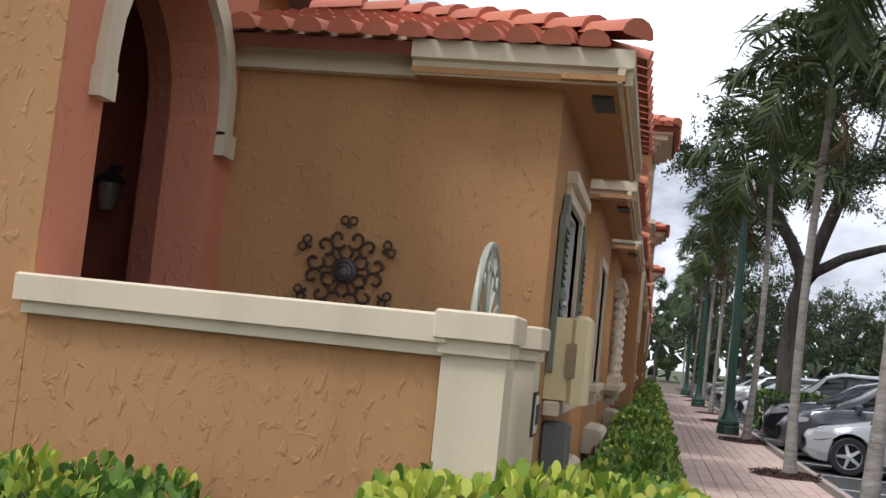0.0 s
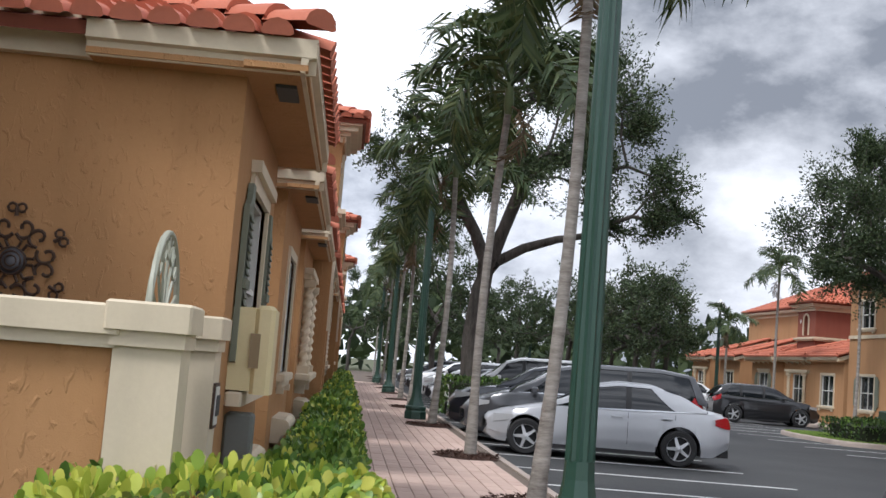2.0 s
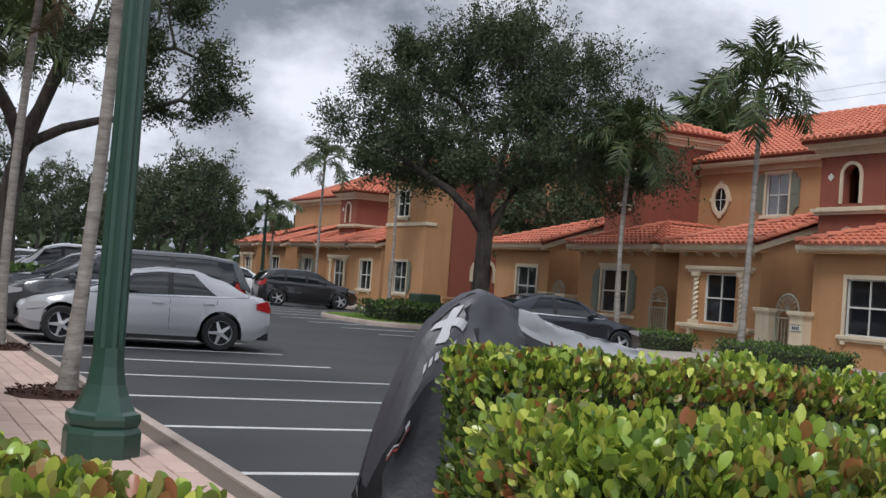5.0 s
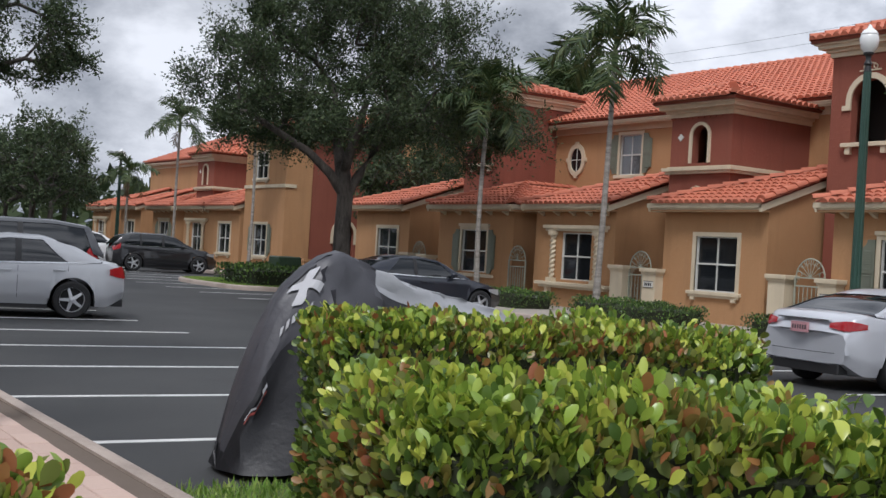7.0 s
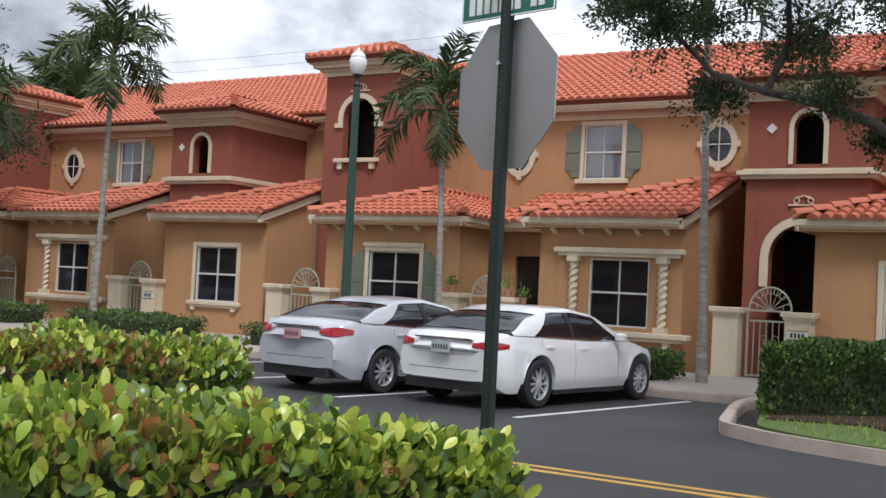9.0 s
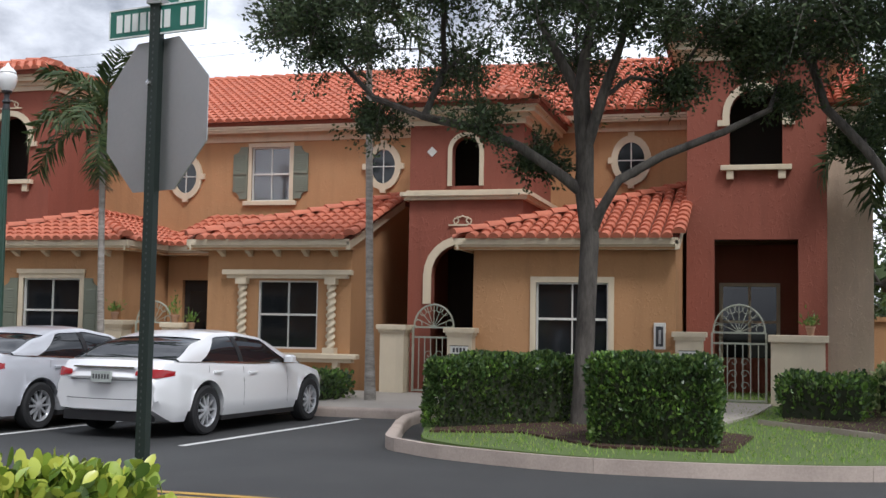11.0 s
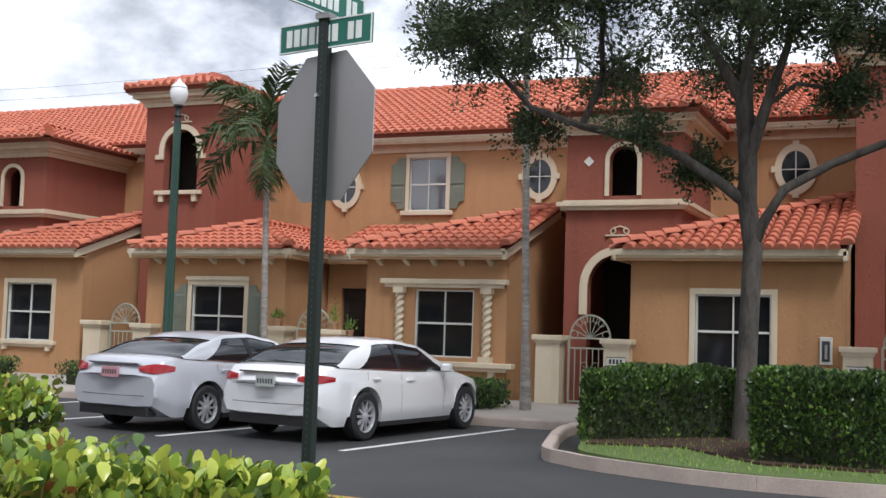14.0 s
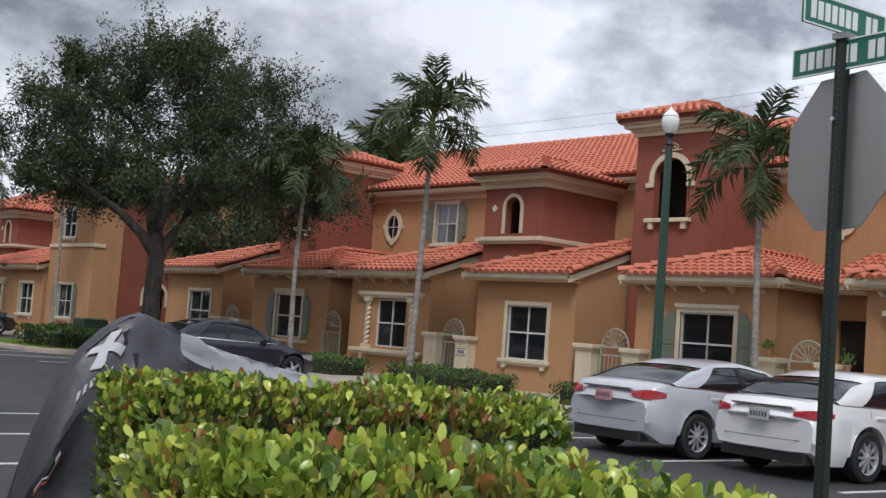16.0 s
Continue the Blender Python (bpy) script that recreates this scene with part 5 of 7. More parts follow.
def oak(m, stem, girth, clumps, seed, label, guides=(), leaf=0.10, twigs=42, per=40, material=None, bark=None, sprig=0.10, group=""):
    """A broad tree. stem: points of the trunk; guides: lines of the great limbs, each from a stem point; clumps: centres of leafy boughs,
    each reached by a branch from the nearest limb; twigs stand out of every clump and carry the leaves."""
    t = thing("tree", m, label, "tree", group)
    g = random.Random(seed)
    nodes, parent = [Vector(p) for p in stem], [k - 1 for k in range(len(stem))]

    def lead(start, points, wave=0.0):
        at = start
        for p in points:
            q = Vector(p)
            if wave:
                q += Vector((g.gauss(0, wave), g.gauss(0, wave), g.gauss(0, wave * 0.7)))
            nodes.append(q)
            parent.append(at)
            at = len(nodes) - 1
        return at

    great = {}
    for k, line in guides:
        first = len(nodes)
        lead(k, line, 0.035)
        great.update({first + i: girth * (0.54 - 0.34 * i / len(line)) for i in range(len(line))})
    low = len(stem) - 2
    core = sum((Vector(c[:3]) for c in clumps), Vector()) / len(clumps)
    ends = []
    for x, y, z, r in sorted(clumps, key=lambda c: (Vector(c[:3]) - nodes[len(stem) - 1]).length):
        c = Vector((x, y, z))
        pick = min(range(low, len(nodes)), key=lambda i: (nodes[i] - c).length + 0.9 * max(0.0, nodes[i].z - c.z) + (0.5 if i < len(stem) else 0.0))
        a = nodes[pick]
        d = c - a
        n = max(2, int(d.length / 0.55))
        lift = Vector((0, 0, 0.16 * d.length))
        ends.append((lead(pick, [a + d * (k / n) + lift * math.sin(math.pi * k / n) for k in range(1, n + 1)], 0.05), r))
    load = [0.0] * len(nodes)
    for i, r in ends:
        while i >= 0:
            load[i] += 1.0
            i = parent[i]
    total = max(load)
    radius = [max(0.012, 0.92 * girth * (max(l, 0.5) / total) ** 0.56) for l in load]
    for k, least in great.items():
        radius[k] = min(max(radius[k], least), 0.75 * girth)
    for k in range(len(stem)):
        radius[k] = girth * (1.28 if k == 0 else 1.04 if k == 1 else 1.0 - 0.10 * k / len(stem))
    kids = {}
    for i, p in enumerate(parent):
        kids.setdefault(p, []).append(i)
    wood = Shape()
    todo = [(-1, 0)]
    while todo:
        base, i = todo.pop()
        line, rad = ([nodes[base]], [min(radius[base], radius[i] * 1.18)]) if base >= 0 else ([], [])
        while True:
            line.append(nodes[i])
            rad.append(radius[i])
            nxt = sorted(kids.get(i, []), key=lambda q: -radius[q])
            todo.extend((i, q) for q in nxt[1:])
            if not nxt:
                break
            i = nxt[0]
        wood.tube(line, rad, 10 if rad[0] > 0.08 else 6 if rad[0] > 0.03 else 4)
    part("trunk", wood, bark or BARK, t, smooth=True)
    fine = Shape()
    pts, nrm = [], []
    for i, r in ends:
        c = nodes[i]
        away = (c - core)
        away = away.normalized() if away.length > 0.01 else Vector((0, 0, 1))
        for _ in range(int(twigs * g.uniform(0.55, 1.2))):
            d = Vector((g.gauss(0, 1), g.gauss(0, 1), g.gauss(0.25, 0.75))).normalized() + away * 0.35
            d.normalize()
            L = r * g.uniform(0.6, 1.2)
            if g.random() < sprig and away.z > -0.1:
                d = (d * 0.6 + Vector((0, 0, 0.8)) + away * 0.4).normalized()
                L = r * g.uniform(1.3, 2.2)
            start = c + Vector((g.gauss(0, 1), g.gauss(0, 1), g.gauss(0, 0.7))) * r * 0.16
            sag = Vector((0, 0, -0.16 * L))
            q = lambda f: start + d * (L * f) + sag * f * f
            fine.tube([q(0), q(0.5), q(1)], [0.009, 0.006, 0.003], 3, cap=False)
            for _ in range(per):
                f = g.random() ** 0.6
                p = q(f)
                w = 0.07 * r + 0.035
                pts.append((p.x + g.gauss(0, w), p.y + g.gauss(0, w), p.z + g.gauss(0, w)))
                nrm.append((d.x * 0.7, d.y * 0.7, d.z * 0.5 + 0.15))
    tagged(part("branchwork", fine, bark or BARK, t), kind="stuff")
    V, F = scatter(pts, nrm, leaf, leaf * 0.46, seed, droop=0.65, simple=True)
    mt = material or OAKLEAF
    tagged(part("crown", cloud_mesh("crown", V, F, mt, False), mt, t), kind="stuff")
    return t


def frond_mesh(name, length, seed, material, droop=1.0, leaflet=0.42, pairs=36):
    """A feather palm leaf: an arched rib with narrow drooping leaflets."""
    g = random.Random(seed)
    s = Shape()
    rib = []
    for k in range(13):
        t = k / 12
        a = radians(58 - 105 * droop * t ** 1.15)
        rib.append(Vector((0, 0, 0)) if not k else rib[-1] + Vector((0, math.cos(a), math.sin(a))) * (length / 12))
    s.tube(rib, [0.022 * (1 - 0.85 * k / 12) for k in range(13)], 5)
    for k in range(pairs):
        t = 0.16 + 0.84 * k / (pairs - 1)
        f = t * 12
        i = min(11, int(f))
        p = rib[i].lerp(rib[i + 1], f - i)
        d = (rib[i + 1] - rib[i]).normalized()
        size = leaflet * (0.45 + 0.55 * math.sin(math.pi * min(1, 0.15 + 0.8 * t))) * g.uniform(0.85, 1.1)
        for sg in (-1, 1):
            way = (Vector((sg * 0.72, 0, 0)) + d * 0.75 + Vector((0, 0, g.uniform(-0.45, 0.75)))).normalized()
            w = d * 0.027
            p1 = p + way * size * 0.55 + Vector((0, 0, -0.06 * size))
            p2 = p + way * size + Vector((0, 0, -0.40 * size * g.uniform(0.2, 1.9)))
            k0 = len(s.v)
            s.add([tuple(p - w * 0.6), tuple(p + w * 0.6), tuple(p1 + w), tuple(p1 - w), tuple(p2)], [(0, 1, 2, 3), (3, 2, 4)])
    return mesh_of(name, s, material)


FRONDS = [frond_mesh("frond", L, k, FROND, d, lf) for k, (L, d, lf) in enumerate(((1.55, 1.15, 0.50), (1.65, 0.95, 0.52), (1.45, 1.4, 0.50), (1.4, 0.75, 0.46)))]
DRY = frond_mesh("dead_frond", 1.3, 9, DRYFROND, 1.6, 0.35, 20)


def palm(x, y, z, height, seed, label="slender palm with a pale ringed trunk and arching fronds", lean=(0, 0), girth=0.072, fronds=13, size=1.0, dry=1, group=""):
    p = thing("palm", pose(x, y, z), label, "palm tree", group)
    g = random.Random(seed)
    pts, rad = [], []
    bend = g.uniform(-0.1, 0.1)
    n = 40
    for k in range(n + 1):
        t = k / n
        pts.append((lean[0] * t + bend * math.sin(math.pi * t), lean[1] * t, height * t - 0.05))
        rad.append(girth * (1.45 - 0.45 * min(1, t * 5)) * (1 - 0.25 * t) * (1 + 0.03 * (k % 2)))
    part("trunk", Shape().tube(pts, rad, 10), PBARK, p, smooth=True)
    top = Vector(pts[-1])
    part("crownshaft", Shape().lathe([(girth * 0.80, -0.05), (girth * 1.1, 0.08), (girth * 0.95, 0.35), (girth * 0.5, 0.62)], *top, sides=10), SHAFT, p, smooth=True)
    for k in range(fronds):
        a = 137.5 * k + g.uniform(-14, 14)
        up = 44 - 92 * (k / fronds) + g.uniform(-8, 8)
        m = Matrix.Translation(top + Vector((0, 0, 0.55 - 0.25 * k / fronds))) @ pose(0, 0, 0, 0, 0, a) @ pose(0, 0, 0, up, 0, g.uniform(-6, 6)) @ Matrix.Scale(size * g.uniform(0.85, 1.1), 4)
        part("frond", FRONDS[k % 4], FROND, p, at=m)
    for k in range(dry):
        part("dead_frond", DRY, DRYFROND, p, "brown hanging dead frond", at=Matrix.Translation(top + Vector((0, 0, 0.1))) @ pose(0, 0, 0, 0, 0, g.uniform(0, 360)) @ pose(0, 0, 0, -70, 0, 0))
    return p


# near palms in the brick pavement, each in a mulch pit
NEAR = "palms along the brick pavement"
for k, (x, y, h) in enumerate(((2.02, 11.9, 5.9), (1.95, 17.4, 5.3), (1.92, 25.0, 5.5), (1.9, 33.5, 5.6), (1.9, 39.5, 5.4), (1.9, 46.0, 5.7), (1.9, 53, 5.5), (1.9, 60, 5.6), (1.9, 67, 5.5), (1.9, 74, 5.5), (1.9, 81, 5.5))):
    palm(x, y, 0.14, h, 20 + k, lean=(0.18 if k < 2 else 0.1, 0), group=NEAR, fronds=17 if k < 6 else 11, size=1.3, dry=1)
    g = random.Random(k)
    pit = Shape()
    n = 18
    ring = [(0.46 * (1 + 0.15 * g.random()) * math.cos(6.283 * q / n), 0.46 * (1 + 0.15 * g.random()) * math.sin(6.283 * q / n)) for q in range(n)]
    rows = [[(a * f, b * f, z) for a, b in ring] for f, z in ((1.0, 0.0), (0.8, 0.03), (0.45, 0.055), (0.05, 0.06))]
    pit.grid(rows, close=True)
    solid("mulch_pit", pit, MULCH, "mound of red brown bark mulch round a palm", "mulch", group="mulch pits in the pavement", at=pose(x - 0.05, y, 0.148))
    if k < 4:
        chips = [(x - 0.05 + 0.5 * math.sqrt(g.random()) * math.cos(q), y + 0.5 * math.sqrt(g.random()) * math.sin(q), 0.165 + 0.04 * g.random()) for q in (g.uniform(0, 6.283) for _ in range(700))]
        V, F = scatter(chips, [(g.gauss(0, 1), g.gauss(0, 1), 0.2) for _ in chips], 0.055, 0.022, k, droop=0.5, simple=True)
        tagged(part("bark_chips", cloud_mesh("bark_chips", V, F, MULCH, False), MULCH), "loose red brown bark chips round a palm", "mulch", kind="stuff")

# far palms before the town houses
FARP = "palms before the town houses"
palm(19.8, 6.85, 0.14, 6.6, 40, group=FARP, lean=(0.1, 0.2), girth=0.075)
palm(19.8, 12.3, 0.14, 4.7, 41, group=FARP, size=1.1, fronds=15, lean=(0, 0.15))
palm(19.8, 22.4, 0.14, 6.4, 42, group=FARP, size=1.25, fronds=16, lean=(0, -0.2), girth=0.085)
palm(19.8, 27.6, 0.14, 5.4, 43, group=FARP, size=1.2, fronds=18, girth=0.08)
palm(20.0, 53.0, 0.14, 6.5, 44, group=FARP, size=1.2)
palm(20.0, 60.0, 0.14, 4.2, 45, group=FARP, size=1.1)
palm(21.0, 46.5, 0.14, 6.0, 46, group=FARP, size=1.0)
for k, (x, y, h) in enumerate(((35, 41, 8.4), (36, 43.5, 8.8), (37, 46, 8.3), (34, 48, 8.6), (33, 52, 8.0))):
    palm(x, y, 0, h, 60 + k, label="tall palm behind the town houses", size=2.3, girth=0.14, fronds=18, group="palms behind the town houses")

# oaks
ISLAND_CLUMPS = [(-4.3, 0.3, 5.9, 0.7), (-3.6, -0.6, 5.2, 0.6), (-3.0, 0.5, 4.5, 0.5), (-2.7, -0.3, 6.3, 0.8), (-1.8, 0.7, 5.5, 0.7), (-1.3, -0.5, 4.3, 0.55), (-0.7, 0.4, 3.9, 0.42),
                 (-1.2, -0.9, 6.5, 0.8), (0.1, 0.9, 6.2, 0.7), (0.6, -0.8, 5.8, 0.6), (1.2, 0.4, 5.0, 0.5), (1.5, -0.5, 6.4, 0.8), (2.5, 0.3, 5.7, 0.5), (2.7, 0.2, 4.7, 0.35)]
oak(pose(16.45, 2.55, 0.1, 0, 0, -81), [(0, 0, -0.1), (0.02, 0, 0.5), (0.06, 0, 1.6), (0.10, 0, 2.7), (0.02, 0.02, 3.3), (0.02, 0, 3.9), (-0.04, 0, 4.7)], 0.14,
    ISLAND_CLUMPS + [(x - 0.9, y, z, r) for x, y, z, r in dome(3.6, 3.0, 5.4, 8.8, 32, 0.80, 71, 0.1)], 7, "live oak with grey bark and small dark leaves",
    guides=((4, [(-0.35, -0.1, 3.6), (-0.9, -0.2, 3.95), (-1.6, -0.2, 4.2), (-2.3, -0.1, 4.4), (-3.0, 0.0, 4.7), (-3.5, 0.1, 5.2)]),
            (3, [(0.28, -0.1, 3.05), (0.5, -0.15, 3.5), (1.1, -0.15, 3.85), (1.9, -0.1, 4.15), (2.6, 0, 4.5), (2.85, 0, 5.3)]),
            (6, [(0.02, 0, 5.3), (0.1, 0.05, 6.0), (0.0, 0, 7.0)]), (6, [(-0.35, 0.2, 5.2), (-0.7, 0.4, 6.0)]), (5, [(0.25, -0.2, 4.6), (0.5, -0.3, 5.4)])), leaf=0.085, twigs=46, per=46)
RIGHT_CLUMPS = [(-1.9, -0.6, 5.5, 0.7), (-1.6, 0.6, 6.3, 0.8), (-0.8, -0.7, 5.6, 0.75), (-0.2, 0.5, 5.1, 0.6), (0.3, -0.6, 6.1, 0.8), (0.9, 0.5, 5.5, 0.75), (1.5, -0.4, 5.2, 0.7), (1.8, 0.6, 6.2, 0.8),
                (2.3, -0.3, 4.7, 0.6), (-0.9, 0.5, 4.2, 0.4), (2.9, 0.4, 5.7, 0.8), (2.0, 0.1, 5.6, 0.7)]
oak(pose(17.4, -2.1, 0.1, 0, 0, -97), [(0, 0, -0.1), (0.05, 0, 0.5), (0.18, 0, 1.4), (0.36, 0, 2.3), (0.45, 0, 2.8), (0.62, 0.05, 3.5), (0.9, 0.05, 4.4)], 0.15,
    RIGHT_CLUMPS + [(x + 1.1, y, z, r) for x, y, z, r in dome(3.4, 3.0, 5.5, 8.8, 30, 0.85, 72, 0.1)], 15, "leaning live oak with grey bark and dark leaves",
    guides=((3, [(0.1, -0.15, 2.75), (-0.3, -0.2, 3.3), (-0.8, -0.2, 3.9), (-1.2, -0.1, 4.6), (-1.5, 0, 5.3)]), (6, [(1.05, 0.1, 5.2), (1.3, 0.1, 5.9)]), (5, [(0.3, 0.3, 4.2), (0.1, 0.4, 5.0)])), leaf=0.088, twigs=46, per=46)
oak(pose(17.55, 31.8, 0.1, 0, 0, -29), [(0, 0, -0.1), (-0.03, 0, 0.7), (-0.05, 0, 1.9), (-0.02, 0, 3.0), (-0.12, 0, 3.7)], 0.27,
    dome(5.2, 4.4, 4.5, 9.5, 84, 0.88, 73, 0.2), 13, "broad live oak with dense dark green crown",
    guides=((3, [(0.4, 0.1, 3.8), (0.9, 0.2, 4.6), (1.7, 0.4, 5.4)]), (3, [(-0.5, -0.2, 3.7), (-1.2, -0.3, 4.3), (-2.2, -0.4, 4.9), (-3.2, -0.5, 5.4)]), (4, [(-0.3, 0.5, 4.7), (-0.5, 1.2, 5.8)]), (4, [(0.1, -0.6, 4.8), (0.5, -1.4, 5.9)])), leaf=0.115, twigs=40, per=42, sprig=0.2)
oak(pose(3.6, 33.0, 0.1, 0, 0, -6), [(0, 0, -0.1), (-0.05, 0, 0.8), (-0.1, 0, 2.2), (0.05, 0, 3.6), (0.15, 0, 4.3)], 0.30,
    [(x + 1.5, y, z, r) for x, y, z, r in dome(4.0, 4.0, 6.3, 10.6, 40, 0.9, 74)] + [(3.6, 0, 5.7, 0.7), (4.7, -0.4, 5.9, 0.7), (5.6, 0.3, 6.3, 0.6)], 17, "live oak with dark trunk rising from a clipped hedge",
    guides=((3, [(0.5, 0, 4.4), (1.2, -0.1, 4.9), (2.1, -0.1, 5.15), (3.0, 0, 5.4)]), (4, [(-0.2, 0.3, 5.2), (-0.8, 0.4, 6.2)]), (4, [(0.5, -0.3, 5.3), (0.9, -0.5, 6.3)])), leaf=0.12, per=40)
for k, (x, y, h, w) in enumerate(((15.5, 58.0, 7.2, 2.1), (15.6, 62, 7.8, 2.5), (15.2, 66, 7.4, 2.4), (13.4, 70, 7.6, 2.8), (10.8, 74, 7.4, 2.6), (18.4, 66, 8.0, 1.9), (4.5, 62, 9.0, 3.2), (17.0, 77, 8.5, 3), (6, 84, 9, 3.5), (12, 92, 9, 3.5), (0, 100, 9.5, 4), (-5, 95, 9, 4), (27.5, 43.8, 8.6, 2.6), (25.6, 41.6, 7.6, 1.9))):
    oak(pose(x, y, 0), [(0, 0, -0.1), (0.05, 0, 0.8), (0.0, 0.05, 2.0), (0.05, 0, 2.9)], 0.15, dome(w, w, 3.3, h - 0.7, 24, 0.85, 80 + k), 80 + k, "oak tree with dark green crown farther down the lot", leaf=0.20, twigs=20, per=16, group="oaks down the lot")
for k, (x, y, h) in enumerate(((31, -3.2, 8.5), (43, -11.5, 6.5), (45, -6.5, 7.5), (44, -16, 7), (52, -9, 8))):
    oak(pose(x, y, 0), [(0, 0, -0.1), (0.05, 0, 0.8), (0.0, 0.05, 1.6), (0.05, 0, 2.3)], 0.13, dome(2.7, 2.7, 1.9, h - 0.6, 26, 0.9, 120 + k), 120 + k, "leafy tree behind the garden wall", material=DEEPLEAF, leaf=0.20, twigs=20, per=16, group="trees behind the garden wall")
for k, (x, y) in enumerate(((24.0, -2.6), (24.6, -3.4), (27.5, -4.2), (23.4, -3.5))):
    palm(x, y, 0.1, 4.6 + 0.5 * k, 140 + k, label="palm with several trunks beside the end wall", size=1.35, girth=0.12, group="palms beside the end wall")
far = Shape()
pts, nrm = [], []
g = random.Random(5)
for k in range(9000):
    a = g.uniform(-0.6, 1.9)
    d = g.uniform(115, 150)
    hz = 7.5 + 2.5 * noise.noise(Vector((a * 9, 0, 0))) + 1.2 * noise.noise(Vector((a * 40, 1, 0)))
    pts.append((d * math.sin(a), d * math.cos(a), max(0.3, hz * g.random() ** 0.7)))
    nrm.append((-math.sin(a), -math.cos(a), 0.4))
V, F = scatter(pts, nrm, 2.2, 1.6, 3, droop=0.8, simple=True)
tagged(part("far_woods", cloud_mesh("far_woods", V, F, OAKLEAF, False), OAKLEAF), "dark green belt of trees in the distance", "woods", kind="stuff")

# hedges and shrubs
hedge("hedge", [(3.24, 6.27), (5.62, 5.32), (5.32, 4.52), (2.98, 5.47)], 0.06, 1.13, COCO, 0.060, 15000, 1, "clipped cocoplum hedge with bright green round leaves", COCORED, 0.3, "cocoplum hedges", cells=120, loose=0.10, old_shade=COCOOLDSHADE)
hedge("hedge", [(2.30, 4.15), (3.55, 3.05), (3.30, 1.75), (1.98, 3.05)], 0.06, 1.06, COCO, 0.060, 17000, 2, "clipped cocoplum hedge with reddish young leaves", COCORED, 0.17, "cocoplum hedges", cells=250, loose=0.10, old_shade=COCOOLDSHADE)
hedge("hedge", [(-1.0, 4.3), (0.55, 4.25), (1.0, 3.0), (-1.0, 3.0)], 0.1, 0.90, COCO, 0.066, 12000, 3, "low cocoplum hedge with reddish young leaves", COCORED, 0.5, "cocoplum hedges", cells=200, old_shade=COCOOLDSHADE)
hedge("shrub", [(-1.15, 6.2), (0.28, 6.2), (0.28, 4.6), (-1.15, 4.6)], 0.1, 0.90, GOLDLEAF, 0.085, 4500, 4, "golden yellow green shrub before the porch wall", SHRUB, 0.3, "shrubs along the house fronts", loose=0.10)
hedge("shrub", [(-3.3, 5.35), (-2.0, 5.35), (-2.0, 4.5), (-3.3, 4.5)], 0.1, 0.76, SHRUB, 0.075, 2500, 5, "green shrub at the foot of the porch wall", GOLDLEAF, 0.35, "shrubs along the house fronts", loose=0.10)
for k, y in enumerate((6.2, 9.4, 13.0, 18.0, 24.0, 31.0, 39.0)):
    e = (9.4, 13.0, 18.0, 24.0, 31.0, 39.0, 60.0)[k]
    hedge("shrub", [(-0.55, e), (0.24, e), (0.24, y), (-0.55, y)], 0.1, 0.66 - 0.02 * (k % 3), SHRUB, 0.085 if k < 3 else 0.12, 4200, 200 + k, "low green shrub bed along the house fronts", GOLDLEAF, 0.2, "shrubs along the house fronts", loose=0.09)
# far side: clipped hedges on the island and by the gates
hedge("hedge", [(14.75, 4.35), (15.9, 4.65), (18.0, 2.75), (17.55, 2.05)], 0.15, 1.03, DEEPLEAF, 0.062, 17000, 30, "dense dark green clipped hedge round a tree trunk", SHRUB, 0.12, "hedges on the grass island")
hedge("hedge", [(13.75, 2.05), (14.9, 2.05), (14.7, 0.55), (13.7, 0.60)], 0.15, 1.17, DEEPLEAF, 0.062, 13000, 31, "dense dark green clipped hedge block", SHRUB, 0.15, "hedges on the grass island")
for k, (y0, y1) in enumerate(((7.4, 10.2), (14.0, 17.0), (19.2, 22.8), (24.8, 28.8), (30, 34), (36, 40), (52, 58), (60, 66))):
    hedge("hedge", [(19.2, y1), (20.6, y1), (20.6, y0), (19.2, y0)], 0.13, 0.62, DEEPLEAF, 0.06 if k else 0.085, 3500, 40 + k, "low dark green hedge before a town house" if k else "loose grey green shrub by the kerb", SHRUB, 0.2, "low hedges before the town houses", loose=0.12)
hedge("shrub", [(19.0, -0.1), (20.6, -0.3), (20.0, -1.6), (18.6, -1.4)], 0.13, 0.80, DEEPLEAF, 0.08, 2500, 50, "dark green shrub by the porch", SHRUB, 0.4, "shrubs by the porch", loose=0.12)
hedge("shrub", [(20.0, -1.6), (22.5, -2.0), (22.0, -3.6), (19.8, -3.2)], 0.13, 0.95, VARIEG, 0.10, 2600, 51, "variegated yellow green shrub by the end wall", SHRUB, 0.35, "shrubs by the porch", loose=0.14)
hedge("shrub", [(26, -6), (33, -6), (33, -8), (26, -8)], 0.1, 0.9, SHRUB, 0.14, 2500, 52, "green shrubs before the garden wall", DEEPLEAF, 0.5, "shrubs by the porch", loose=0.2)
hedge("hedge", [(2.7, 32.8), (6.4, 32.5), (6.4, 31.0), (2.7, 31.2)], 0.1, 1.15, DEEPLEAF, 0.10, 3000, 53, "clipped dark green hedge on a planted bay", SHRUB, 0.2)
hedge("hedge", [(15.5, 37), (20, 37), (20, 34), (15.5, 34)], 0.1, 0.75, DEEPLEAF, 0.10, 3000, 54, "low dark green hedge under the broad oak", SHRUB, 0.2)
hedge("hedge", [(9.5, 62), (15, 61), (15, 58), (9.5, 59)], 0.0, 1.5, DEEPLEAF, 0.16, 2500, 56, "tall clipped hedge far down the lot", SHRUB, 0.2)


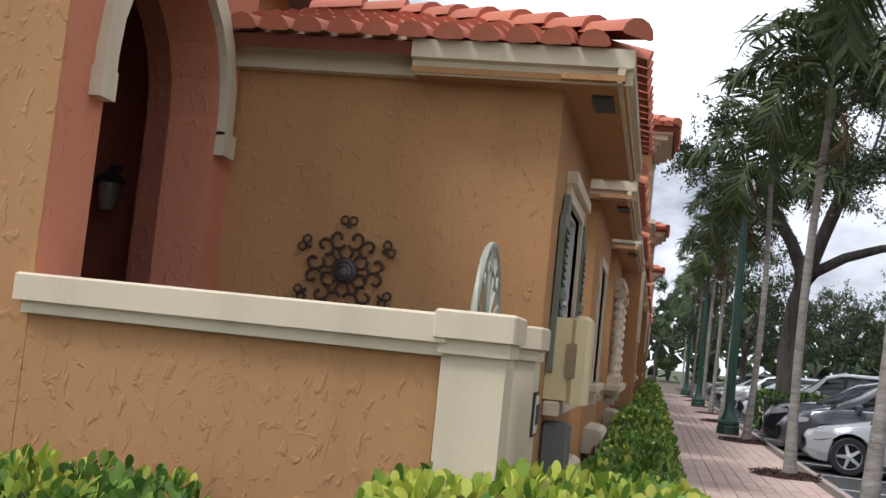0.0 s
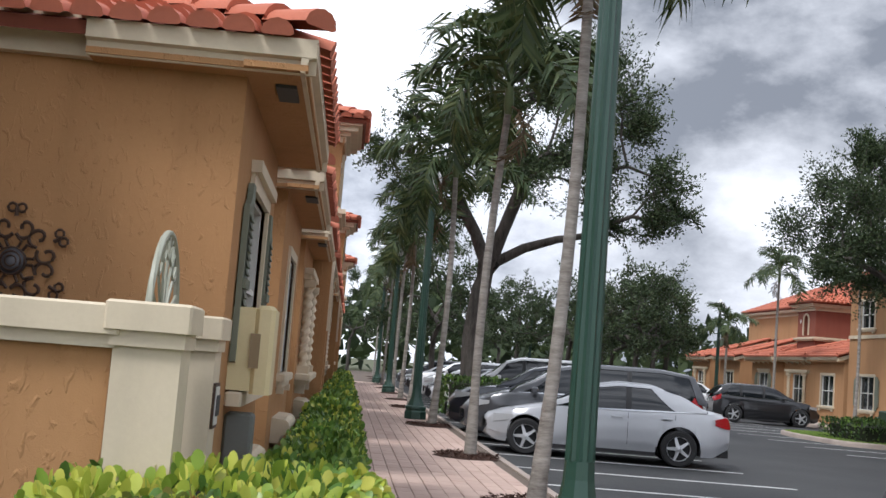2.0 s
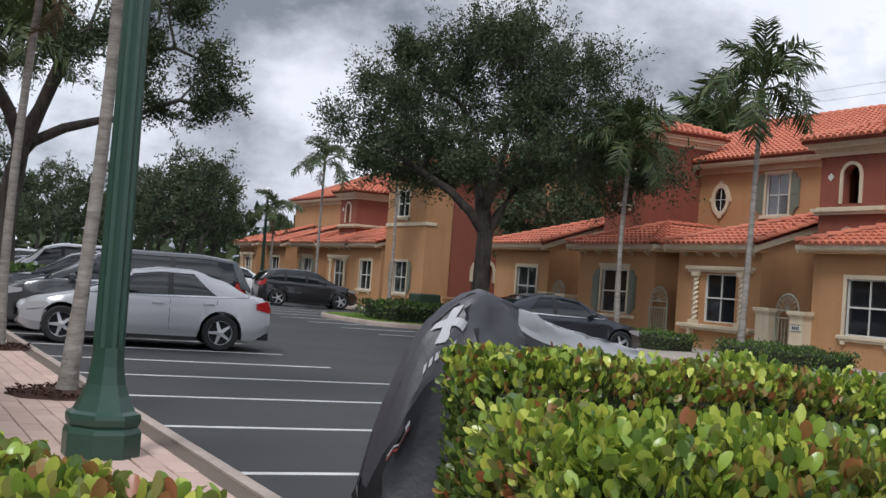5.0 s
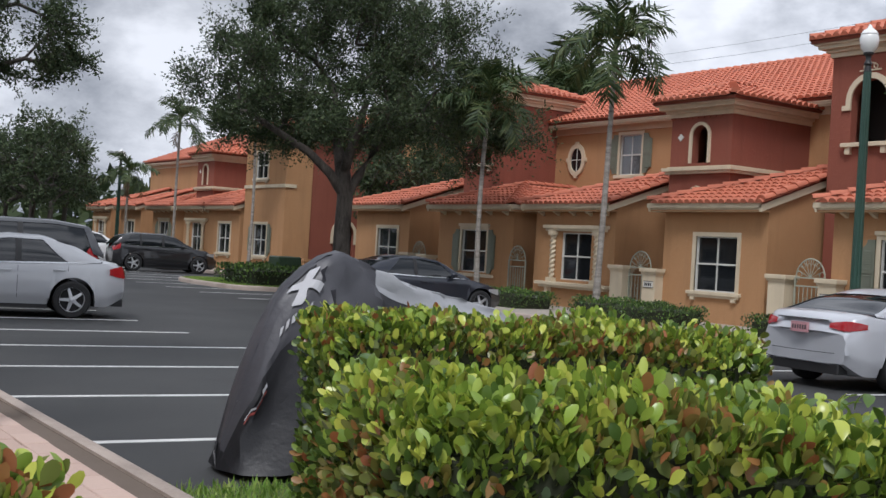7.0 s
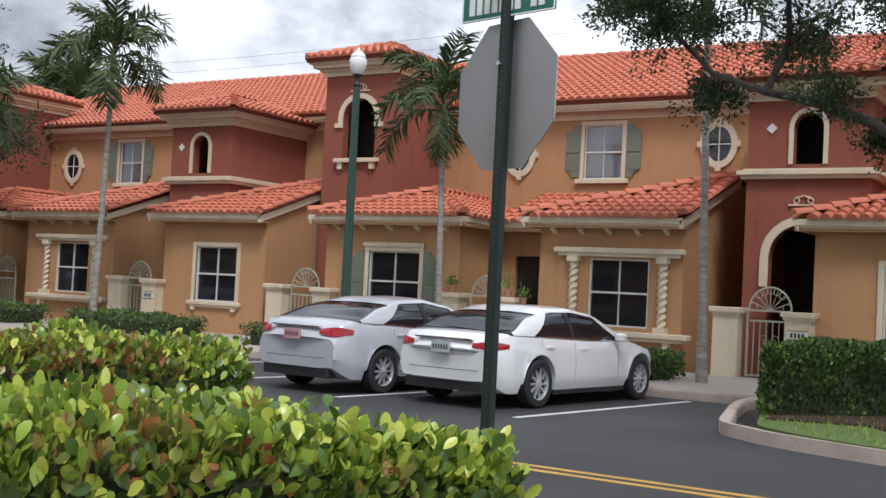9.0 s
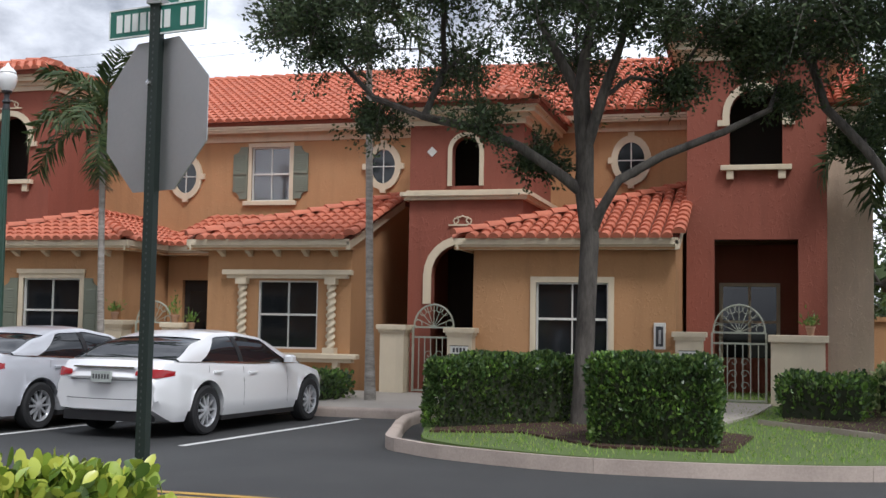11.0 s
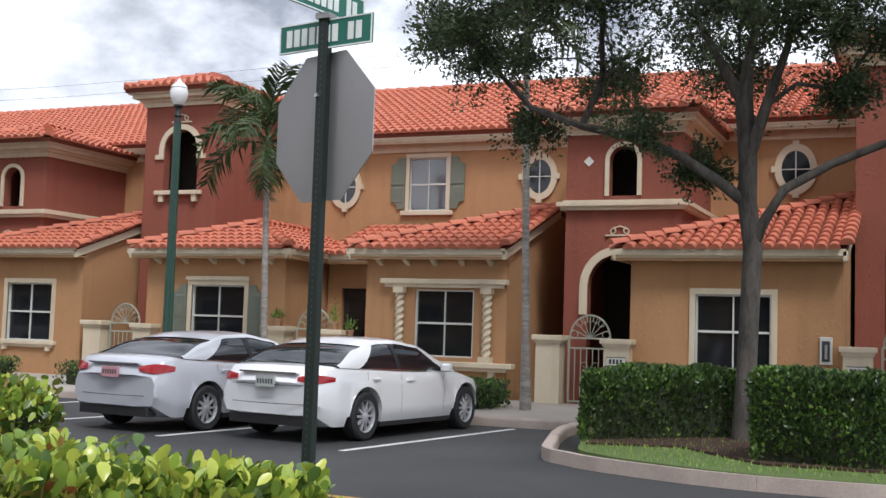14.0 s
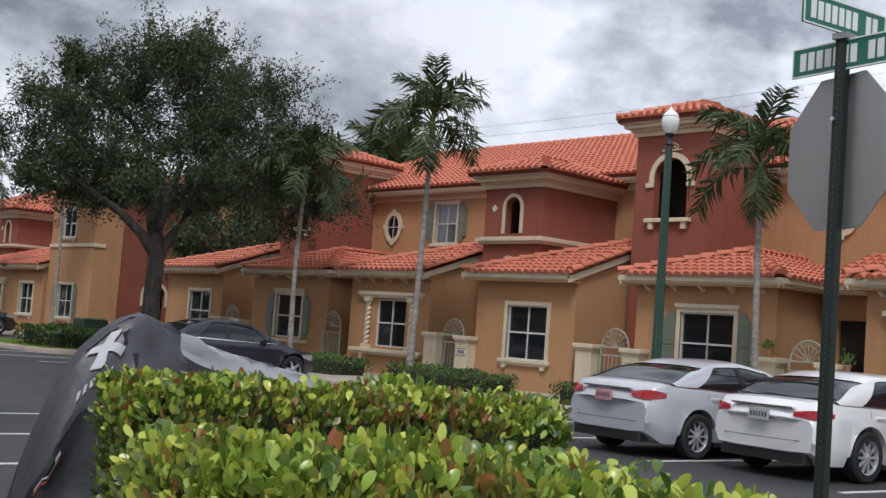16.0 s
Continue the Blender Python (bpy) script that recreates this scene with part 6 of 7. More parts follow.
# ---------------------------------------------------------------- islands, wall, lamps, signs
def rounded(points, each=4):
    """A closed line through the points, smoothed."""
    out = []
    n = len(points)
    for i in range(n):
        p = [Vector(points[(i + k) % n]) for k in (-1, 0, 1, 2)]
        for k in range(each):
            t = k / each
            q = 0.5 * (2 * p[1] + (p[2] - p[0]) * t + (2 * p[0] - 5 * p[1] + 4 * p[2] - p[3]) * t * t + (3 * p[1] - p[0] - 3 * p[2] + p[3]) * t ** 3)
            out.append((q.x, q.y))
    return out


def island(name, outline, label, grass_top=0.17):
    s = Shape()
    outline = rounded(outline, 5)
    n = len(outline)
    cx, cy = sum(p[0] for p in outline) / n, sum(p[1] for p in outline) / n
    ins = [(cx + (x - cx) * 0.955, cy + (y - cy) * 0.94) for x, y in outline]
    s.prism(ins, "z", -0.1, grass_top - 0.04)
    solid(name, s, GRASS, label, kind="structure")
    kerb_line(outline + outline[:1], "rounded concrete kerb round a grass island", 0.14, 0.15)
    g = random.Random(n)
    pts, nrm = [], []
    xs, ys = [p[0] for p in ins], [p[1] for p in ins]
    while len(pts) < 16000:
        x, y = g.uniform(min(xs), max(xs)), g.uniform(min(ys), max(ys))
        if inside(ins, x, y):
            pts.append((x, y, grass_top - 0.045))
            nrm.append((g.uniform(-0.4, 0.4), g.uniform(-0.4, 0.4), 1))
    V, F = scatter(pts, nrm, 0.06, 0.014, 6, droop=0.3, simple=True)
    tagged(part("grass", cloud_mesh("grass", V, F, BLADE, False), BLADE), "bright green mown grass", "grass", kind="stuff")


curve = [(18.2, 5.0), (14.2, 4.52), (13.25, 3.95), (12.75, 3.1), (12.4, 2.0), (12.4, 0.8), (12.6, -0.3), (13.0, -1.3), (13.6, -1.95), (14.8, -2.45), (16.2, -2.9), (18.5, -3.5), (22.0, -4.3), (30, -6.2), (30, 1.2), (18.2, 1.2)]
island("lawn", curve[::-1], "mown grass island with a rounded kerb")
solid("path", Shape().prism([(18.0, 1.9), (22.4, 1.9), (22.4, -0.1), (19.5, 0.2), (17.6, 0.6)], "z", 0.0, 0.165), CONCRETE, "pale concrete path to the gate", kind="structure")
solid("mulch_bed", Shape().prism([(14.5, 4.2), (16.6, 4.5), (18.0, 2.6), (16.9, 1.3), (15.6, 0.2), (13.6, 0.4), (13.5, 1.9), (14.9, 3.1)], "z", 0.0, 0.158), MULCH, "brown mulch bed under the hedges and oak", kind="structure")
solid("mulch_bed", Shape().prism([(18.2, -0.2), (22.4, -0.4), (24.2, -3.4), (19.6, -2.7), (17.2, -2.5), (16.6, -1.6)], "z", 0.0, 0.16), MULCH, "brown mulch bed by the end wall", kind="structure")
solid("border", Shape().prism([(17.6, 0.0), (17.8, 0.16), (16.2, -1.3), (16.0, -1.42)], "z", 0.0, 0.21), KERB, "low red brick edging of the bed", kind="structure")
island('lawn', [(14.9, 34.2), (15.4, 33.5), (16.4, 33.1), (17.7, 33.0), (17.7, 40.0), (15.6, 40.0), (14.9, 38.0)], 'small grass island with a transformer box')
gw = Shape()
gw.prism([(40, 4), (40.2, 4), (34.2, -24), (34, -24)], "z", 0, 1.85)
gw.prism([(39.9, 4), (40.3, 4), (34.3, -24), (33.9, -24)], "z", 1.85, 2.0)
solid("garden_wall", gw, TAN, "long tan stucco garden wall with a coping", "wall", kind="structure")
shed = thing("white_building", pose(48, -12, 0), "low white building behind the garden wall", "building")
part("wall", Shape().box(0, -8, 0, 6, 2.0, 3.0), WHITE, shed)
part("roof", Shape().box(-0.4, -8.4, 3.0, 6.4, 2.4, 3.25), CONCRETE, shed)
# lawn grass near the camera
g = random.Random(12)
pts = [(g.uniform(2.6, 6.0), g.uniform(4.6, 6.5), 0.055) for _ in range(9000)]
V, F = scatter(pts, [(g.uniform(-0.5, 0.5), g.uniform(-0.5, 0.5), 1) for _ in pts], 0.07, 0.012, 8, droop=0.3, simple=True)
tagged(part("grass", cloud_mesh("grass", V, F, BLADE, False), BLADE), "rough green grass along the lawn edge", "grass", kind="stuff")


def street_lamp(x, y, z, height, label, scale=1.0, near=False):
    """A fluted green post on an eight-sided base, with a frosted acorn globe."""
    p = thing("street_lamp", pose(x, y, z), label, "street lamp", "green street lamps")
    k = scale
    part("base", Shape().lathe([(0.27, 0), (0.27, 0.17), (0.255, 0.20), (0.24, 0.21), (0.255, 0.23), (0.262, 0.27), (0.255, 0.30), (0.215, 0.32), (0.20, 0.35), (0.165, 0.42), (0.135, 0.50), (0.115, 0.62), (0.108, 0.75)] if k == 1 else [(0.27 * k, 0), (0.27 * k, 0.2), (0.2 * k, 0.35), (0.11 * k, 0.75)], sides=8, turn=math.pi / 8), GREEN, p)
    fl = Shape()
    rows = []
    for t in range(9):
        z0 = 0.75 + (height - 0.95) * t / 8
        r = (0.108 - 0.030 * t / 8) * k
        rows.append([((r if q % 2 else r * 0.88) * math.cos(2 * math.pi * q / 24), (r if q % 2 else r * 0.88) * math.sin(2 * math.pi * q / 24), z0) for q in range(24)])
    fl.grid(rows, close=True)
    part("post", fl, GREEN, p)
    part("collar", Shape().lathe([(0.08, -0.22), (0.06, -0.10), (0.085, -0.06), (0.05, 0.02), (0.06, 0.10), (0.105, 0.14), (0.105, 0.17)], 0, 0, height, sides=12), BLACKTRIM, p, "black collar", smooth=True)
    part("globe", Shape().lathe([(0.10, 0.17), (0.15, 0.24), (0.185, 0.36), (0.19, 0.46), (0.165, 0.52), (0.175, 0.54), (0.12, 0.62), (0.05, 0.67), (0.03, 0.72), (0.005, 0.75)], 0, 0, height, sides=16), GLOBE, p, "frosted white acorn globe", smooth=True)
    return p


street_lamp(1.72, 8.42, 0.14, 5.3, "dark green fluted street lamp on the brick pavement")
for y in (27.6, 46.0, 64.0):
    street_lamp(1.72, y, 0.14, 5.3, "dark green fluted street lamp on the brick pavement")
street_lamp(19.9, 14.75, 0.14, 5.75, "dark green street lamp before the town houses")
street_lamp(20.0, 61.5, 0.14, 5.3, "dark green street lamp before the second block")
street_lamp(12.0, 76.0, 0.14, 5.0, "dark green street lamp far down the lot")

SIGNPOST = mat("blackish_green_paint", (0.009, 0.018, 0.014), rough=0.65, scale=6, bump=0.1)
# stop sign seen from behind, with two street name plates
sp = thing("street_sign", pose(5.30, 2.98, 0.05), "octagonal road sign back on green post with name plates", "road sign")
post = Shape().box(-0.026, -0.026, 0, 0.026, 0.026, 3.05)
part("post", post, SIGNPOST, sp, "dark green perforated steel post")
holes = Shape()
for k in range(88):
    holes.add([(-0.0268, -0.006, 0.3 + k * 0.032), (-0.0268, 0.006, 0.3 + k * 0.032), (-0.0268, 0.006, 0.312 + k * 0.032), (-0.0268, -0.006, 0.312 + k * 0.032)], [(0, 3, 2, 1)])
turned = lambda a: pose(0, 0, 0, 0, 0, a)
octo = [(0.411 * math.cos(radians(22.5 + 45 * k)), 2.47 + 0.411 * math.sin(radians(22.5 + 45 * k))) for k in range(8)]
part("octagon", Shape().prism([(x - 0.03, z) for x, z in octo], "y", 0.034, 0.040), SIGNBACK, sp, "bare grey aluminium back of the octagon", at=turned(-111))
part("bolt", Shape().lathe([(0.012, 0), (0.012, 0.02), (0.004, 0.026)], 0, -0.05, 2.62, sides=8, axis="y"), CHROME, sp, at=turned(-111))
for zc, a, L in ((2.94, -101, 0.61), (3.12, -10, 0.61)):
    pl = part("name_plate", Shape().box(-L / 2, -0.006, zc - 0.075, L / 2, 0.006, zc + 0.075), SIGNGREEN, sp, "green street name plate with white marks", at=turned(a))
    part("rim", Shape().box(-L / 2, -0.009, zc - 0.075, L / 2, -0.006, zc - 0.068).box(-L / 2, -0.009, zc + 0.068, L / 2, -0.006, zc + 0.075).box(-L / 2, -0.009, zc - 0.068, -L / 2 + 0.007, -0.006, zc + 0.068).box(L / 2 - 0.007, -0.009, zc - 0.068, L / 2, -0.006, zc + 0.068), SIGNWHITE, pl)
    for k in range(10):
        if k != 7:
            x0 = -L / 2 + 0.05 + k * (L - 0.1) / 10
            part("mark", Shape().box(x0, -0.009, zc - 0.045, x0 + (L - 0.1) / 14, -0.006, zc + 0.045), SIGNWHITE, pl)
part("bracket", Shape().box(-0.04, -0.04, 3.015, 0.04, 0.04, 3.045), SIGNBACK, sp)
tagged(part("punched_holes", holes, MARK, sp, at=turned(-10)), kind="stuff")

# green transformer box on the planted island
tb = thing("transformer_box", pose(17.3, 35.3, 0.14), "green metal utility transformer box on the island", "utility box")
part("cabinet", Shape().box(-0.42, -0.42, 0.05, 0.42, 0.42, 0.98, 0.04), UTILGREEN, tb)
part("pad", Shape().box(-0.75, -0.75, -0.05, 0.75, 0.75, 0.05), CONCRETE, tb)
# overhead wires beyond the roofs
for k in range(2):
    c = [(40 + 0.0 * q, 75 - 5.5 * q, 13.0 + 0.5 * k - 1.6 * math.sin(math.pi * q / 14)) for q in range(15)]
    solid("overhead_wire", Shape().tube(c, 0.007, 4), WIRE, "thin black overhead wire", "wire", group="overhead wires")
# intercom on the wall by the end wing, flower pots
ic = thing("call_box", pose(FRONT - 0.08, 1.98, 1.12), "white framed call box on the wall", "call box")
part("frame", Shape().box(0, -0.11, 0, 0.08, 0.11, 0.5, 0.01), WHITE, ic)
part("face", Shape().box(-0.012, -0.07, 0.05, 0.0, 0.07, 0.43), MARK, ic)
part("handset", Shape().box(-0.05, -0.03, 0.1, -0.012, 0.02, 0.36, 0.01), SIGNBACK, ic)
for k, (y, x, z, r) in enumerate(((-0.75, FRONT - 0.15, 1.43, 0.09), (12.2, FRONT - 0.1, 1.46, 0.10), (11.8, FRONT - 0.1, 1.3, 0.08), (13.65, FRONT - 0.1, 1.5, 0.09))):
    pt = thing("flower_pot", pose(x, y, z), "clay flower pot with a small plant", "flower pot", "flower pots on the porch walls")
    part("pot", Shape().lathe([(r * 0.6, 0), (r * 0.9, 0.13), (r, 0.14), (r, 0.17), (r * 0.85, 0.17)], sides=14), TERRA, pt, smooth=True)
    gg = random.Random(k)
    pp = [(gg.gauss(0, 0.06), gg.gauss(0, 0.06), 0.17 + abs(gg.gauss(0, 0.09 if k != 1 else 0.2))) for _ in range(90)]
    V, F = scatter(pp, [(p[0] * 5, p[1] * 5, 1) for p in pp], 0.09, 0.03, k, simple=True)
    tagged(part("foliage", cloud_mesh("foliage", V, F, SHRUB, False), SHRUB, pt), kind="stuff")


# ---------------------------------------------------------------- cars
def lerp_table(rows, x):
    for (a, p), (b, q) in zip(rows, rows[1:]):
        if x <= b:
            t = 0 if b == a else max(0.0, (x - a) / (b - a))
            t = t * t * (3 - 2 * t) * 0.5 + t * 0.5
            return p + (q - p) * t
    return rows[-1][1]


def wheel_meshes(r, style, dark=False):
    tyre = mesh_of("tyre", Shape().lathe([(r * 0.66, -0.10), (r * 0.9, -0.105), (r * 0.985, -0.085), (r, -0.05), (r, 0.05), (r * 0.985, 0.085), (r * 0.9, 0.105), (r * 0.66, 0.10)], sides=32, axis="y", cap=False), TYRE, smooth=True)
    rim = Shape()
    rim.lathe([(r * 0.69, 0.02), (r * 0.69, 0.095), (r * 0.655, 0.10), (r * 0.63, 0.07), (r * 0.62, 0.02)], sides=32, axis="y")
    for k in range(style):
        a = 2 * math.pi * k / style
        d, e = Vector((math.cos(a), 0, math.sin(a))), Vector((-math.sin(a), 0, math.cos(a)))
        w0, w1 = r * 0.10 * (5 / style) ** 0.8, r * 0.06 * (5 / style) ** 0.8
        p = [d * r * 0.12 - e * w0, d * r * 0.12 + e * w0, d * r * 0.65 + e * w1, d * r * 0.65 - e * w1]
        rim.add([tuple(q + Vector((0, 0.085 - 0.012 * (i > 1), 0))) for i, q in enumerate(p)] + [tuple(q + Vector((0, 0.045, 0))) for q in p], [(3, 2, 1, 0), (0, 1, 5, 4), (1, 2, 6, 5), (2, 3, 7, 6), (3, 0, 4, 7)])
    rim.lathe([(r * 0.17, 0.03), (r * 0.17, 0.085), (r * 0.08, 0.10), (0.005, 0.10)], sides=16, axis="y")
    return tyre, mesh_of("rim", rim, RIM, smooth=True), mesh_of("brake", Shape().lathe([(r * 0.64, 0.0), (r * 0.64, 0.03)], sides=24, axis="y"), RIMDARK)


def car(m, spec, body_paint, label, name="car"):
    """x: from the nose (0) to the tail (length); the shape is lofted from rows of (x, height) for bonnet line, belt and roof."""
    c = thing(name, m, label, "car")
    L, W, R = spec["length"], spec["width"], spec["wheel"]
    ax1, ax2 = spec["axles"]
    top, roof, gh0, gh1 = spec["top"], spec["roof"], spec["glass"][0], spec["glass"][1]
    N = 84
    nose, tail = spec.get("nose", 0.30), spec.get("tail", 0.16)

    def half(x):
        t = x / L
        w = 1.0
        if t < 0.2:
            w = 1 - nose * (1 - t / 0.2) ** 2.3
        if t > 0.82:
            w = 1 - tail * ((t - 0.82) / 0.18) ** 2.4
        return W / 2 * w

    def floor(x):
        z = 0.20
        t = x / L
        if t < 0.06:
            z += 0.12 * (1 - t / 0.06) ** 2
        if t > 0.92:
            z += 0.16 * ((t - 0.92) / 0.08) ** 1.5
        return z

    def section(x):
        w, zt, zb = half(x), lerp_table(top, x), floor(x)
        pts = [(0.60 * w, zb), (0.93 * w, zb + 0.01), (0.985 * w, zb + 0.14), (1.0 * w, zb + 0.30 * (zt - zb)), (0.978 * w, zb + 0.50 * (zt - zb)), (0.990 * w, zb + 0.74 * (zt - zb)),
               (0.960 * w, zt - 0.065), (0.93 * w, zt - 0.020), (0.86 * w, zt), (0.5 * w, zt + 0.018), (0, zt + 0.024)]
        out = []
        for i, (y, z) in enumerate(pts):
            for ax in (ax1, ax2):
                Ra = R + 0.055
                if abs(x - ax) < Ra and i < 6:
                    za = R + math.sqrt(Ra * Ra - (x - ax) ** 2)
                    if z < za:
                        z = za + 0.004 * i
                        if i >= 2:
                            y = w * 1.0 + 0.004
            out.append((y, z))
        return out

    xs = sorted({L * k / N for k in range(N + 1)} | {ax + s * (R + 0.055) * f for ax in (ax1, ax2) for s in (-1, 1) for f in (0.9999, 0.97, 0.9, 0.78)})
    rows = []
    for x in xs:
        sec = section(min(max(x, 0.001), L - 0.001))
        rows.append([(x, y, z) for y, z in sec] + [(x, -y, z) for y, z in sec[-2::-1]])
    lean_in = lambda z: 0.12 * max(0.0, (z - 0.58) / 0.45) ** 2 + 0.10 * max(0.0, (0.46 - z) / 0.25)
    # round nose and tail in plan
    for k, row in enumerate(rows):
        x = xs[k]
        t = x / L
        for i, (px_, y, z) in enumerate(row):
            f = abs(y) / (W / 2)
            if t < 0.12:
                row[i] = (px_ + (0.30 * f ** 2.5 + 0.13 * max(0.0, (z - 0.48) / 0.35) ** 2) * (1 - t / 0.12), y, z)
            elif t > 0.90:
                row[i] = (px_ - (0.16 * f ** 3 + lean_in(z)) * (t - 0.90) / 0.10, y, z)
    s = Shape().grid(rows)
    n = len(rows[0])
    s.f += [tuple(range(n)), tuple(range((len(rows) - 1) * n + n - 1, (len(rows) - 1) * n - 1, -1))]
    # underside
    s.f += [(k * n + n - 1, k * n, (k + 1) * n, (k + 1) * n + n - 1) for k in range(len(rows) - 1)]
    body = part("body", s, body_paint, c, smooth=True)

    rmax = max(z for _, z in roof)

    def cabin(x, v, off=0.0):
        """A point of the glasshouse: v 0 at the belt, 1 at the roof's edge, 2 at the roof's middle."""
        w = half(min(max(x, gh0), gh1))
        zb = lerp_table(top, x) - 0.015
        zr = max(lerp_table(roof, x), zb)
        rise = (zr - zb) / max(0.01, rmax - zb)
        yb, ye = 0.93 * w, (0.93 - spec.get("tumble", 0.24) * rise) * w
        if v <= 1:
            y, z = yb + (ye - yb) * v, zb + (zr - 0.05 * rise - zb) * v
            y += 0.03 * math.sin(math.pi * v) * rise
            return Vector((x, y + off, z + off * 0.2))
        t = v - 1
        return Vector((x, ye * math.cos(t * math.pi / 2), zr - 0.05 * rise + 0.05 * rise * math.sin(t * math.pi / 2) + off))

    gx = [gh0 + (gh1 - gh0) * k / 40 for k in range(41)]
    vs = [0, 0.25, 0.5, 0.75, 1.0, 1.15, 1.35, 1.6, 2.0]
    gl = []
    for x in gx:
        line = [cabin(x, v) for v in vs]
        gl.append(line + [Vector((p.x, -p.y, p.z)) for p in line[-2::-1]])
    part("glass", Shape().grid(gl), CARGLASS, c, "dark tinted glass", smooth=True)

    def patch(name_, x0, x1, v0, v1, material, both=True, off=0.008, slant=(0.0, 0.0), n_=10, label_=""):
        """A strip of the glasshouse's skin, slightly proud; slant: how far each end runs back from belt to roof."""
        for sg in ((1, -1) if both else (1,)):
            rr = []
            for k in range(n_ + 1):
                line = []
                for j in range(7):
                    v = v0 + (v1 - v0) * j / 6
                    xa, xb = x0 + slant[0] * (v - v0), x1 + slant[1] * (v - v0)
                    p = cabin(xa + (xb - xa) * k / n_, v, off)
                    line.append((p.x, sg * p.y, p.z))
                rr.append(line)
            part(name_, Shape().grid(rr), material, c, label_, smooth=True)

    r0, r1 = spec["roofline"]
    rf = []
    for k in range(25):
        x = r0 + (r1 - r0) * k / 24
        line = [cabin(x, v, 0.010) for v in (0.93, 1.0, 1.1, 1.25, 1.5, 1.75, 2.0)]
        rf.append(line + [Vector((p.x, -p.y, p.z)) for p in line[-2::-1]])
    part("roof", Shape().grid(rf), body_paint, c, smooth=True)
    sl = spec["pillars"]
    patch("front_pillar", gh0 + 0.02, gh0 + 0.14, 0.0, 1.10, body_paint, slant=(0.10, r0 - gh0 - 0.06), n_=16)
    for x in sl[:-1]:
        patch("middle_pillar", x - 0.05, x + 0.05, 0.0, 0.95, BLACKTRIM, off=0.006)
    patch("rear_pillar", sl[-1], gh1 - 0.02, 0.0, 1.13, body_paint, slant=(r1 - gh1 + spec.get("cslant", 0.30), 0.0), off=0.012, n_=16)
    patch("window_trim", gh0 + 0.15, gh1 - 0.25, -0.03, 0.03, CHROME, off=0.012)
    # door seams and handles
    for x in spec["seams"]:
        sm = Shape()
        for sg in (1, -1):
            w = half(x)
            zt = lerp_table(top, x)
            sm.add([(x - 0.004, sg * (w * 0.99 + 0.004), 0.34), (x + 0.004, sg * (w * 0.99 + 0.004), 0.34), (x + 0.004, sg * (w + 0.004), 0.6), (x + 0.004, sg * (w * 0.965 + 0.004), zt - 0.06), (x - 0.004, sg * (w * 0.965 + 0.004), zt - 0.06), (x - 0.004, sg * (w + 0.004), 0.6)], [(0, 1, 2, 3, 4, 5)])
        part("door_seam", sm, BLACKTRIM, c)
    for x in spec["handles"]:
        for sg in (1, -1):
            w, zt = half(x), lerp_table(top, x)
            part("door_handle", Shape().box(x - 0.10, sg * w * 0.985 - 0.02, zt - 0.16, x + 0.10, sg * w * 0.985 + 0.022, zt - 0.125, 0.01), spec.get("handle", body_paint), c)
    for sg in (1, -1):
        x = gh0 + 0.50
        part("mirror", Shape().box(x - 0.06, min(sg * (W / 2 - 0.02), sg * (W / 2 + 0.14)), lerp_table(top, x) + 0.0, x + 0.08, max(sg * (W / 2 - 0.02), sg * (W / 2 + 0.14)), lerp_table(top, x) + 0.11, 0.03), body_paint, c)
        hx = spec.get("lamp_front", 0.10)
        zt = lerp_table(top, hx + 0.25)
        rr = []
        for k in range(7):
            x = hx + 0.50 * k / 6
            sx = section(x)
            t = x / L
            line = []
            for j in range(4):
                zz = zt - 0.07 - 0.15 * (1 - 0.55 * k / 6) * j / 3
                y = half(x) * 0.985 + 0.006
                f = y / (W / 2)
                line.append((x + (0.30 * f ** 2.5) * max(0, 1 - t / 0.12) - 0.012, sg * y, zz))
            rr.append(line)
        part("headlight", Shape().grid(rr), LAMPCLEAR, c, smooth=True)
        # tail lights wrap round the corner
        z0, z1 = spec["tail_lamp"]
        rr = []
        for k in range(10):
            if k < 5:
                x, f = L - 0.32 + 0.30 * k / 4, 1.0
                y = half(min(x, L - 0.01)) * 0.99 + 0.008
            else:
                y = half(L - 0.01) * 0.99 - (W * 0.15) * (k - 4) / 5
                x = L + 0.008
            t = x / L
            px_ = x - (0.16 * (y / (W / 2)) ** 3) * max(0, (min(t, 1.0) - 0.90) / 0.10)
            taper = 1 - 0.55 * abs(k - 4.5) / 4.5
            zm = (z0 + z1) / 2
            far_ = max(0, (min(t, 1.0) - 0.90) / 0.10)
            hh_ = (z1 - z0) / 2 * taper
            rr.append([(px_ - lean_in(zz) * far_ + (0.006 if zz == zm else 0), sg * y, zz) for zz in (zm + hh_, zm, zm - hh_)])
        part("tail_light", Shape().grid(rr), LAMPRED, c, "red tail light", smooth=True)
    part("lower_bumper", Shape().box(L - 0.28, -W * 0.36, 0.22, L - 0.085, W * 0.36, 0.36, 0.02), BLACKTRIM, c)
    pl = part("number_plate", Shape().box(L - 0.03, -0.15, spec["plate"] + 0.01, L + 0.006, 0.15, spec["plate"] + 0.15), spec.get("plate_mat", PLATE), c)
    bars = Shape()
    for k in range(6):
        bars.box(L + 0.006, -0.125 + 0.045 * k, spec["plate"] + 0.05, L + 0.008, -0.10 + 0.045 * k, spec["plate"] + 0.11)
    tagged(part("plate_marking", bars, MARK, pl), kind="stuff")
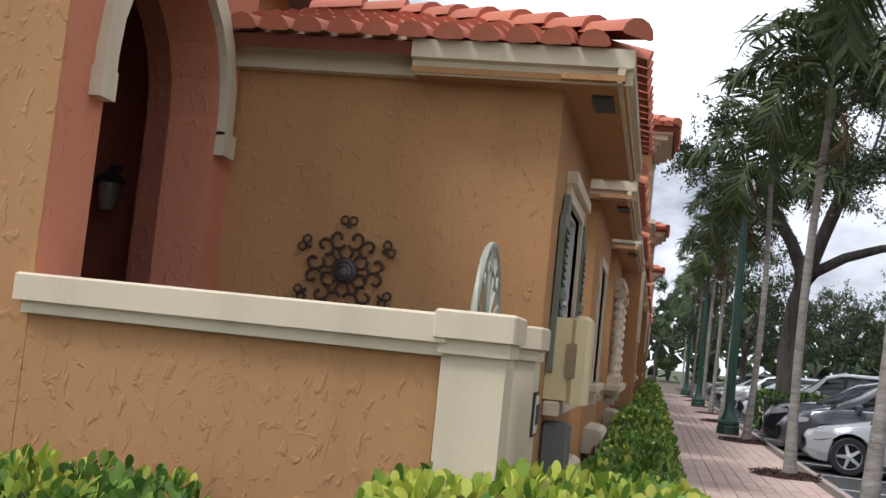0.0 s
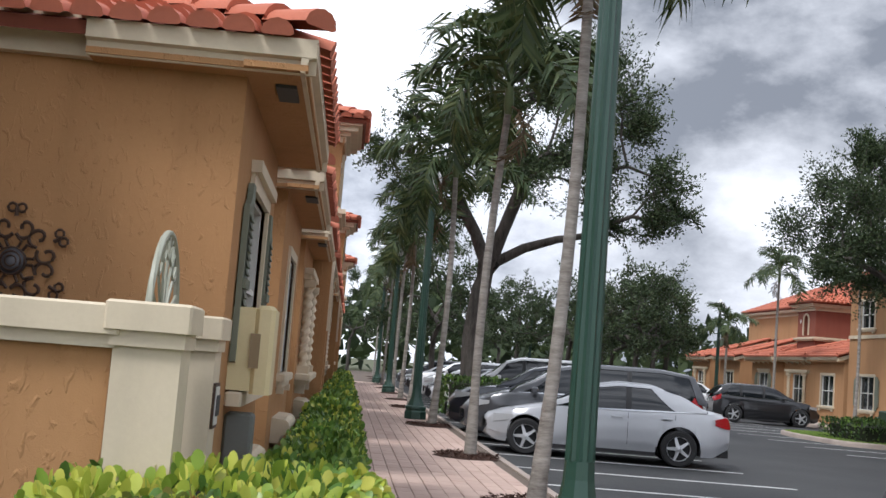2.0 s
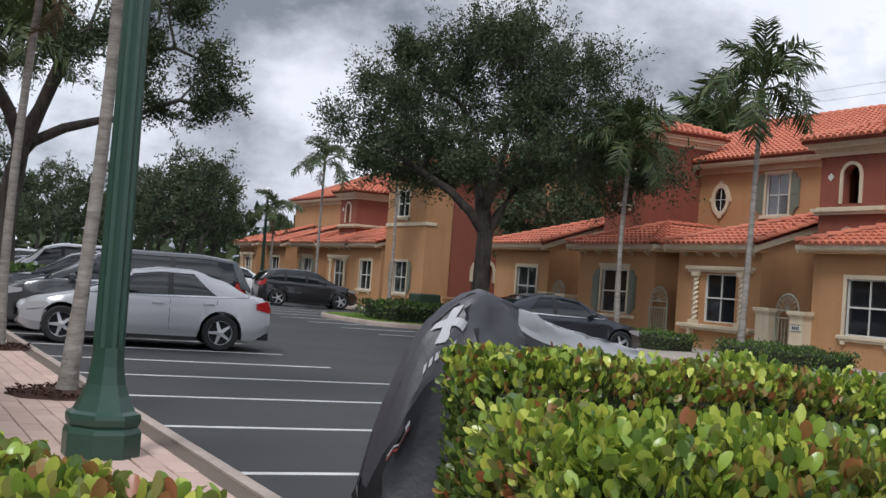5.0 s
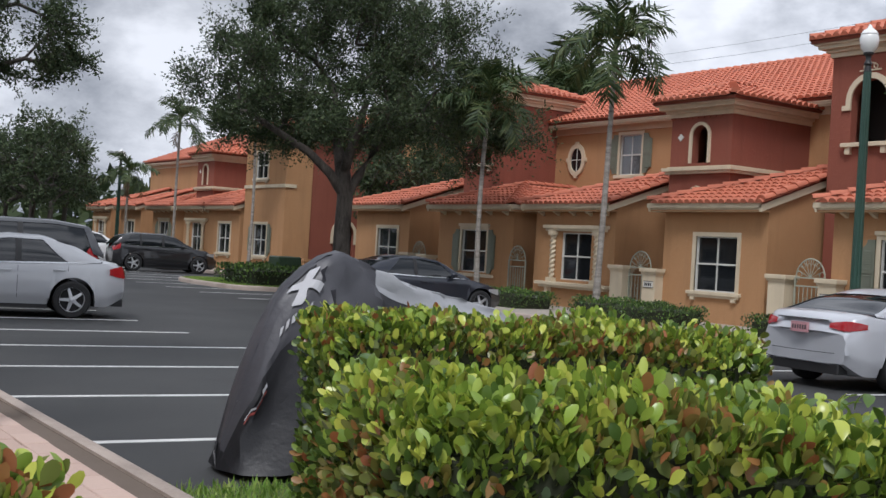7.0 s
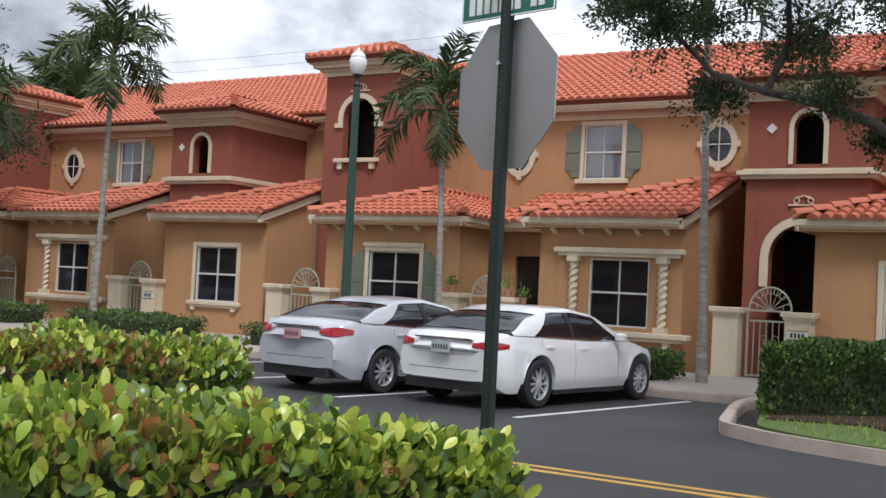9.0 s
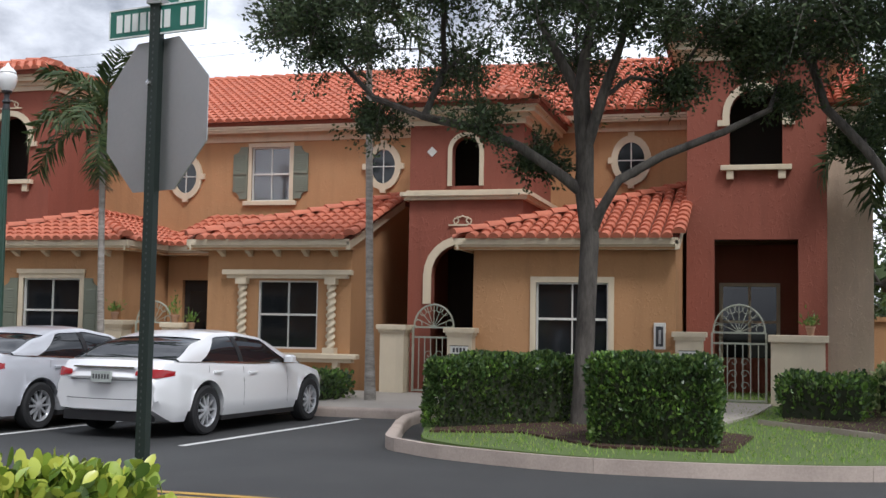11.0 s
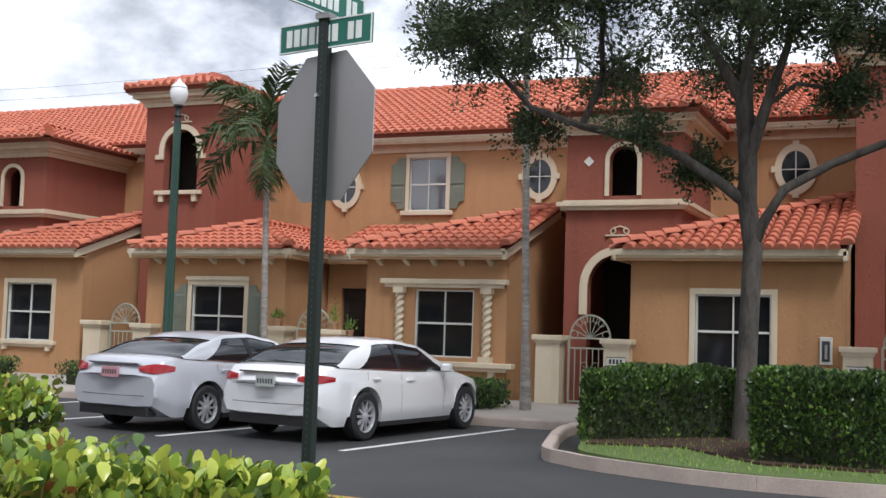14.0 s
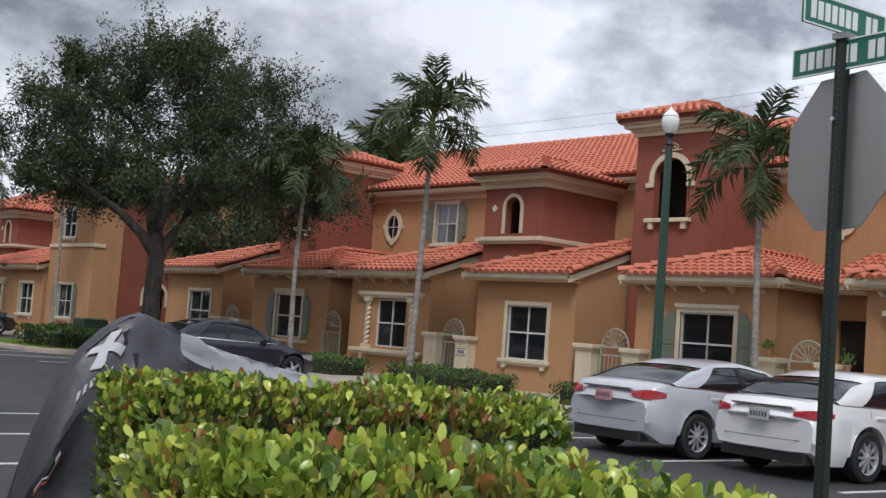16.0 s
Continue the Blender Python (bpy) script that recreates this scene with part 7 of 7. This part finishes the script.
    for zz in (spec["tail_lamp"][0] - 0.03, 0.50):
        w = half(L - 0.02) * 0.93
        part("lid_seam", Shape().tube([(L + 0.002 - 0.16 * abs(q / 6) ** 3 - lean_in(zz), w * q / 6, zz) for q in range(-6, 7)], 0.005, 4), BLACKTRIM, c)
    part("grille", Shape().box(0.005, -W * 0.22, 0.42, 0.05, W * 0.22, 0.62, 0.02), BLACKTRIM, c)
    part("number_trim", Shape().box(L - 0.12, -W * 0.26, spec["plate"] + 0.19, L - lean_in(spec["plate"] + 0.2) + 0.016, W * 0.26, spec["plate"] + 0.21), CHROME, c)
    part("sill", Shape().box(ax1 + R + 0.08, -W * 0.47, 0.17, ax2 - R - 0.08, W * 0.47, 0.24), BLACKTRIM, c)
    tyre, rim, brake = wheel_meshes(R, spec["spokes"])
    for x in (ax1, ax2):
        for sg in (1, -1):
            wm = Matrix.Translation((x, sg * (W / 2 - 0.105), R)) @ (Matrix() if sg > 0 else pose(0, 0, 0, 0, 0, 180))
            wh = part("wheel", tyre, TYRE, c, at=wm)
            part("rim", rim, RIM, wh)
            part("brake", brake, RIMDARK, wh)
    return c


SEDAN = dict(length=4.52, width=1.76, wheel=0.325, axles=(0.82, 3.535), top=[(0, 0.55), (0.05, 0.66), (0.35, 0.76), (1.25, 0.93), (2.2, 0.94), (3.6, 0.98), (4.15, 1.0), (4.42, 0.96), (4.52, 0.78)],
             roof=[(1.05, 0.90), (1.35, 1.03), (2.0, 1.36), (2.5, 1.43), (3.0, 1.42), (3.5, 1.28), (4.05, 1.0)], glass=(1.12, 4.02), roofline=(1.95, 3.25), pillars=(2.62, 3.46), seams=(1.55, 2.62, 3.45),
             handles=(2.42, 3.30), tail_lamp=(0.72, 0.94), plate=0.72, spokes=5)
EXEC = dict(SEDAN, length=4.80, width=1.82, wheel=0.33, axles=(0.95, 3.74), top=[(0, 0.52), (0.05, 0.64), (0.4, 0.76), (1.3, 0.91), (2.3, 0.93), (3.9, 0.98), (4.4, 0.99), (4.70, 0.97), (4.8, 0.76)],
            roof=[(1.1, 0.88), (1.45, 1.01), (2.15, 1.31), (2.7, 1.375), (3.2, 1.365), (3.8, 1.23), (4.36, 0.99)], glass=(1.2, 4.34), roofline=(2.1, 3.58), pillars=(2.85, 3.86), cslant=0.20, seams=(1.65, 2.85, 3.70), handles=(2.62, 3.50), tail_lamp=(0.77, 0.89), plate=0.70, spokes=10)
COMPACT = dict(EXEC, length=4.64, width=1.78, axles=(0.92, 3.62), wheel=0.32, spokes=10, tail_lamp=(0.80, 0.94), plate=0.73, plate_mat=PLATERED,
               top=[(0, 0.55), (0.05, 0.68), (0.4, 0.78), (1.2, 0.91), (2.2, 0.94), (3.7, 1.00), (4.3, 1.03), (4.56, 1.00), (4.64, 0.76)],
               roof=[(0.95, 0.88), (1.3, 1.02), (1.95, 1.31), (2.5, 1.39), (3.0, 1.37), (3.55, 1.24), (4.15, 1.02)], glass=(1.05, 4.12), roofline=(1.9, 3.35), pillars=(2.6, 3.66), cslant=0.20, seams=(1.5, 2.6, 3.42), handles=(2.4, 3.25))
VAN = dict(SEDAN, length=5.10, width=1.98, wheel=0.35, axles=(0.98, 3.98), top=[(0, 0.6), (0.05, 0.78), (0.4, 0.92), (1.1, 1.06), (2.0, 1.08), (4.8, 1.10), (5.0, 1.05), (5.1, 0.9)],
           roof=[(0.95, 1.04), (1.3, 1.24), (2.0, 1.62), (2.6, 1.73), (4.0, 1.74), (4.7, 1.66), (5.03, 1.10)], glass=(0.98, 5.02), roofline=(1.95, 4.72), pillars=(2.3, 3.4, 4.80), seams=(1.6, 2.5, 3.6), handles=(2.35, 2.75), tail_lamp=(0.85, 1.25), plate=0.8, tumble=0.18, cslant=0.1)
SUV = dict(VAN, length=5.3, width=2.0, wheel=0.40, axles=(0.98, 4.05), top=[(0, 0.7), (0.05, 0.95), (0.4, 1.06), (1.4, 1.16), (2.2, 1.18), (5.0, 1.22), (5.2, 1.15), (5.3, 0.95)],
           roof=[(1.3, 1.14), (1.6, 1.36), (2.1, 1.76), (2.6, 1.88), (4.4, 1.90), (4.95, 1.80), (5.22, 1.22)], glass=(1.32, 5.2), roofline=(2.05, 4.95), pillars=(2.6, 3.7, 4.90), seams=(1.7, 2.6, 3.7), handles=(2.4, 3.5))
CROSS = dict(VAN, length=4.7, width=1.9, wheel=0.37, axles=(0.92, 3.74), top=[(0, 0.65), (0.05, 0.85), (0.4, 0.98), (1.25, 1.08), (2.2, 1.10), (4.3, 1.16), (4.55, 1.12), (4.7, 0.9)],
             roof=[(1.1, 1.06), (1.4, 1.22), (2.0, 1.56), (2.5, 1.66), (3.6, 1.66), (4.2, 1.54), (4.62, 1.14)], glass=(1.15, 4.6), roofline=(1.95, 4.15), pillars=(2.5, 3.45, 4.2), seams=(1.5, 2.5, 3.4), handles=(2.3, 3.25))
silver, white, grey_p, black, navy, pearl = (paint(nm, cl) for nm, cl in (("silver_paint", (0.42, 0.43, 0.45)), ("white_paint", (0.80, 0.80, 0.80)), ("grey_paint", (0.06, 0.063, 0.07)), ("black_paint", (0.012, 0.012, 0.014)), ("navy_paint", (0.015, 0.018, 0.028)), ("light_silver_paint", (0.50, 0.51, 0.54))))
# parked nose to the near kerb
car(pose(2.62, 21.8, 0, 0, 0, -9), SEDAN, silver, "silver saloon car parked nose to the kerb")
car(pose(2.45, 24.5, 0, 0, 0, -6), VAN, grey_p, "dark grey minivan parked nose to the kerb")
car(pose(2.38, 27.3, 0, 0, 0, -6), CROSS, navy, "dark blue black crossover parked nose to the kerb")
car(pose(3.0, 37.0, 0, 0, 0, -5), SUV, white, "large white sport utility vehicle parked nose to the kerb")
for k, (y, sp_, pt_) in enumerate(((40.2, SEDAN, pearl), (43.2, SEDAN, navy), (46.2, CROSS, silver), (49.4, SEDAN, grey_p), (53, CROSS, white), (57, SEDAN, black), (62, SEDAN, silver), (67, CROSS, grey_p))):
    car(pose(2.9, y, 0, 0, 0, -5), sp_, pt_, "parked car farther along the near kerb")
# parked nose to the far kerb: the car's tail points to -x
tailward = lambda x, y, a=-7: pose(x, y, 0, 0, 0, 180 + a)
car(tailward(17.58, 10.02, -6), COMPACT, pearl, "light silver compact saloon car seen from its tail")
car(tailward(17.97, 7.63, -6.5), EXEC, white, "white saloon car with chrome trim and tinted glass")
car(tailward(18.0, 24.4), SEDAN, navy, "black saloon car parked before the town houses")
car(tailward(20.3, 48.6), CROSS, black, "black crossover parked nose to the far kerb")
car(tailward(19.5, 56.5), CROSS, white, "white crossover far down the lot")


# ---------------------------------------------------------------- covered motorcycle
mc = thing("covered_motorcycle", pose(3.80, 7.12, 0, 0, 0, -4), "motorcycle under a black and silver nylon cover", "motorcycle cover")
stations = [(-0.64, 0.20, 0.20), (-0.60, 0.28, 0.44), (-0.52, 0.32, 0.70), (-0.43, 0.35, 0.92), (-0.33, 0.37, 1.14), (-0.25, 0.38, 1.25), (-0.12, 0.40, 1.37), (0.0, 0.42, 1.45), (0.12, 0.40, 1.48), (0.22, 0.38, 1.44), (0.42, 0.36, 1.36), (0.7, 0.35, 1.26), (1.0, 0.34, 1.20), (1.4, 0.33, 1.13), (1.75, 0.27, 0.92), (1.9, 0.18, 0.78)]
rows = []
for k in range(41):
    x = stations[0][0] + (stations[-1][0] - stations[0][0]) * k / 40
    w, h = lerp_table([(a, b) for a, b, _ in stations], x), lerp_table([(a, c_) for a, _, c_ in stations], x)
    line = []
    for j in range(33):
        v = -1 + 2 * j / 32
        a = abs(v)
        z = 0.05 + (h - 0.05) * (1 - a ** 2.6) if a < 0.999 else 0.05
        y = (w * (0.16 + 0.84 * (1 - z / h) ** 0.75) + 0.05 * (1 - z / h)) * (1 if v > 0 else -1) if j != 16 else 0.0
        fan = math.atan2(1.55 - z, x - 0.1)
        fold = 0.030 * math.sin(fan * 15 + 2.0 * noise.noise(Vector((x * 2, v * 2, 4)))) * a ** 0.6 + 0.065 * noise.noise(Vector((x * 4, v * 4, 0))) * a + 0.03 * noise.noise(Vector((x * 11, v * 9, 2)))
        line.append((x + fold * 0.4, y + fold * (1 if v > 0 else -1), max(0.03, z + fold * 0.35)))
    rows.append(line)
cut = 16
part("cover_front", Shape().grid([r[6:27] for r in rows[:cut + 1]]), COVERMID, mc, "charcoal front panel", smooth=True)
for a_, b_ in ((0, 7), (26, 33)):
    part("cover_skirt", Shape().grid([r[a_:b_] for r in rows[:cut + 1]]), COVER, mc, "black lower panel", smooth=True)
part("cover_rear", Shape().grid([r[9:24] for r in rows[cut:]]), COVERGREY, mc, "silver top panel", smooth=True)
part("cover_side", Shape().grid([r[:10] for r in rows[cut:]]), COVER, mc, "black side panel", smooth=True)
part("cover_side", Shape().grid([r[23:] for r in rows[cut:]]), COVER, mc, smooth=True)
nose_fan = rows[0]
cs = Shape()
cs.add([tuple(p) for p in nose_fan] + [(nose_fan[16][0] - 0.02, 0, 0.03)], [(i, 33, i + 1) for i in range(32)])
part("cover_nose", cs, COVER, mc, smooth=True)


def on_cover(k, j, lift=0.018):
    """A point of the front panel's skin, by station and side, slightly proud of it."""
    i, q = int(k), int(j)
    f, h_ = k - i, j - q
    a, b, c_, d = (Vector(rows[i][q]), Vector(rows[i + 1][q]), Vector(rows[i][q + 1]), Vector(rows[i + 1][q + 1]))
    p = a.lerp(b, f).lerp(c_.lerp(d, f), h_)
    n_ = (b - a).cross(c_ - a).normalized()
    if n_.z < 0 and n_.y > 0:
        n_ = -n_
    return p + (n_ if n_.y < 0 else -n_) * lift


def mark(name, path, width, material, label=""):
    """A printed stroke on the cover along (station, side) points."""
    s_ = Shape()
    rr = []
    for t in range(13):
        f = t / 12
        k, j = path[0][0] + (path[1][0] - path[0][0]) * f, path[0][1] + (path[1][1] - path[0][1]) * f
        rr.append([tuple(on_cover(k - width[0], j - width[1])), tuple(on_cover(k + width[0], j + width[1]))])
    s_.grid(rr)
    part(name, s_, material, mc, label)


LOGO = mat("pale_grey_print", (0.48, 0.48, 0.50), rough=0.6, bump=0)
mark("logo_stroke", ((6.4, 8.6), (8.8, 11.6)), (0.40, -0.25), LOGO)
mark("logo_stroke", ((9.0, 8.6), (6.2, 11.6)), (0.34, 0.25), LOGO)
for q in range(6):
    mark("print_mark", ((4.9 + 0.55 * q, 7.3), (5.05 + 0.55 * q, 7.9)), (0.15, 0.0), LOGO)
mark("reflective_stripe", ((1.4, 4.2), (3.4, 4.6)), (0.0, 0.12), mat("red_print", (0.35, 0.07, 0.06), rough=0.6, bump=0))
mark("reflective_stripe", ((1.4, 4.6), (3.4, 5.0)), (0.0, 0.10), LOGO)

# ---------------------------------------------------------------- brick pavement, laid last
g = random.Random(77)
PV_W, PV_L = 0.178, 0.36
pave = thing("brick_pavement", pose(WALK_X, 0, 0.135), "pink and tan concrete pavers laid in running bond", "pavement", kind="structure")
PAVER_MESH = mesh_of("paver", Shape().box(-PV_W / 2 + 0.004, -PV_L / 2 + 0.004, -0.03, PV_W / 2 - 0.004, PV_L / 2 - 0.004, 0.012, 0.005), PAVER)
cols = int((KERB_X - WALK_X) / PV_W)
src, sf = [tuple(v.co) for v in PAVER_MESH.vertices], [tuple(p.vertices) for p in PAVER_MESH.polygons]
rest = Shape()
count = 0
for r in range(170):
    for c in range(cols):
        x, y = (c + 0.5) * PV_W, 2.5 + (r + 0.5 * (c % 2)) * PV_L
        jit = (g.uniform(-0.002, 0.002), g.uniform(-0.002, 0.002), g.uniform(-0.003, 0.003))
        if 9.2 < y < 18.5 and count < 300:
            part("paver", PAVER_MESH, PAVER, pave, at=pose(x + jit[0], y + jit[1], jit[2], 0, 0, g.uniform(-0.4, 0.4)))
            count += 1
        else:
            rest.add([(p[0] + x + jit[0], p[1] + y + jit[1], p[2] + jit[2]) for p in src], sf)
tagged(part("pavers", rest, PAVER, pave), kind="stuff")
